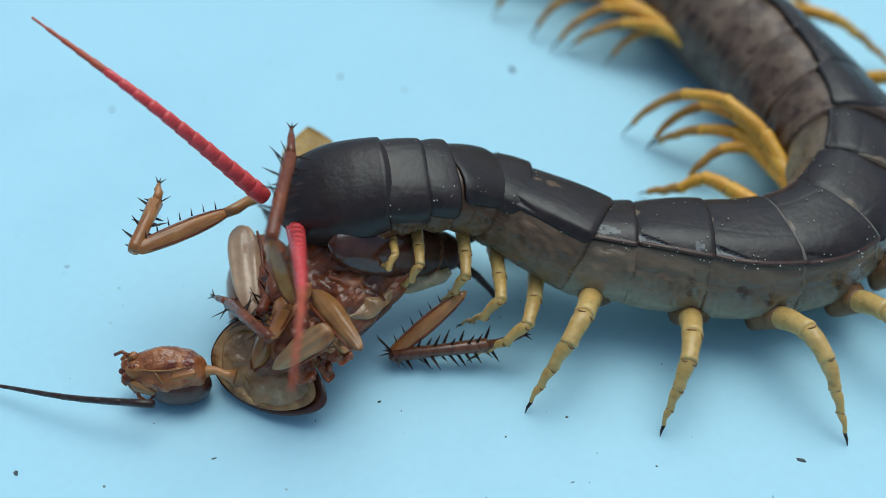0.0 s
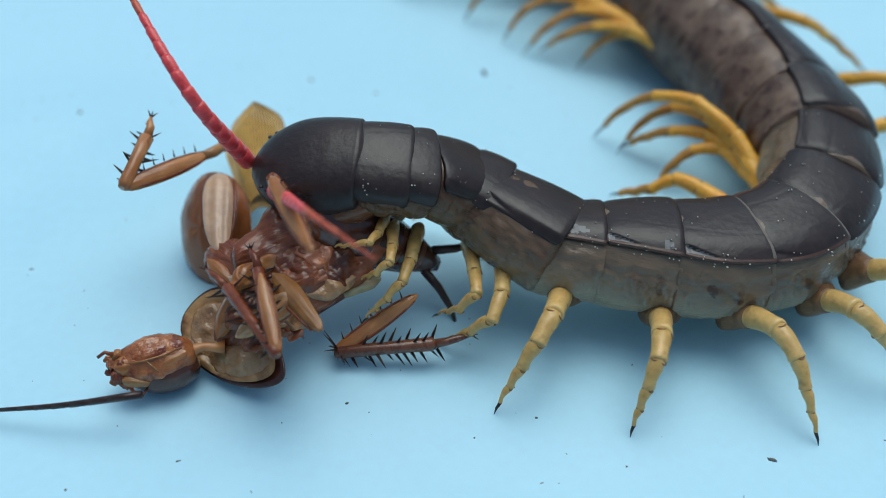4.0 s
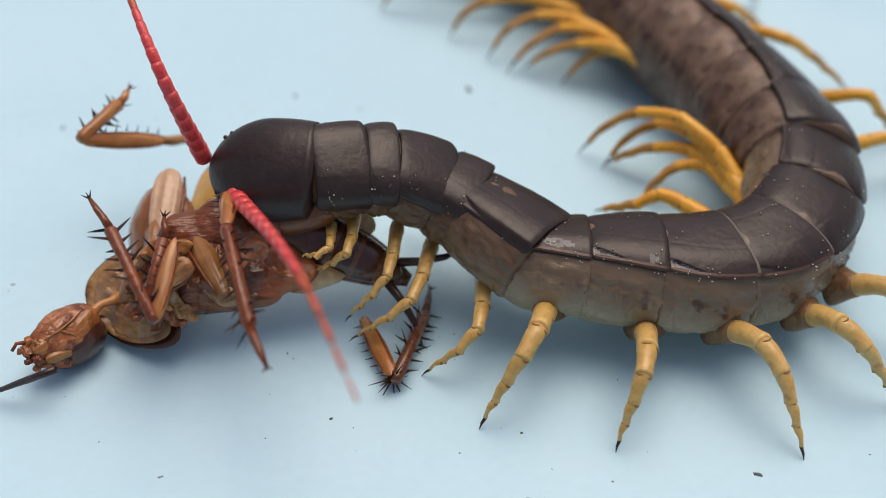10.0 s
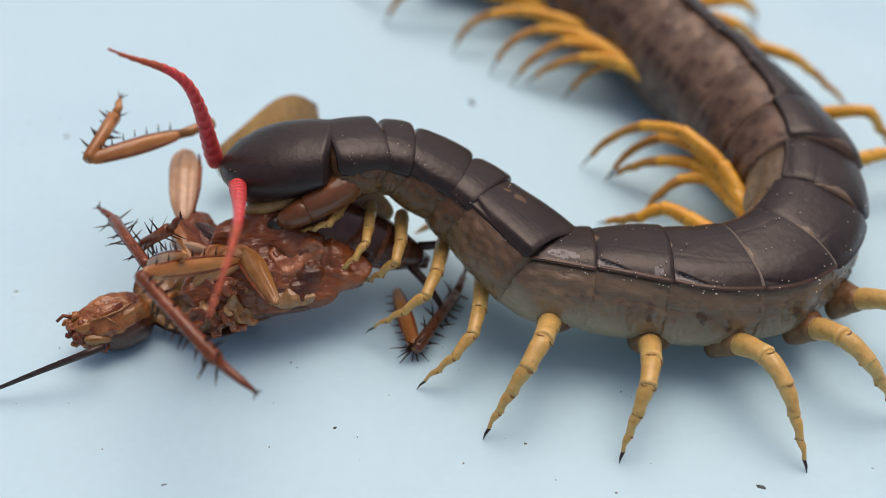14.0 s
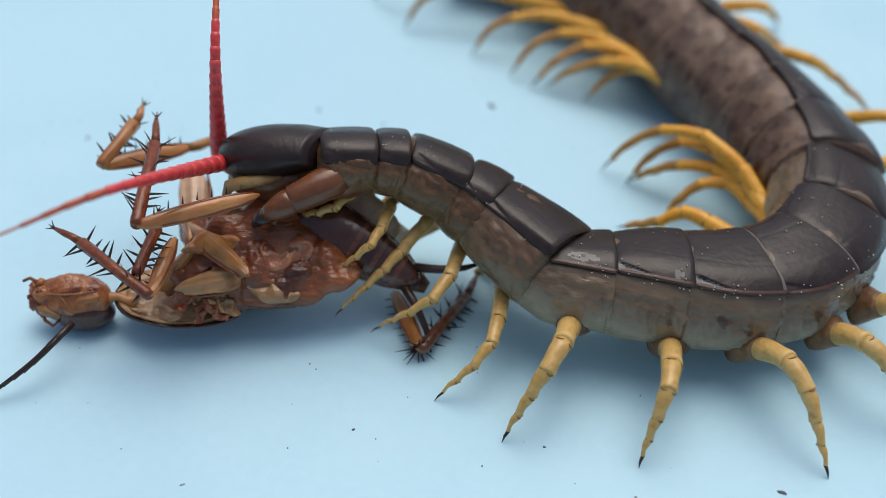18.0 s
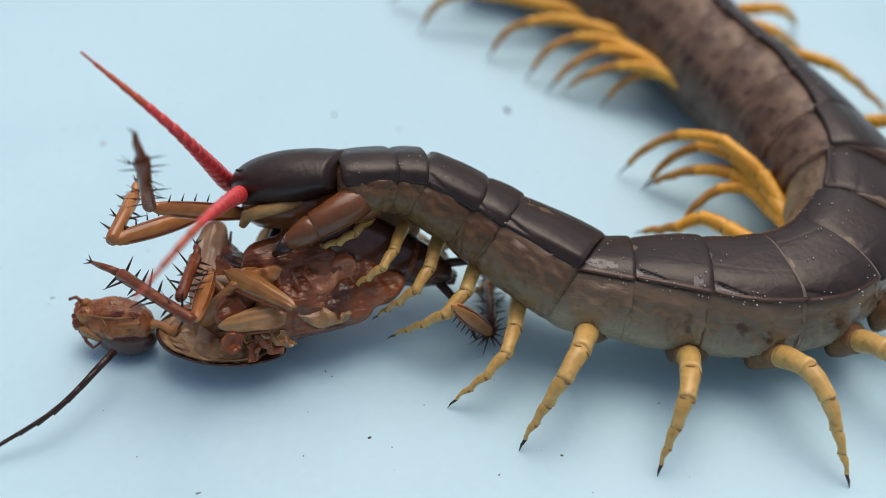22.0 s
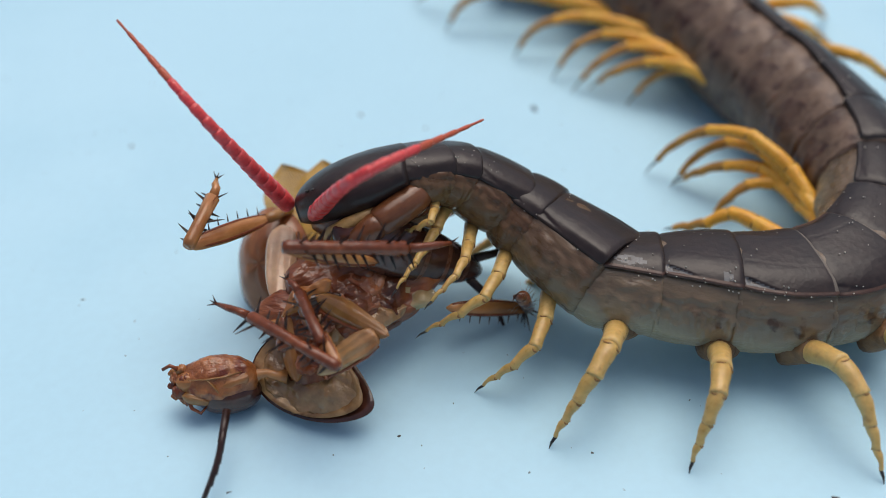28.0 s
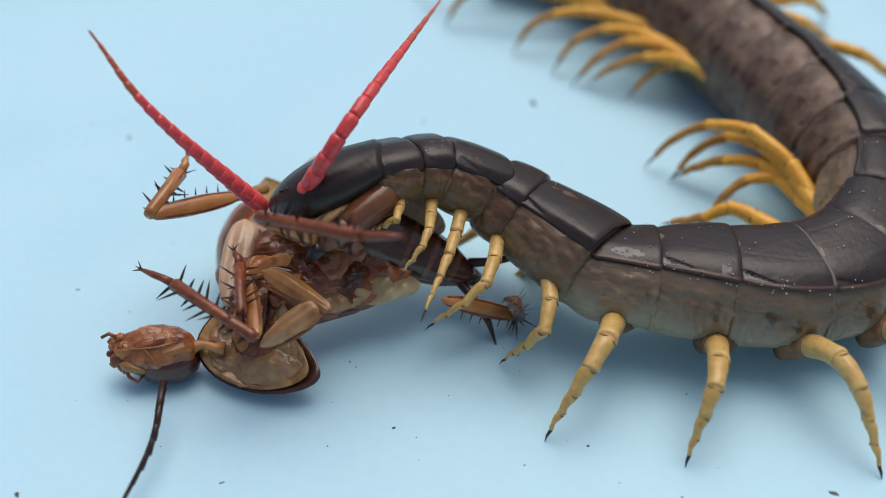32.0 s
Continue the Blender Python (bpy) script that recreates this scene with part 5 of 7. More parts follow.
        (29.5, (-2.3, -0.91, 2.3), (-2.67, -1.23, 2.9), (-1.4, -0.83, 2.3), (-1.61, 0.49, 2.2)),
        (30, (-2.44, -1.06, 2.3), (-2.99, -1.5, 2.9), (-0.99, -0.67, 2.3), (-0.8, 1.1, 2.2)),
        (30.5, (-2.3, -1.11, 2.3), (-2.98, -1.47, 2.9), (-1.18, -0.79, 2.3), (-1.13, 1.04, 2.2)),
        (31, (-2.39, -0.96, 2.3), (-3.15, -0.81, 2.9), (-1.34, -0.84, 2.3), (-1.64, 0.24, 2.2)),
        (31.5, (-2.44, -0.93, 2.3), (-3.19, -0.87, 2.9), (-1.36, -1.22, 2.3), (-1.54, -0.63, 2.2)),
        (32, (-2.58, -0.52, 2.3), (-2.99, -0.34, 2.9), (-0.89, -0.49, 2.3), (-0.23, 1.57, 2.2)),
    ]
    leg_roots = [
        (0, (-0.46, -1.14, 1.35), (-0.24, -1.05, 1.3), (0.16, -0.95, 1.2), (0.46, -1.08, 1.05), (0.84, -1.13, 0.85)),
        (1, (-0.32, -1.17, 1.35), (-0.11, -1.08, 1.3), (0.19, -1.08, 1.2), (0.52, -1.07, 1.05), (0.85, -1.15, 0.85)),
        (2, (-0.29, -1.25, 1.35), (-0.14, -1.05, 1.3), (0.1, -1.02, 1.2), (0.5, -1.08, 1.05), (0.89, -1.02, 0.85)),
        (3, (-0.23, -1.07, 1.35), (-0.16, -1.09, 1.3), (0.04, -1.06, 1.2), (0.51, -1.12, 1.05), (0.82, -1.06, 0.85)),
        (6, (-0.3, -1.06, 1.35), (-0.16, -1.01, 1.3), (0.06, -0.97, 1.2), (0.44, -0.85, 1.05), (0.82, -0.97, 0.85)),
    ] + [
        (7, (-0.36, -1.19, 1.35), (-0.25, -0.88, 1.3), (-0, -0.81, 1.2), (0.38, -0.87, 1.05), (0.81, -1.02, 0.85)),
        (8, (-0.43, -0.98, 1.35), (-0.29, -0.78, 1.3), (0.06, -0.75, 1.2), (0.36, -0.81, 1.05), (0.79, -0.97, 0.85)),
        (9, (-0.46, -0.71, 1.35), (-0.32, -0.62, 1.3), (0.06, -0.74, 1.2), (0.36, -0.83, 1.05), (0.82, -0.99, 0.85)),
        (10, (-0.56, -0.94, 1.35), (-0.37, -0.77, 1.3), (-0, -0.81, 1.2), (0.3, -0.87, 1.05), (0.78, -1.02, 0.85)),
        (11, (-0.69, -0.46, 1.35), (-0.36, -0.59, 1.3), (-0.06, -0.7, 1.2), (0.34, -0.84, 1.05), (0.8, -0.99, 0.85)),
    ] + [
        (12, (-0.61, -0.45, 1.35), (-0.36, -0.58, 1.3), (-0.05, -0.62, 1.2), (0.35, -0.75, 1.05), (0.81, -0.95, 0.85)),
        (13, (-0.41, -0.5, 1.35), (-0.23, -0.51, 1.3), (-0, -0.51, 1.2), (0.33, -0.72, 1.05), (0.76, -0.92, 0.85)),
        (14, (-0.51, -0.47, 1.35), (-0.28, -0.52, 1.3), (-0, -0.52, 1.2), (0.38, -0.69, 1.05), (0.74, -0.92, 0.85)),
        (17, (-0.51, -0.63, 1.35), (-0.26, -0.61, 1.3), (0.04, -0.68, 1.2), (0.37, -0.76, 1.05), (0.73, -1.02, 0.85)),
        (18, (-0.65, -0.33, 1.35), (-0.29, -0.46, 1.3), (0.02, -0.57, 1.2), (0.36, -0.7, 1.05), (0.74, -1, 0.85)),
    ] + [
        (19, (-0.66, -0.49, 1.35), (-0.28, -0.66, 1.3), (0.08, -0.73, 1.2), (0.41, -0.78, 1.05), (0.74, -1.01, 0.85)),
        (20, (-0.66, -0.34, 1.35), (-0.29, -0.51, 1.3), (0.04, -0.7, 1.2), (0.39, -0.82, 1.05), (0.75, -1.04, 0.85)),
        (21, (-0.69, -0.6, 1.35), (-0.32, -0.68, 1.3), (0.04, -0.75, 1.2), (0.36, -0.84, 1.05), (0.74, -1.02, 0.85)),
        (22, (-0.62, -0.59, 1.35), (-0.32, -0.68, 1.3), (0, -0.71, 1.2), (0.36, -0.8, 1.05), (0.74, -1.02, 0.85)),
        (23, (-0.73, -0.3, 1.35), (-0.4, -0.44, 1.3), (-0.07, -0.51, 1.2), (0.32, -0.68, 1.05), (0.69, -0.97, 0.85)),
    ] + [
        (24, (-0.41, -0.5, 1.35), (-0.21, -0.6, 1.3), (0.04, -0.59, 1.2), (0.35, -0.72, 1.05), (0.7, -1.05, 0.85)),
        (25, (-0.45, -0.32, 1.35), (-0.22, -0.29, 1.3), (0.04, -0.49, 1.2), (0.37, -0.66, 1.05), (0.72, -0.95, 0.85)),
        (28, (-0.27, -0.3, 1.35), (-0.17, -0.4, 1.3), (0.06, -0.51, 1.2), (0.39, -0.65, 1.05), (0.76, -0.95, 0.85)),
        (29, (-0.45, -0.29, 1.35), (-0.2, -0.19, 1.3), (0.03, -0.22, 1.2), (0.39, -0.44, 1.05), (0.84, -0.78, 0.85)),
        (30, (-0.48, -0.37, 1.35), (-0.2, -0.3, 1.3), (0.05, -0.3, 1.2), (0.36, -0.55, 1.05), (0.81, -0.78, 0.85)),
    ] + [
        (31, (-0.5, -0.35, 1.35), (-0.25, -0.28, 1.3), (0.01, -0.28, 1.2), (0.34, -0.49, 1.05), (0.79, -0.76, 0.85)),
        (32, (-0.55, -0.39, 1.35), (-0.27, -0.36, 1.3), (0.01, -0.36, 1.2), (0.34, -0.53, 1.05), (0.77, -0.79, 0.85)),
    ]
    leg_tips = [
        (0, (-0.6, -1.14, 0.9), (-0.43, -1.17, 0.6), (-0.07, -1.08, 0.3), (0.11, -1.16, 0.12), (0.21, -1.47, 0)),
        (1, (-0.34, -0.92, 0.9), (-0.42, -1.13, 0.6), (-0.35, -1.28, 0.3), (0.2, -1.08, 0.12), (0.25, -1.46, 0)),
        (2, (-0.71, -1, 0.9), (-0.43, -1.13, 0.6), (-0.31, -1.21, 0.3), (0.14, -1.08, 0.12), (0.48, -1.08, 0)),
        (3, (-0.75, -0.89, 0.9), (-0.56, -1.06, 0.6), (-0.56, -1.37, 0.3), (0.19, -1.07, 0.12), (0.24, -1.18, 0)),
        (6, (-0.65, -0.91, 0.9), (-0.35, -1, 0.6), (-0.26, -1, 0.3), (0.06, -0.98, 0.12), (0.32, -1.33, 0)),
    ] + [
        (7, (-0.61, -0.96, 0.9), (-0.44, -0.99, 0.6), (-0.35, -0.98, 0.3), (-0.19, -1.24, 0.12), (0.38, -1.42, 0)),
        (8, (-0.86, -0.79, 0.9), (-0.62, -0.92, 0.6), (-0.44, -1.07, 0.3), (-0.29, -1.15, 0.12), (0.36, -1.43, 0)),
        (9, (-0.85, -0.58, 0.9), (-0.7, -0.8, 0.6), (-0.47, -1.03, 0.3), (-0.34, -1.12, 0.12), (0.29, -1.45, 0)),
        (10, (-0.89, -0.82, 0.9), (-0.79, -0.73, 0.6), (-0.48, -1.05, 0.3), (-0.45, -1.13, 0.12), (0.22, -1.45, 0)),
        (11, (-1.04, -0.33, 0.9), (-0.69, -0.74, 0.6), (-0.46, -0.88, 0.3), (-0.17, -0.87, 0.12), (0.22, -1.38, 0)),
    ] + [
        (12, (-1.03, -0.3, 0.9), (-0.71, -0.66, 0.6), (-0.55, -0.38, 0.3), (-0.59, -1.17, 0.12), (0.18, -1.48, 0)),
        (13, (-0.92, -0.55, 0.9), (-0.63, -0.7, 0.6), (-0.49, -0.47, 0.3), (-0.71, -1.14, 0.12), (0.17, -1.48, 0)),
        (14, (-1.04, -0.39, 0.9), (-0.65, -0.68, 0.6), (-0.43, -0.48, 0.3), (-0.34, -0.9, 0.12), (0.14, -1.49, 0)),
        (17, (-1.09, -0.6, 0.9), (-0.7, -0.72, 0.6), (-0.71, -0.82, 0.3), (-0.47, -0.85, 0.12), (0.15, -1.59, 0)),
        (18, (-1.28, -0.13, 0.9), (-0.84, -0.6, 0.6), (-0.8, -0.84, 0.3), (-0.47, -0.86, 0.12), (0.13, -1.6, 0)),
    ] + [
        (19, (-1.3, -0.31, 0.9), (-0.97, -0.56, 0.6), (-0.78, -0.83, 0.3), (-0.47, -0.86, 0.12), (0.12, -1.59, 0)),
        (20, (-1.4, -0.12, 0.9), (-1.04, -0.44, 0.6), (-0.66, -0.81, 0.3), (-0.48, -0.89, 0.12), (0.11, -1.61, 0)),
        (21, (-1.3, -0.44, 0.9), (-1.09, -0.56, 0.6), (-0.63, -0.82, 0.3), (-0.48, -0.88, 0.12), (0.11, -1.6, 0)),
        (22, (-1.26, -0.53, 0.9), (-0.87, -0.76, 0.6), (-0.61, -0.8, 0.3), (-0.47, -0.86, 0.12), (0.1, -1.59, 0)),
        (23, (-1.32, -0.24, 0.9), (-0.98, -0.46, 0.6), (-0.51, -0.69, 0.3), (-0.47, -0.82, 0.12), (0.1, -1.6, 0)),
    ] + [
        (24, (-0.82, -0.53, 0.9), (-0.68, -0.63, 0.6), (-0.39, -0.65, 0.3), (-0.47, -0.85, 0.12), (0.09, -1.62, 0)),
        (25, (-0.91, -0.45, 0.9), (-0.66, -0.52, 0.6), (-0.4, -0.55, 0.3), (-0.47, -0.84, 0.12), (0.03, -1.24, 0)),
        (28, (-0.6, -0.52, 1.1), (-0.65, -1.25, 1), (-0.36, -1.28, 0.9), (-0.45, -1.13, 0.4), (0.08, -1.43, 0)),
        (29, (-0.66, -0.89, 1.1), (-0.26, -0.88, 1), (-0.09, -0.81, 0.9), (-0.32, -1.14, 0.4), (0.37, -1.18, 0)),
        (30, (-0.77, -0.7, 1.1), (-0.57, -1.31, 1), (-0.4, -1.32, 0.9), (-0.33, -1.14, 0.4), (0.36, -1.18, -0)),
    ] + [
        (31, (-0.8, -0.64, 1.1), (-0.69, -1.26, 1), (-0.38, -1.38, 0.9), (-0.33, -1.13, 0.4), (0.35, -1.16, 0)),
        (32, (-0.84, -0.61, 1.1), (-0.54, -1.12, 1), (-0.34, -1.54, 0.9), (-0.33, -1.14, 0.4), (0.35, -1.17, 0)),
    ]
    skull = [
        (0, (-2.79, -1.82, 0.3), (-2.06, -1.88, 0.34), (-2.49, -2.27, 0.4), (-3.21, -2.13, 0.3), (-3.96, -1.88, 0.15)),
        (1, (-2.84, -1.63, 0.3), (-2.16, -1.59, 0.34), (-2.61, -2.05, 0.4), (-3.34, -1.93, 0.3), (-4.09, -1.72, 0.15)),
        (2, (-2.61, -1.82, 0.3), (-1.97, -1.62, 0.34), (-2.32, -2.15, 0.4), (-3.13, -2.24, 0.3), (-3.98, -2.16, 0.15)),
        (3, (-2.73, -1.8, 0.3), (-2.11, -1.54, 0.34), (-2.42, -2.1, 0.4), (-3.03, -2.15, 0.3), (-3.66, -2.13, 0.15)),
        (6, (-2.23, -1.81, 0.3), (-1.52, -1.91, 0.34), (-1.94, -2.31, 0.4), (-2.64, -2.31, 0.3), (-3.36, -2.17, 0.15)),
    ] + [
        (7, (-2.47, -1.82, 0.3), (-1.76, -1.86, 0.34), (-2.17, -2.29, 0.4), (-2.77, -2.31, 0.3), (-3.39, -2.22, 0.15)),
        (8, (-2.74, -1.73, 0.3), (-2.06, -1.47, 0.34), (-2.35, -2.03, 0.4), (-2.92, -2.15, 0.3), (-3.43, -2.15, 0.15)),
        (9, (-3.17, -1.42, 0.3), (-2.56, -1.04, 0.34), (-2.84, -1.61, 0.4), (-3.18, -1.71, 0.3), (-3.6, -1.78, 0.15)),
        (10, (-3.23, -1.49, 0.3), (-2.78, -0.97, 0.34), (-2.96, -1.71, 0.4), (-3.2, -1.73, 0.3), (-3.48, -1.72, 0.15)),
        (11, (-3.27, -1.2, 0.3), (-2.64, -0.92, 0.34), (-2.94, -1.47, 0.4), (-3.21, -1.57, 0.3), (-3.52, -1.66, 0.15)),
    ] + [
        (12, (-3.43, -0.92, 0.3), (-2.71, -0.88, 0.34), (-3.09, -1.32, 0.4), (-3.31, -1.44, 0.3), (-3.56, -1.54, 0.15)),
        (13, (-3.15, -0.96, 0.3), (-2.43, -0.96, 0.34), (-2.74, -1.39, 0.4), (-3.09, -1.58, 0.3), (-3.49, -1.7, 0.15)),
        (14, (-2.98, -1.09, 0.3), (-2.36, -0.77, 0.34), (-2.65, -1.36, 0.4), (-3.09, -1.51, 0.3), (-3.54, -1.62, 0.15)),
        (17, (-3.14, -0.8, 0.3), (-2.36, -0.94, 0.34), (-2.69, -1.32, 0.4), (-3.1, -1.64, 0.3), (-3.62, -1.83, 0.15)),
        (18, (-3.61, -0.63, 0.3), (-2.82, -0.69, 0.34), (-3.16, -1.09, 0.4), (-3.41, -1.42, 0.3), (-3.71, -1.63, 0.15)),
    ] + [
        (19, (-3.65, -0.67, 0.3), (-2.97, -0.35, 0.34), (-3.21, -0.91, 0.4), (-3.48, -1.14, 0.3), (-3.77, -1.3, 0.15)),
        (20, (-3.65, -0.44, 0.3), (-2.85, -0.62, 0.34), (-3.2, -0.99, 0.4), (-3.43, -1.29, 0.3), (-3.74, -1.55, 0.15)),
        (21, (-3.59, -0.46, 0.3), (-2.85, -0.6, 0.34), (-3.11, -1.03, 0.4), (-3.43, -1.37, 0.3), (-3.78, -1.59, 0.15)),
        (22, (-3.3, -0.79, 0.3), (-2.52, -0.96, 0.34), (-2.87, -1.34, 0.4), (-3.23, -1.89, 0.3), (-3.69, -2.19, 0.15)),
        (23, (-3.6, -0.66, 0.3), (-2.78, -0.8, 0.34), (-3.03, -1.15, 0.4), (-2.96, -1.76, 0.3), (-3.1, -2.61, 0.15)),
    ] + [
        (24, (-3.27, -0.85, 0.3), (-2.5, -0.88, 0.34), (-2.8, -1.3, 0.4), (-3.03, -2, 0.3), (-3.63, -2.72, 0.15)),
        (25, (-3.12, -0.93, 0.3), (-2.33, -0.99, 0.34), (-2.63, -1.41, 0.4), (-2.7, -2.01, 0.3), (-3.11, -2.72, 0.15)),
        (28, (-2.53, -1.62, 0.3), (-1.78, -1.55, 0.34), (-2.02, -2.02, 0.4), (-2.04, -2.42, 0.3), (-2.13, -2.72, 0.15)),
        (29, (-2.23, -1.73, 0.3), (-1.5, -1.66, 0.34), (-1.73, -2.09, 0.4), (-1.65, -2.37, 0.3), (-1.59, -2.67, 0.15)),
        (30, (-2.81, -1.5, 0.3), (-2.08, -1.43, 0.34), (-2.29, -1.91, 0.4), (-2.25, -2.34, 0.3), (-2.29, -2.75, 0.15)),
    ] + [
        (31, (-3.06, -1.38, 0.3), (-2.32, -1.34, 0.34), (-2.57, -1.8, 0.4), (-2.5, -2.3, 0.3), (-2.56, -2.77, 0.15)),
        (32, (-3.07, -1.37, 0.3), (-2.32, -1.33, 0.34), (-2.54, -1.82, 0.4), (-2.54, -2.36, 0.3), (-2.69, -2.83, 0.15)),
    ]
    shield = [
        (0, (-2.06, -1.56, 0.34), (-1, -2.21, 0.32), (-1.2, -1.65, 0.75), (0.25, -0.57, 0.5), 0),
        (1, (-2.21, -1.15, 0.34), (-1.16, -1.96, 0.32), (-1.35, -1.48, 0.75), (0.26, -0.67, 0.5), 0),
        (2, (-2.04, -1.11, 0.34), (-1.1, -1.89, 0.32), (-1.27, -1.35, 0.75), (0.35, -0.67, 0.5), 0),
        (3, (-2.21, -1.06, 0.34), (-1.24, -1.82, 0.32), (-1.38, -1.3, 0.75), (0.27, -0.71, 0.5), 0),
        (6, (-1.65, -1.38, 0.34), (-0.75, -2.18, 0.32), (-1.08, -1.29, 0.75), (0.11, -0.53, 0.5), 0),
        (7, (-1.88, -1.37, 0.34), (-0.88, -2.16, 0.32), (-1.31, -1.34, 0.75), (0.18, -0.51, 0.5), 0),
    ] + [
        (8, (-2.15, -0.95, 0.34), (-1.31, -1.76, 0.32), (-1.6, -1.14, 0.75), (0.16, -0.6, 0.5), 0),
        (9, (-2.66, -0.75, 0.34), (-1.77, -1.24, 0.32), (-1.81, -0.8, 0.75), (0.19, -0.71, 0.5), 10),
        (10, (-2.9, -0.49, 0.34), (-1.9, -1.34, 0.32), (-2.05, -0.84, 0.75), (0.04, -0.66, 0.5), 0),
        (11, (-2.73, -0.55, 0.34), (-1.71, -1.08, 0.32), (-1.74, -0.67, 0.75), (0.17, -0.63, 0.5), 15),
        (12, (-2.72, -0.7, 0.34), (-1.72, -1.11, 0.32), (-1.75, -0.74, 0.75), (0.16, -0.63, 0.5), 15),
        (13, (-2.46, -0.82, 0.34), (-1.49, -1.23, 0.32), (-1.66, -0.79, 0.75), (0.19, -0.36, 0.5), 15),
    ] + [
        (14, (-2.51, -0.39, 0.34), (-1.51, -0.96, 0.32), (-1.59, -0.81, 0.75), (0.22, -0.29, 0.5), 15),
        (17, (-2.37, -0.88, 0.34), (-1.34, -1.09, 0.32), (-1.5, -1.11, 0.75), (0.16, -0.28, 0.5), 46),
        (18, (-2.86, -0.56, 0.34), (-1.77, -0.78, 0.32), (-1.89, -0.65, 0.75), (-0.02, -0.57, 0.5), 46),
        (19, (-3.06, -0.04, 0.34), (-2.04, -0.36, 0.32), (-2.01, -0.3, 0.75), (-0.05, -0.46, 0.5), 46),
        (20, (-2.83, -0.64, 0.34), (-1.78, -0.86, 0.32), (-1.78, -0.77, 0.75), (0.02, -0.46, 0.5), 46),
        (21, (-2.85, -0.73, 0.34), (-1.79, -0.95, 0.32), (-1.83, -0.75, 0.75), (0.02, -0.44, 0.5), 46),
    ] + [
        (22, (-2.54, -0.91, 0.34), (-1.47, -1.17, 0.32), (-1.58, -1, 0.75), (0.15, -0.4, 0.5), 46),
        (23, (-2.8, -0.7, 0.34), (-1.75, -0.87, 0.32), (-1.87, -0.65, 0.75), (-0.01, -0.19, 0.5), 46),
        (24, (-2.49, -0.96, 0.34), (-1.43, -1.11, 0.32), (-1.56, -0.98, 0.75), (0.22, -0.31, 0.5), 42),
        (25, (-2.33, -0.97, 0.34), (-1.27, -1.22, 0.32), (-1.5, -0.92, 0.75), (0.24, -0.24, 0.5), 38),
        (28, (-1.87, -1.32, 0.34), (-0.79, -1.89, 0.32), (-1.3, -1.22, 0.75), (0.15, -0.35, 0.5), 10),
        (29, (-1.62, -1.4, 0.34), (-0.54, -1.83, 0.32), (-1.18, -1.1, 0.75), (0.33, -0.29, 0.5), 8),
    ] + [
        (30, (-2.13, -1.16, 0.34), (-1.05, -1.74, 0.32), (-1.53, -0.91, 0.75), (0.24, -0.56, 0.5), 10),
        (31, (-2.38, -1.11, 0.34), (-1.27, -1.69, 0.32), (-1.7, -0.93, 0.75), (0.11, -0.35, 0.5), 12),
        (32, (-2.35, -1.16, 0.34), (-1.24, -1.64, 0.32), (-1.69, -0.98, 0.75), (0.12, -0.54, 0.5), 12),
    ]
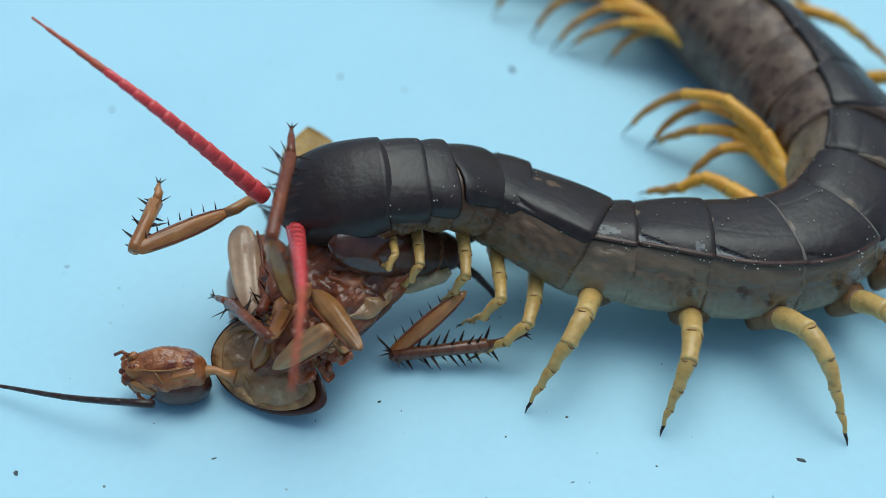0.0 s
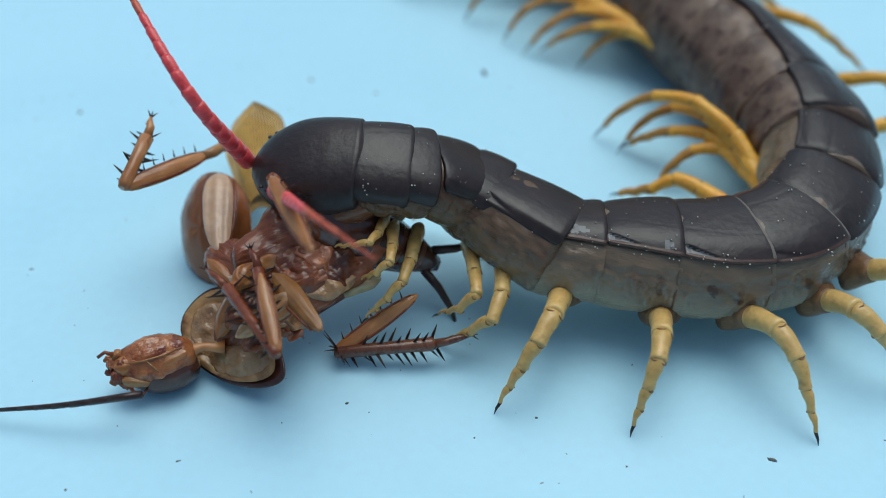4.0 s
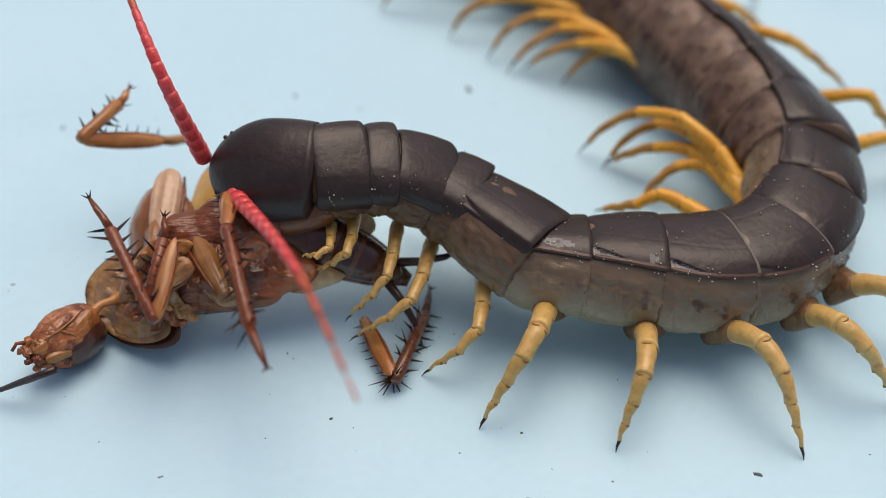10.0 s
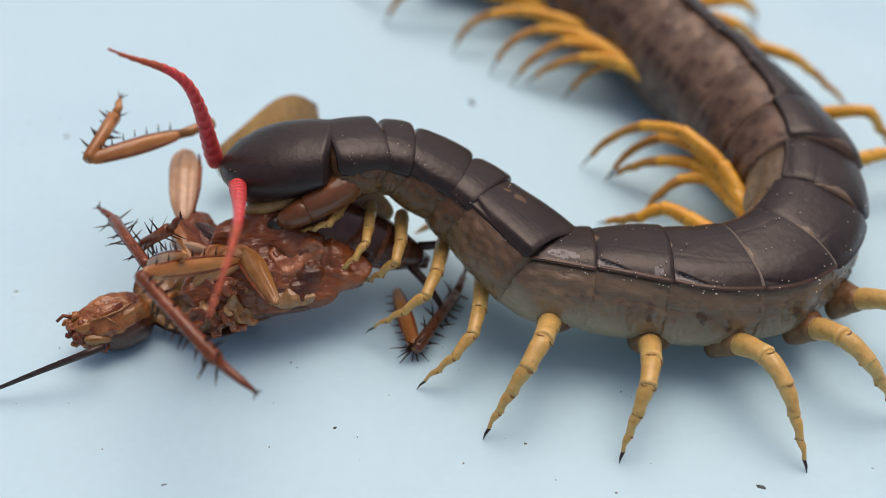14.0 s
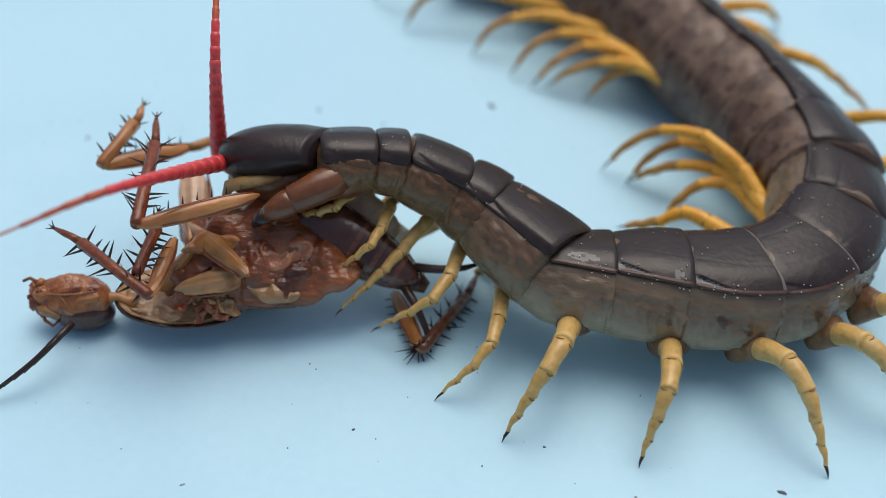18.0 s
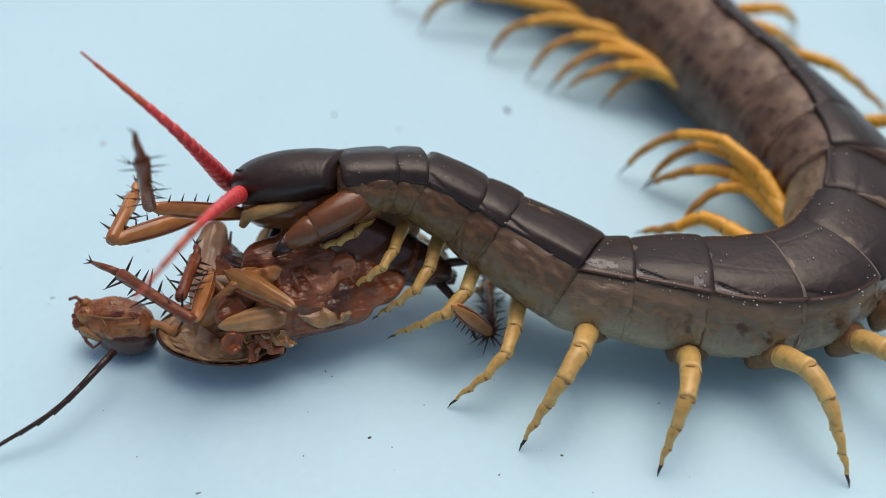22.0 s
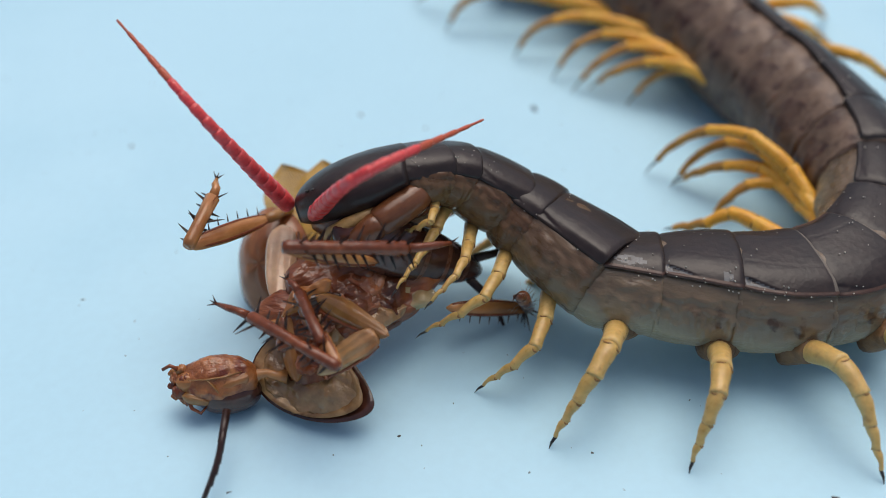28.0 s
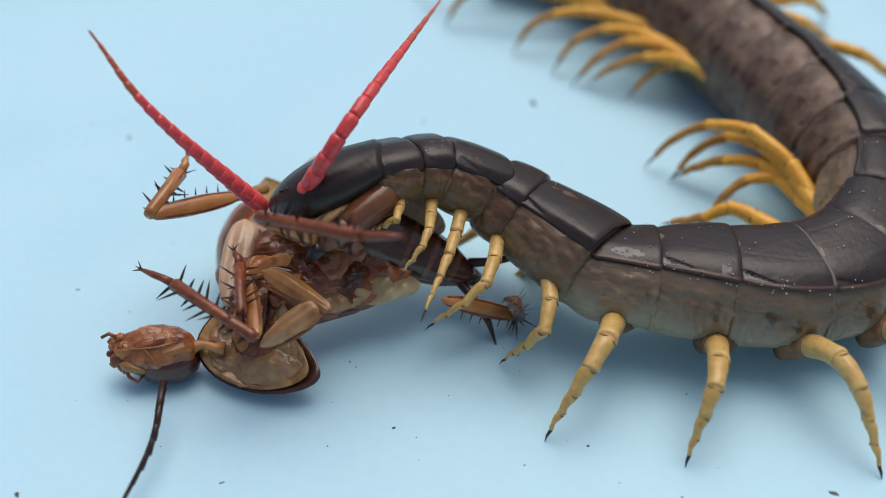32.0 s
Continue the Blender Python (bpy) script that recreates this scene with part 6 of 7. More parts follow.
    plates = [
        (0, (-1.12, -1.46, 0.95), (-0.75, -2.04, 0.95), (-1.88, -0.6, 0.9), (-1.75, -1.17, 0.75), (-1.39, 0.97, 0.8)),
        (1, (-1.29, -1.12, 0.95), (-0.84, -1.86, 0.95), (-1.78, -0.25, 0.9), (-1.73, -1, 0.75), (-1.83, 1.13, 0.8)),
        (2, (-1.08, -1.05, 0.95), (-0.84, -1.73, 0.95), (-1.83, 0.08, 0.9), (-1.69, -0.78, 0.75), (-1.68, 2.19, 0.8)),
        (3, (-1.28, -1.15, 0.95), (-0.92, -1.66, 0.95), (-1.91, 0.21, 0.9), (-1.82, -0.8, 0.75), (-1.61, 1.77, 0.8)),
        (6, (-0.96, -1.35, 0.95), (-0.69, -1.81, 0.95), (-1.74, -0.18, 0.9), (-1.52, -1.08, 0.75), (-1.83, 1.15, 0.8)),
    ] + [
        (7, (-1.1, -1.33, 0.95), (-0.75, -1.86, 0.95), (-1.8, -0.24, 0.9), (-1.61, -1.13, 0.75), (-1.6, 1.03, 0.8)),
        (8, (-1.35, -0.46, 0.95), (-0.93, -1.2, 0.95), (-2, 0.33, 0.9), (-1.9, -0.55, 0.75), (-1.9, 1.5, 0.8)),
        (9, (-1.55, -0.17, 0.95), (-1.39, -1.22, 0.95), (-2.17, 0.83, 0.9), (-2.16, 0.23, 0.75), (-1.28, 1.59, 0.8)),
        (10, (-1.82, -0.61, 0.95), (-1.42, -1.46, 0.95), (-2.21, 0.43, 0.9), (-2.2, -0.15, 0.75), (-1.55, 0.76, 0.8)),
        (11, (-1.72, -0.27, 0.95), (-1.31, -1.16, 0.95), (-2.23, 0.9, 0.9), (-2.2, 0.37, 0.75), (-1.46, 0.69, 0.8)),
    ] + [
        (12, (-1.59, -0.66, 0.95), (-1.27, -1.23, 0.95), (-2.23, 0.91, 0.9), (-2.16, 0.29, 0.75), (-1.41, 0.61, 0.8)),
        (13, (-1.56, -0.63, 0.95), (-1.15, -1.28, 0.95), (-2.17, 0.71, 0.9), (-2.08, 0.16, 0.75), (-1.23, 1.46, 0.8)),
        (14, (-1.43, -0.64, 0.95), (-1.13, -1.26, 0.95), (-2.19, 0.88, 0.9), (-2.07, -0.11, 0.75), (-0.93, 1.84, 0.8)),
        (17, (-1.6, -0.78, 0.95), (-1.08, -1.27, 0.95), (-2.12, 0.11, 0.9), (-1.93, -0.53, 0.75), (-1.24, 0.43, 0.8)),
        (18, (-2.08, -0.41, 0.95), (-1.49, -1.04, 0.95), (-2.27, 0.58, 0.9), (-2.19, 0.15, 0.75), (-1.48, 0.46, 0.8)),
    ] + [
        (19, (-2.2, 0.04, 0.95), (-1.64, -0.64, 0.95), (-2.33, 0.8, 0.9), (-2.35, 0.45, 0.75), (-1.46, 0.5, 0.8)),
        (20, (-2, -0.53, 0.95), (-1.43, -1.01, 0.95), (-2.2, 0.62, 0.9), (-2.13, -0.15, 0.75), (-1.49, 0.4, 0.8)),
        (21, (-2.1, -0.51, 0.95), (-1.47, -1.06, 0.95), (-2.22, 0.37, 0.9), (-2.23, -0.04, 0.75), (-1.48, 0.34, 0.8)),
        (22, (-1.88, -0.85, 0.95), (-1.2, -1.33, 0.95), (-2.07, -0.1, 0.9), (-2.11, -0.48, 0.75), (-1.38, 0.12, 0.8)),
        (23, (-2.02, -0.64, 0.95), (-1.42, -1.07, 0.95), (-2.13, 0.4, 0.9), (-2.16, -0.26, 0.75), (-1.45, 0.36, 0.8)),
    ] + [
        (24, (-1.46, -0.9, 0.95), (-1.15, -1.25, 0.95), (-1.93, 0.01, 0.9), (-2, -0.39, 0.75), (-1.42, 0.14, 0.8)),
        (25, (-1.65, -0.77, 0.95), (-1.06, -1.26, 0.95), (-1.91, -0, 0.9), (-1.94, -0.48, 0.75), (-1.46, 0.21, 0.8)),
        (28, (-1.29, -1.17, 0.95), (-0.75, -1.58, 0.95), (-1.71, -0.17, 0.9), (-1.63, -1.22, 0.75), (-1.45, 0.97, 0.8)),
        (29, (-1.19, -1.13, 0.95), (-0.63, -1.53, 0.95), (-1.7, -0.44, 0.9), (-1.55, -1.31, 0.75), (-1.35, 1.02, 0.8)),
        (30, (-1.55, -0.98, 0.95), (-0.97, -1.5, 0.95), (-1.88, 0.01, 0.9), (-1.85, -0.92, 0.75), (-1.23, 1.03, 0.8)),
    ] + [
        (31, (-1.73, -0.89, 0.95), (-1.11, -1.45, 0.95), (-1.91, -0.01, 0.9), (-1.97, -0.79, 0.75), (-1.62, 0.68, 0.8)),
        (32, (-1.74, -0.98, 0.95), (-1.13, -1.46, 0.95), (-2.01, -0.23, 0.9), (-2.04, -0.84, 0.75), (-1.26, 1.02, 0.8)),
    ]
    disc = [
        (0, (-1.68, -0.87, 0.5)),
        (1, (-1.79, -0.53, 0.5)),
        (2, (-1.88, -0.13, 0.5)),
        (3, (-1.92, -0.08, 0.5)),
        (6, (-1.93, 0.25, 0.5)),
        (7, (-1.97, 0.25, 0.5)),
        (8, (-2.06, 0.38, 0.5)),
        (9, (-1.74, 0.34, 0.5)),
        (10, (-2.27, 0.05, 0.5)),
        (11, (-1.6, -0.09, 0.5)),
        (12, (-1.5, -0.17, 0.5)),
        (13, (-1.47, -0.13, 0.5)),
        (14, (-1.39, -0.15, 0.5)),
        (17, (-1.33, -0.28, 0.5)),
        (18, (-1.57, 0.25, 0.5)),
        (19, (-1.67, 0.46, 0.5)),
        (20, (-1.51, 0.11, 0.5)),
        (21, (-1.57, 0.13, 0.5)),
        (22, (-1.4, -0.15, 0.5)),
        (23, (-1.6, 0.24, 0.5)),
        (24, (-1.28, -0.14, 0.5)),
        (25, (-1.26, -0.06, 0.5)),
        (28, (-1.85, -0.04, 0.5)),
    ] + [
        (29, (-1.79, -0.23, 0.5)),
        (30, (-1.83, -0.1, 0.5)),
        (31, (-1.98, -0.04, 0.5)),
        (32, (-2.02, -0.09, 0.5)),
    ]
    second = [
        (0, (-1.33, 0.85, 0.65)), (1, (-1.77, 1.01, 0.65)), (2, (-1.62, 2.07, 0.65)), (3, (-1.55, 1.65, 0.65)), (6, (-2.27, 1.12, 0.75)),
        (7, (-2.08, 0.95, 0.75)), (8, (-1.84, 1.38, 0.65)), (9, (-1.22, 1.47, 0.65)), (10, (-1.49, 0.64, 0.65)), (11, (-1.4, 0.57, 0.65)),
        (12, (-1.35, 0.49, 0.65)), (13, (-1.17, 1.34, 0.65)), (14, (-0.87, 1.72, 0.65)), (17, (-1.18, 0.31, 0.65)), (18, (-1.42, 0.34, 0.65)),
        (19, (-1.4, 0.38, 0.65)), (20, (-1.43, 0.28, 0.65)), (21, (-1.42, 0.22, 0.65)), (22, (-1.32, 0, 0.65)), (23, (-1.39, 0.24, 0.65)),
        (24, (-1.36, 0.02, 0.65)), (25, (-1.4, 0.09, 0.65)), (28, (-1.87, 0.96, 0.75)), (29, (-1.92, 0.87, 0.75)), (30, (-1.79, 0.81, 0.75)),
        (31, (-1.79, 0.62, 0.75)), (32, (-1.95, 0.6, 0.75)),
    ]
    scrap = [
        (0, (-0.2, -0.96, 0.6)),
        (1, (-0.32, -1.13, 0.6)),
        (2, (-0.43, -1.06, 0.6)),
        (3, (-0.56, -1.02, 0.6)),
        (6, (-0.55, -1.07, 0.6)),
        (7, (-0.49, -1.06, 0.6)),
        (8, (-0.57, -0.78, 0.6)),
        (9, (-0.49, -0.69, 0.6)),
        (10, (-0.74, -0.76, 0.6)),
        (11, (-0.43, -0.13, 0.5)),
        (12, (-0.39, -0.08, 0.5)),
        (13, (-0.36, -0.04, 0.5)),
        (14, (-0.39, 0.03, 0.5)),
        (17, (-0, -0.04, 0.5)),
        (18, (-0.31, 0.19, 0.5)),
        (19, (-0.39, 0.31, 0.5)),
        (20, (-0.26, 0.14, 0.5)),
        (21, (-0.29, 0.12, 0.5)),
        (22, (-0.13, -0.01, 0.5)),
        (23, (-0.34, 0.26, 0.5)),
        (24, (-0.14, 0.17, 0.5)),
        (25, (-0.14, 0.2, 0.5)),
        (28, (-0.53, -0.84, 0.6)),
    ] + [
        (29, (-0.4, -0.86, 0.6)),
        (30, (-0.63, -0.86, 0.6)),
        (31, (-0.71, -0.8, 0.6)),
        (32, (-0.65, -0.81, 0.6)),
    ]
    leg_up = [
        (0, (-1.93, -0.59, 1.09), (-2.69, -1.23, 1.2), (-2.54, -0.45, 1.29)),
        (1, (-1.78, 0.02, 0.95), (-2.59, -0.5, 1.2), (-2.29, 0.23, 1.34)),
        (2, (-1.86, 0.26, 1.03), (-2.63, -0.36, 1.2), (-2.36, 0.36, 1.44)),
        (3, (-2.01, 0.43, 1), (-2.74, -0.22, 1.2), (-2.47, 0.5, 1.42)),
        (6, (-1.77, -0.1, 1.01), (-2.25, -0.95, 1.2), (-2.21, -0.2, 1.46)),
        (7, (-1.87, 0.07, 0.88), (-2.35, -0.75, 1.2), (-2.22, 0.02, 1.4)),
        (8, (-2.06, 0.51, 1.04), (-2.79, -0.15, 1.2), (-2.54, 0.56, 1.48)),
        (9, (-2.16, 0.97, 1.11), (-3.05, 0.52, 1.2), (-2.66, 1.16, 1.49)),
        (10, (-2.33, 1.05, 0.77), (-3.04, 0.5, 1.2), (-2.63, 1.18, 1.3)),
    ] + [
        (11, (-2.26, 0.95, 1.11), (-3.11, 0.42, 1.2), (-2.76, 1.1, 1.44)),
        (12, (-2.25, 1.02, 1.02), (-3.06, 0.46, 1.2), (-2.72, 1.15, 1.42)),
        (13, (-2.06, 0.47, 1.22), (-2.95, 0.02, 1.2), (-2.73, 0.76, 1.41)),
        (14, (-2.13, 0.82, 1.16), (-2.98, 0.3, 1.2), (-2.73, 1.03, 1.4)),
        (17, (-2.13, 0.01, 1.08), (-2.79, -0.73, 1.2), (-2.66, 0.05, 1.31)),
        (18, (-2.27, 0.82, 1), (-3.04, 0.22, 1.2), (-2.69, 0.91, 1.41)),
        (19, (-2.33, 1.17, 0.91), (-3.06, 0.55, 1.2), (-2.7, 1.26, 1.33)),
        (20, (-2.21, 0.35, 1), (-3, -0.23, 1.2), (-2.73, 0.52, 1.32)),
        (21, (-2.22, 0.34, 1.06), (-3.01, -0.25, 1.2), (-2.82, 0.52, 1.25)),
    ] + [
        (22, (-2.13, -0.1, 1.01), (-2.87, -0.76, 1.2), (-2.75, 0.03, 1.26)),
        (23, (-2.2, 0.27, 0.86), (-2.81, -0.44, 1.2), (-2.55, 0.31, 1.29)),
        (24, (-1.96, 0.24, 0.95), (-2.68, -0.4, 1.2), (-2.36, 0.32, 1.32)),
        (25, (-1.94, 0.07, 0.98), (-2.68, -0.57, 1.2), (-2.4, 0.17, 1.3)),
        (28, (-1.83, -0.07, 0.92), (-2.44, -0.81, 1.2), (-2.24, -0.05, 1.36)),
        (29, (-1.85, -0.4, 0.96), (-2.37, -1.22, 1.2), (-2.32, -0.42, 1.29)),
        (30, (-1.9, 0.12, 0.91), (-2.61, -0.52, 1.2), (-2.31, 0.21, 1.33)),
        (31, (-1.94, 0.2, 0.86), (-2.71, -0.34, 1.2), (-2.33, 0.36, 1.28)),
        (32, (-2.08, 0.1, 0.93), (-2.8, -0.54, 1.2), (-2.53, 0.21, 1.3)),
    ]
    leg_cross = [
        (0, (-1.29, -1.6, 0.92), (-1.34, -1.9, 2), (-1.27, -0.45, 1.95)),
        (1, (-1.2, -1.21, 0.97), (-1.31, -1.62, 2), (-0.86, -0.28, 2.31)),
        (2, (-0.71, -0.99, 0.74), (-1.43, -0.91, 1.6), (-0.73, -2.17, 1.47)),
        (3, (-0.8, -1.87, 1.67), (-1.38, -0.91, 1.6), (-1.08, -0.38, 0.29)),
        (6, (-0.44, -1.99, 2.26), (-0.81, -0.9, 2.23), (0.22, -1.97, 2.49)),
        (7, (-0.57, -1.97, 1.96), (-1, -0.89, 2.13), (-0.14, -1.94, 2.73)),
        (8, (-1.51, -0.57, 1.19), (-1.27, -1.62, 1.5), (-0.73, -2.96, 1.48)),
        (9, (-1.56, -1.44, 1.17), (-2.1, -0.52, 1.5), (-2.47, -1.87, 1.15)),
        (10, (-1.54, -0.02, 1.13), (-1.43, -1.07, 1.5), (-1.04, -2.44, 1.27)),
    ] + [
        (11, (-1.11, -0.71, 0.9), (-2.03, -0.29, 1.5), (-1.83, -1.64, 1.98)),
        (12, (-1.27, -0.89, 1.1), (-2.31, -0.69, 1.5), (-2.03, -2.1, 1.74)),
        (13, (-1.28, -0.71, 0.85), (-2.19, -0.79, 1.5), (-1.89, -2.2, 1.68)),
        (14, (-1.43, -0.85, 1), (-2.13, -1.57, 1.5), (-1.16, -2.6, 1.21)),
        (17, (-1.78, -0.13, 0.72), (-2.2, -0.82, 1.5), (-2.12, -1.85, 2.51)),
        (18, (-1.44, -0.46, 1.44), (-2.43, -0.98, 1.5), (-2.45, 0.47, 1.62)),
        (19, (-2.27, 1.01, 0.67), (-2.82, 0.49, 1.5), (-2.77, -0.55, 2.51)),
        (20, (-1.89, 0.15, 0.89), (-2.5, -0.57, 1.5), (-2.46, -1.37, 2.71)),
        (21, (-2.28, 0.82, 0.69), (-2.72, 0.18, 1.5), (-2.46, -0.64, 2.67)),
    ] + [
        (22, (-1.69, -0.09, 0.97), (-2.51, -0.64, 1.5), (-2.27, -1.33, 2.76)),
        (23, (-1.62, -0.1, 0.69), (-2.25, -0.55, 1.5), (-2.02, -1.55, 2.53)),
        (24, (-1.09, -0.62, 0.73), (-1.89, -0.75, 1.5), (-1.73, -1.82, 2.46)),
        (25, (-0.95, -0.7, 0.9), (-1.89, -0.83, 1.5), (-1.57, -1.94, 2.38)),
        (28, (-0.76, -0.88, 1.09), (-1.48, -1.43, 1.75), (-0.11, -1.07, 1.42)),
        (29, (-0.58, -1, 1.1), (-1.11, -1.74, 1.75), (0.33, -1.6, 1.63)),
        (30, (-0.72, -0.78, 1), (-1.39, -1.27, 1.75), (-0.06, -1.82, 1.89)),
        (31, (-0.8, -1.97, 1.98), (-1.48, -1.11, 1.75), (0.01, -1.38, 1.45)),
        (32, (-1.05, -0.7, 0.97), (-1.68, -1.2, 1.75), (-0.46, -1.9, 2.1)),
    ]
    leg_low = [
        (0, (-1.33, -1.32, 0.76), (-1.43, -2.05, 1), (-2.1, -1.06, 0.51)),
        (1, (-1.43, -1.25, 0.94), (-1.46, -2.03, 1), (-2.23, -1.03, 1.31)),
        (2, (-1.25, -1.45, 1.14), (-1.17, -2.21, 1), (-1.84, -1.11, 0.86)),
        (3, (-1.37, -1.44, 1.2), (-1.22, -2.18, 1), (-2.03, -1.16, 1.1)),
        (6, (-0.89, -1.87, 1.35), (-0.64, -2.52, 1), (-0.99, -1.36, 0.54)),
        (7, (-1.05, -2.04, 1.61), (-0.81, -2.62, 1), (-1.26, -1.45, 0.65)),
        (8, (-1.42, -1.34, 1.09), (-1.25, -2.1, 1), (-1.92, -0.98, 1.09)),
        (9, (-1.91, -1.38, 1.57), (-2.17, -0.91, 1), (-2.87, 0.17, 0.84)),
        (10, (-1.89, -1, 1.31), (-2, -1.71, 1), (-2.61, -0.69, 1.52)),
    ] + [
        (11, (-1.92, -0.44, 0.96), (-2.03, -1.21, 1), (-2.7, -0.13, 1.27)),
        (12, (-1.91, -1, 1.2), (-1.87, -1.75, 1), (-2.77, -0.83, 1.17)),
        (13, (-1.74, -0.98, 1.2), (-1.71, -1.73, 1), (-2.57, -0.76, 1.13)),
        (14, (-1.78, -1.32, 1.5), (-2.24, -0.93, 1), (-2.89, 0.17, 0.78)),
        (17, (-1.84, -0.83, 0.96), (-1.85, -1.61, 1), (-2.88, -0.83, 1.03)),
        (18, (-2.23, -0.55, 1), (-2.32, -1.32, 1), (-3.31, -0.48, 1.09)),
        (19, (-2.37, 0.07, 0.92), (-2.59, -0.67, 1), (-3.43, 0.29, 1.22)),
        (20, (-2.2, -0.31, 0.82), (-2.36, -1.05, 1), (-3.33, -0.18, 1.02)),
        (21, (-2.19, -0.35, 0.84), (-2.37, -1.09, 1), (-3.33, -0.22, 1.05)),
    ] + [
        (22, (-2.02, -0.77, 0.87), (-2.04, -1.53, 1), (-3.07, -0.74, 1)),
        (23, (-2.16, -0.49, 0.84), (-2.4, -1.21, 1), (-3.33, -0.31, 0.96)),
        (24, (-1.94, -0.68, 0.91), (-1.97, -1.46, 1), (-2.96, -0.63, 1.12)),
        (25, (-1.83, -0.79, 0.9), (-1.79, -1.57, 1), (-2.84, -0.8, 1.11)),
        (28, (-1.41, -1.37, 1.04), (-1.02, -2.05, 1), (-2.11, -1.34, 1.09)),
        (29, (-1.25, -1.25, 0.9), (-0.9, -1.94, 1), (-1.97, -1.24, 0.81)),
        (30, (-1.67, -1.02, 0.99), (-1.5, -1.78, 1), (-2.52, -0.97, 0.96)),
        (31, (-1.84, -1.07, 1.08), (-1.7, -1.83, 1), (-2.72, -1.04, 1.14)),
        (32, (-1.85, -1.1, 0.99), (-1.67, -1.85, 1), (-2.73, -1.12, 1.14)),
    ]
    leg_hind = [
        (0, (0.31, -1.06, 0.63), (-0.49, -1.53, 0.15), (0.93, -1.49, 0.35)),
        (1, (0.25, -1.1, 0.64), (-0.55, -1.59, 0.15), (0.9, -1.56, 0.34)),
        (2, (0.18, -1.12, 0.58), (-0.59, -1.56, 0.15), (0.89, -1.48, 0.38)),
        (3, (0.16, -1.07, 0.58), (-0.71, -1.51, 0.15), (0.82, -1.49, 0.3)),
        (6, (0.16, -0.74, 0.41), (-0.35, -1.46, 0.15), (0.88, -1.28, 0.43)),
        (7, (0.02, -0.7, 0.24), (0.12, -1.61, 0.15), (0.78, -0.55, 0.12)),
        (8, (-0.06, -0.72, 0.16), (0.1, -1.62, 0.15), (0.65, -0.57, 0.08)),
        (9, (-0.13, -0.76, 0.33), (0.03, -1.64, 0.15), (0.6, -0.54, 0.25)),
        (10, (-0.33, -0.78, 0.09), (-0.01, -1.64, 0.15), (0.37, -0.45, 0.1)),
    ] + [
        (11, (-0.09, -0.89, 0.08), (0.01, -1.65, 0.15), (0.63, -0.56, 0.2)),
        (12, (-0.11, -0.81, 0.08), (-0.2, -1.57, 0.15), (0.67, -0.68, 0.18)),
        (13, (-0.08, -0.47, 0.08), (0.03, -1.31, 0.15), (0.67, -0.27, 0.08)),
        (14, (-0.05, -0.25, 0.08), (0.14, -1.14, 0.15), (0.62, -0.16, 0.08)),
        (17, (0.19, -1.26, 0.93), (0.51, -0.87, 0.15), (0.62, -0.22, 0.08)),
        (18, (-0.24, -0.3, 0.08), (0.01, -1.12, 0.15), (0.54, -0.16, 0.08)),
        (19, (-0.26, -0.42, 0.08), (0.02, -1.19, 0.15), (0.52, -0.09, 0.08)),
        (20, (-0.03, -1.15, 0.94), (0.35, -0.86, 0.15), (0.47, -0.17, 0.08)),
        (21, (-0.03, -1.27, 0.94), (0.31, -0.95, 0.15), (0.47, -0.15, 0.08)),
    ] + [
        (22, (0.13, -1.18, 0.89), (0.52, -0.8, 0.15), (0.52, -0.11, 0.08)),
        (23, (-0.11, -1.01, 0.91), (0.29, -0.67, 0.15), (0.5, -0.05, 0.08)),
        (24, (0.1, -1.07, 0.86), (0.54, -0.68, 0.15), (0.45, -0.1, 0.08)),
        (25, (0.17, -1.07, 0.85), (0.49, -0.57, 0.15), (0.53, -0.11, 0.08)),
        (28, (-0.17, -0.84, 0.49), (0.61, -0.49, 0.15), (0.47, -1.28, 1.1)),
        (29, (-0.04, -0.82, 0.56), (0.66, -0.39, 0.15), (0.66, -1.35, 0.95)),
        (30, (-0.07, -1.05, 0.65), (0.62, -0.69, 0.15), (0.52, -1.48, 1.11)),
        (31, (-0.19, -1.04, 0.72), (0.49, -0.78, 0.15), (0.47, -0.33, 0.08)),
        (32, (-0.18, -0.98, 0.63), (0.55, -0.7, 0.15), (0.42, -1.46, 1.13)),
    ]
    feelers = filled(feelers)
    neck = [row[:1] + tuple(Vector(p) for p in row[1:5]) + row[5:] for row in neck]
    head_rows, chain_rows, base = [], [[] for _ in FRONT], {}
    whole = sum(f[0] for f in FRONT)
    for t, tip, k1, k2, k3, roll in neck:
        m = seg_pose(tip, k1, rolled((k1 - tip).normalized(), roll))
        head_rows.append((t, m))
        base[t] = (m @ Vector((0.05 * U, 0.1 * U, 0.0))) / U - Vector((0.13, 0, 0)), (m @ Vector((0.06 * U, -0.16 * U, -0.05 * U))) / U + Vector((0.1, 0, 0))
        at = curve3((k1, k2, k3 + 0.3 * LIFT, ANCHOR + LIFT, SPINE_LINE(0.06) + LIFT))
        end = at.length - (SPINE_LINE(0.06) - ANCHOR).length - 0.02
        s = 0.0
        for i, (l, w, h) in enumerate(FRONT):
            a, b = at(s * end / at.length), at((s + l / whole) * end / at.length)
            s += l / whole
            chain_rows[i].append((t, seg_pose(a, b, rolled((b - a).normalized(), min(roll, 27) + (24 - min(roll, 27)) * ((i + 0.5) / 5) ** 1.2))))
    walk(head, head_rows)
    middle = [[(m @ Vector((l * 0.5 * U, 0, -0.1 * U))) / U for t, m in rows] for (l, w, h), rows in zip(FRONT, chain_rows)]
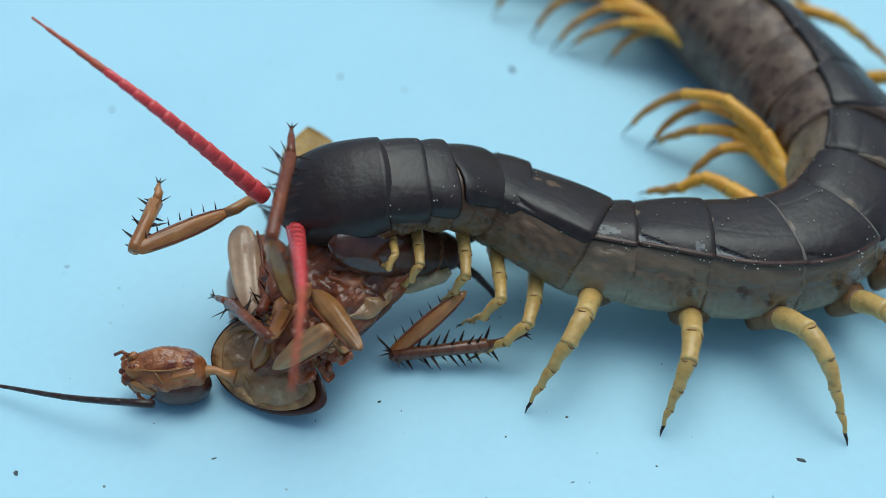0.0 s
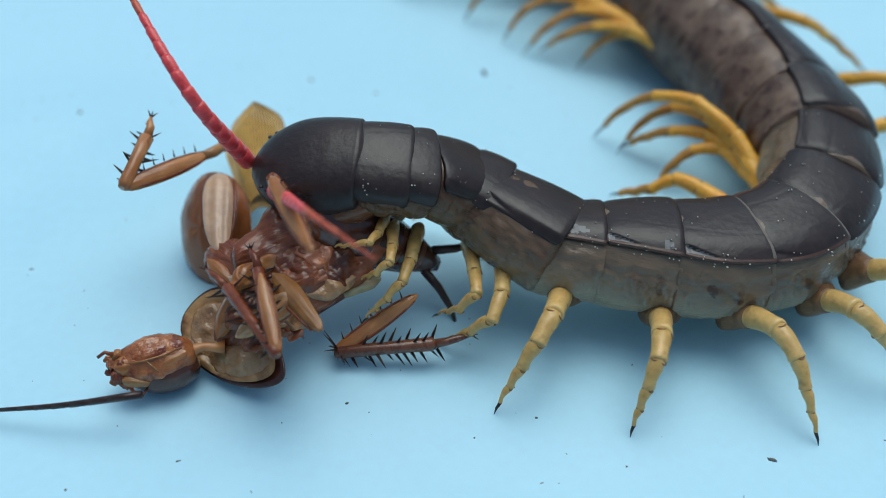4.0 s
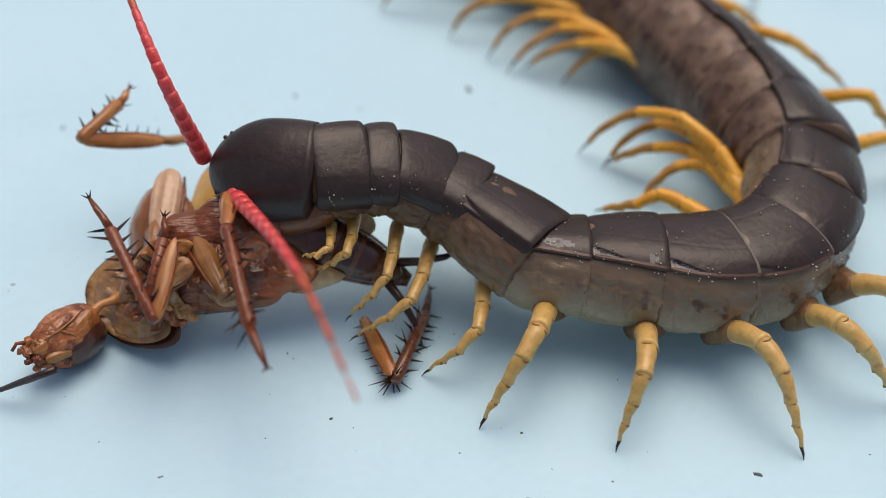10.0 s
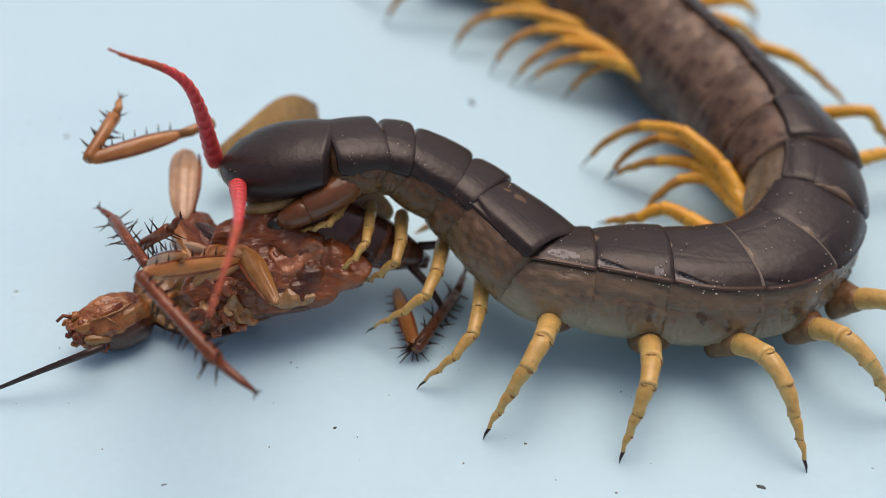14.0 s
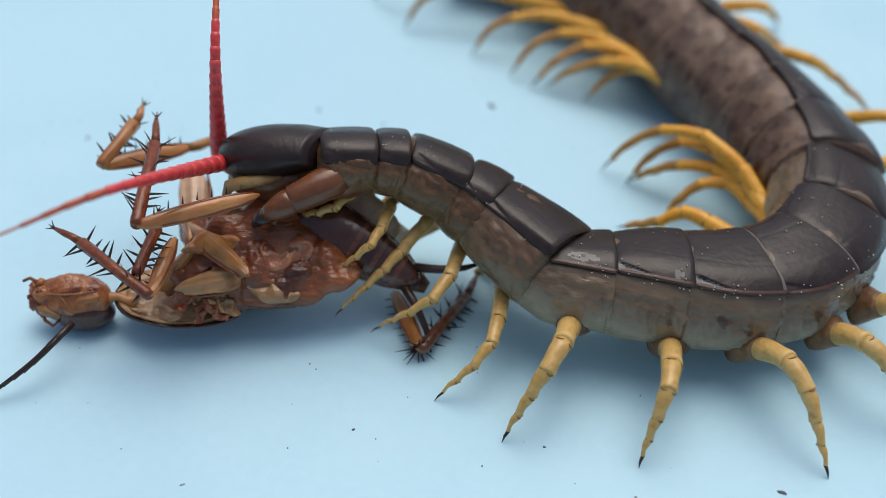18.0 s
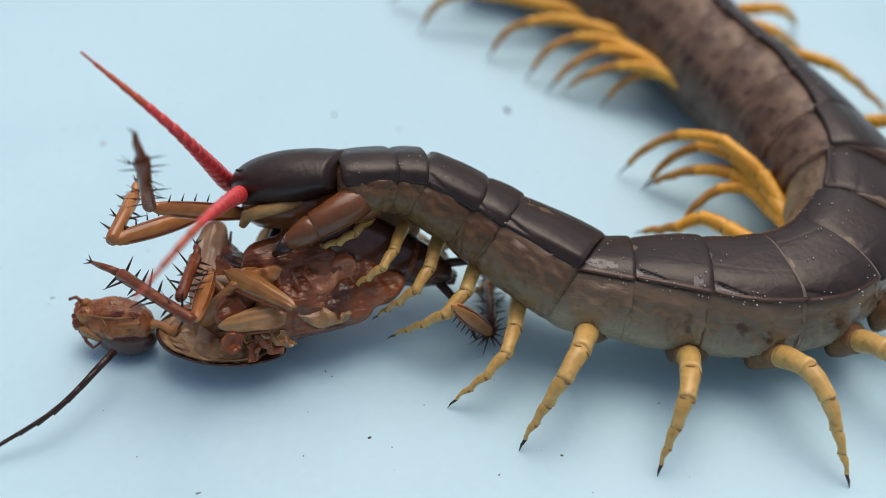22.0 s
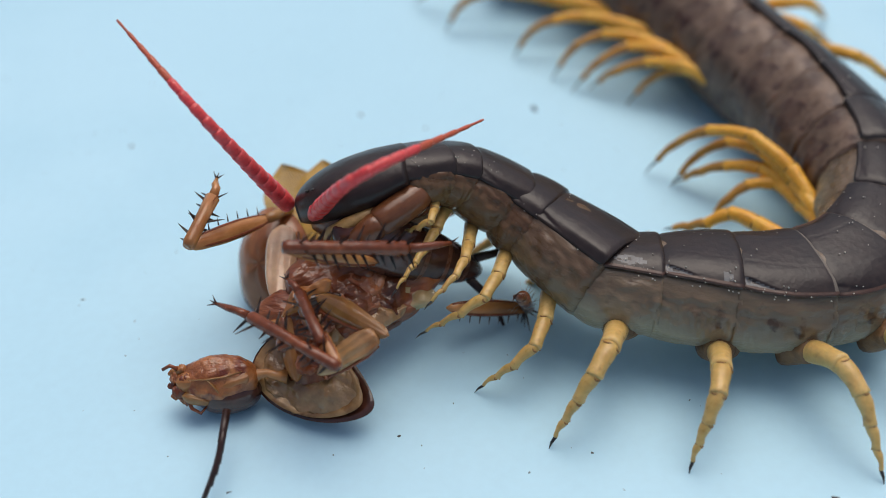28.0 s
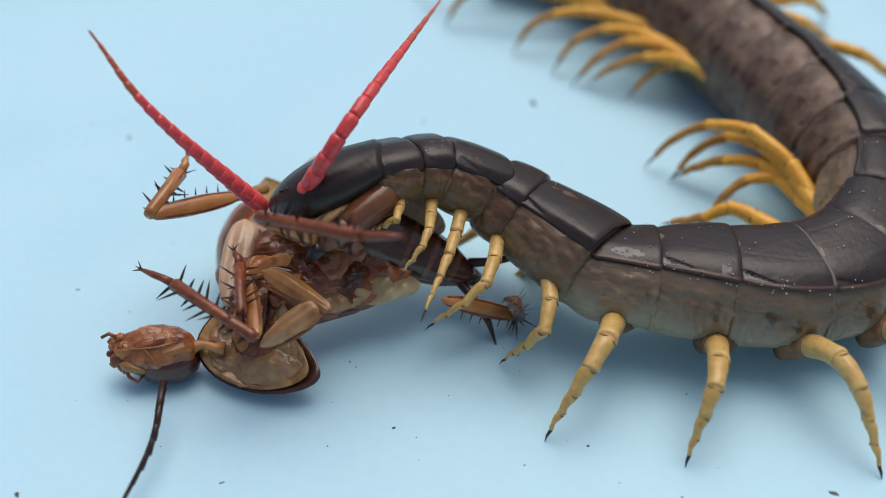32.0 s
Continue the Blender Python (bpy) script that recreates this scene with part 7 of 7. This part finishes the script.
    for ob, rows in zip(front_segments, chain_rows):
        walk(ob, rows)

    def base_at(t, side):
        ts = sorted(base)
        for a, b in zip(ts, ts[1:]):
            if a <= t <= b:
                return base[a][side].lerp(base[b][side], (t - a) / (b - a))
        return base[ts[-1]][side]
    key_chain(feeler_far, [(t, along((base_at(t, 0), am, at), 17)) for t, am, at, bm, bt in feelers])
    key_chain(feeler_near, [(t, along((base_at(t, 1), bm, bt), 17)) for t, am, at, bm, bt in feelers])
    for i, obs in enumerate(front_legs):
        rows = []
        for n, ((t, *roots), (_, *tips)) in enumerate(zip(leg_roots, leg_tips)):
            a, b = Vector(roots[i]), Vector(tips[i])
            # the root slides along the line of sight on to the trunk's side
            way = (a - Vector((0, -8.38, 8.0))).normalized()
            near = a + way * (middle[i][n] - a).dot(way)
            miss = (middle[i][n] - near).length
            a = near - way * math.sqrt(max(0.0, (FRONT[i][2] * 0.85) ** 2 - miss ** 2))
            lift = 0.1
            while lift < 0.9 and curve3((a, a.lerp(b, 0.42) + lift * BULGE, b)).length < REACH[i][0]:
                lift += 0.02
            knee = a.lerp(b, 0.42) + lift * BULGE
            rows.append((t, leg_poses(a, knee, b)))
        key_chain(obs, rows)

    walk(roach_head, [(t, seg_pose(m, n, TO_EYE)) for t, m, n, a, b, c in skull])
    key_chain(roach_antenna, [(t, along((a, b, c), 8)) for t, m, n, a, b, c in skull])
    rows = []
    for t, p, q, th, ae, roll in shield:
        up = math.cos(radians(roll)) * TO_EYE + math.sin(radians(roll)) * IMAGE_UP
        rows.append((t, seg_pose(p, q, up)))
    walk(pronotum, rows)
    walk(thorax, [(t, seg_pose(Vector(th), Vector(ae) * 0.6 + 0.4 * (Vector(th) * 2 - (Vector(p) + Vector(q)) / 2) + (0.35 if t < 4 else 0) * IMAGE_UP, TO_EYE)) for t, p, q, th, ae, roll in shield])
    walk(prothorax, [(t, seg_pose((Vector(p) + Vector(q)) / 2, th, TO_EYE)) for t, p, q, th, ae, roll in shield])
    rows = []
    for t, p, q, th, ae, roll in shield:
        fore = Vector(th) + Vector((0.58, 0.62, 0.3))
        rows.append((t, seg_pose(Vector(ae) + (fore - Vector(ae)).normalized() * 2.0, ae, TO_EYE)))
    walk(abdomen, rows)
    rows = []
    for t, p, q, th, ae, roll in shield:
        mid = (Vector(p) + Vector(q)) / 2
        side, rise = (0.57, 0.17) if roll > 30 else (0.42, 0.31)
        rows.append((t, seg_pose(mid + Vector((0.08, 0, 0)) + 0.08 * IMAGE_UP + 0.36 * TO_EYE, mid + Vector((side, 0, 0)) + rise * IMAGE_UP + 0.42 * TO_EYE, TO_EYE)))
    walk(fore_coxa, rows)
    walk(coxa_mid, [(t, seg_pose(a, b, TO_EYE)) for t, a, b, c, d, w in plates])
    walk(coxa_up, [(t, seg_pose(c, d, TO_EYE)) for t, a, b, c, d, w in plates])
    walk(forewing, [(t, seg_pose(Vector(d) + 0.4 * IMAGE_UP, Vector(d) - 0.6 * IMAGE_UP, TO_EYE - Vector((0.4, 0, 0)))) for t, d in disc])
    walk(mesothorax, [(row[0], seg_pose(row[4], s[3], TO_EYE)) for row, s in zip(plates, shield)])
    walk(torn_membrane, [(t, seg_pose(d, Vector(d) + Vector((1, -0.8 if 10 < t < 26 else 0.25, 0)), TO_EYE)) for t, d in scrap])
    lying = {9: (-1.93, 0.91, 0.4), 13: (-2.11, 0.93, 0.4), 14: (-2.24, 1, 0.4)}
    walk(hind_wing, [(row[0], seg_pose(row[5], lying.get(row[0], Vector(s[3]) - 0.4 * TO_EYE), TO_EYE)) for row, s in zip(plates, shield)])
    walk(second_wing, [(t, seg_pose(w, Vector(s[3]) - 0.5 * TO_EYE, TO_EYE)) for (t, w), s in zip(second, shield)])
    rows = []
    for t, h, k, p in leg_low:
        deep = -0.1 if t > 15 else -0.4
        rows.append((t, seg_pose(Vector(k) + Vector((-0.15, 0, 0)) + 0.19 * IMAGE_UP + deep * TO_EYE, Vector(h) + Vector((-0.11, 0, 0)) + 0.3 * IMAGE_UP + deep * TO_EYE, TO_EYE)))
    walk(folded_tibia, rows)
    for (femur, tibia), rows in zip(legs_of_roach, (leg_up, leg_cross, leg_low, leg_hind)):
        walk(femur, [(t, seg_pose(k, h, TO_EYE)) for t, h, k, p in rows])
        walk(tibia, [(t, seg_pose(k, p, TO_EYE)) for t, h, k, p in rows])


motions()
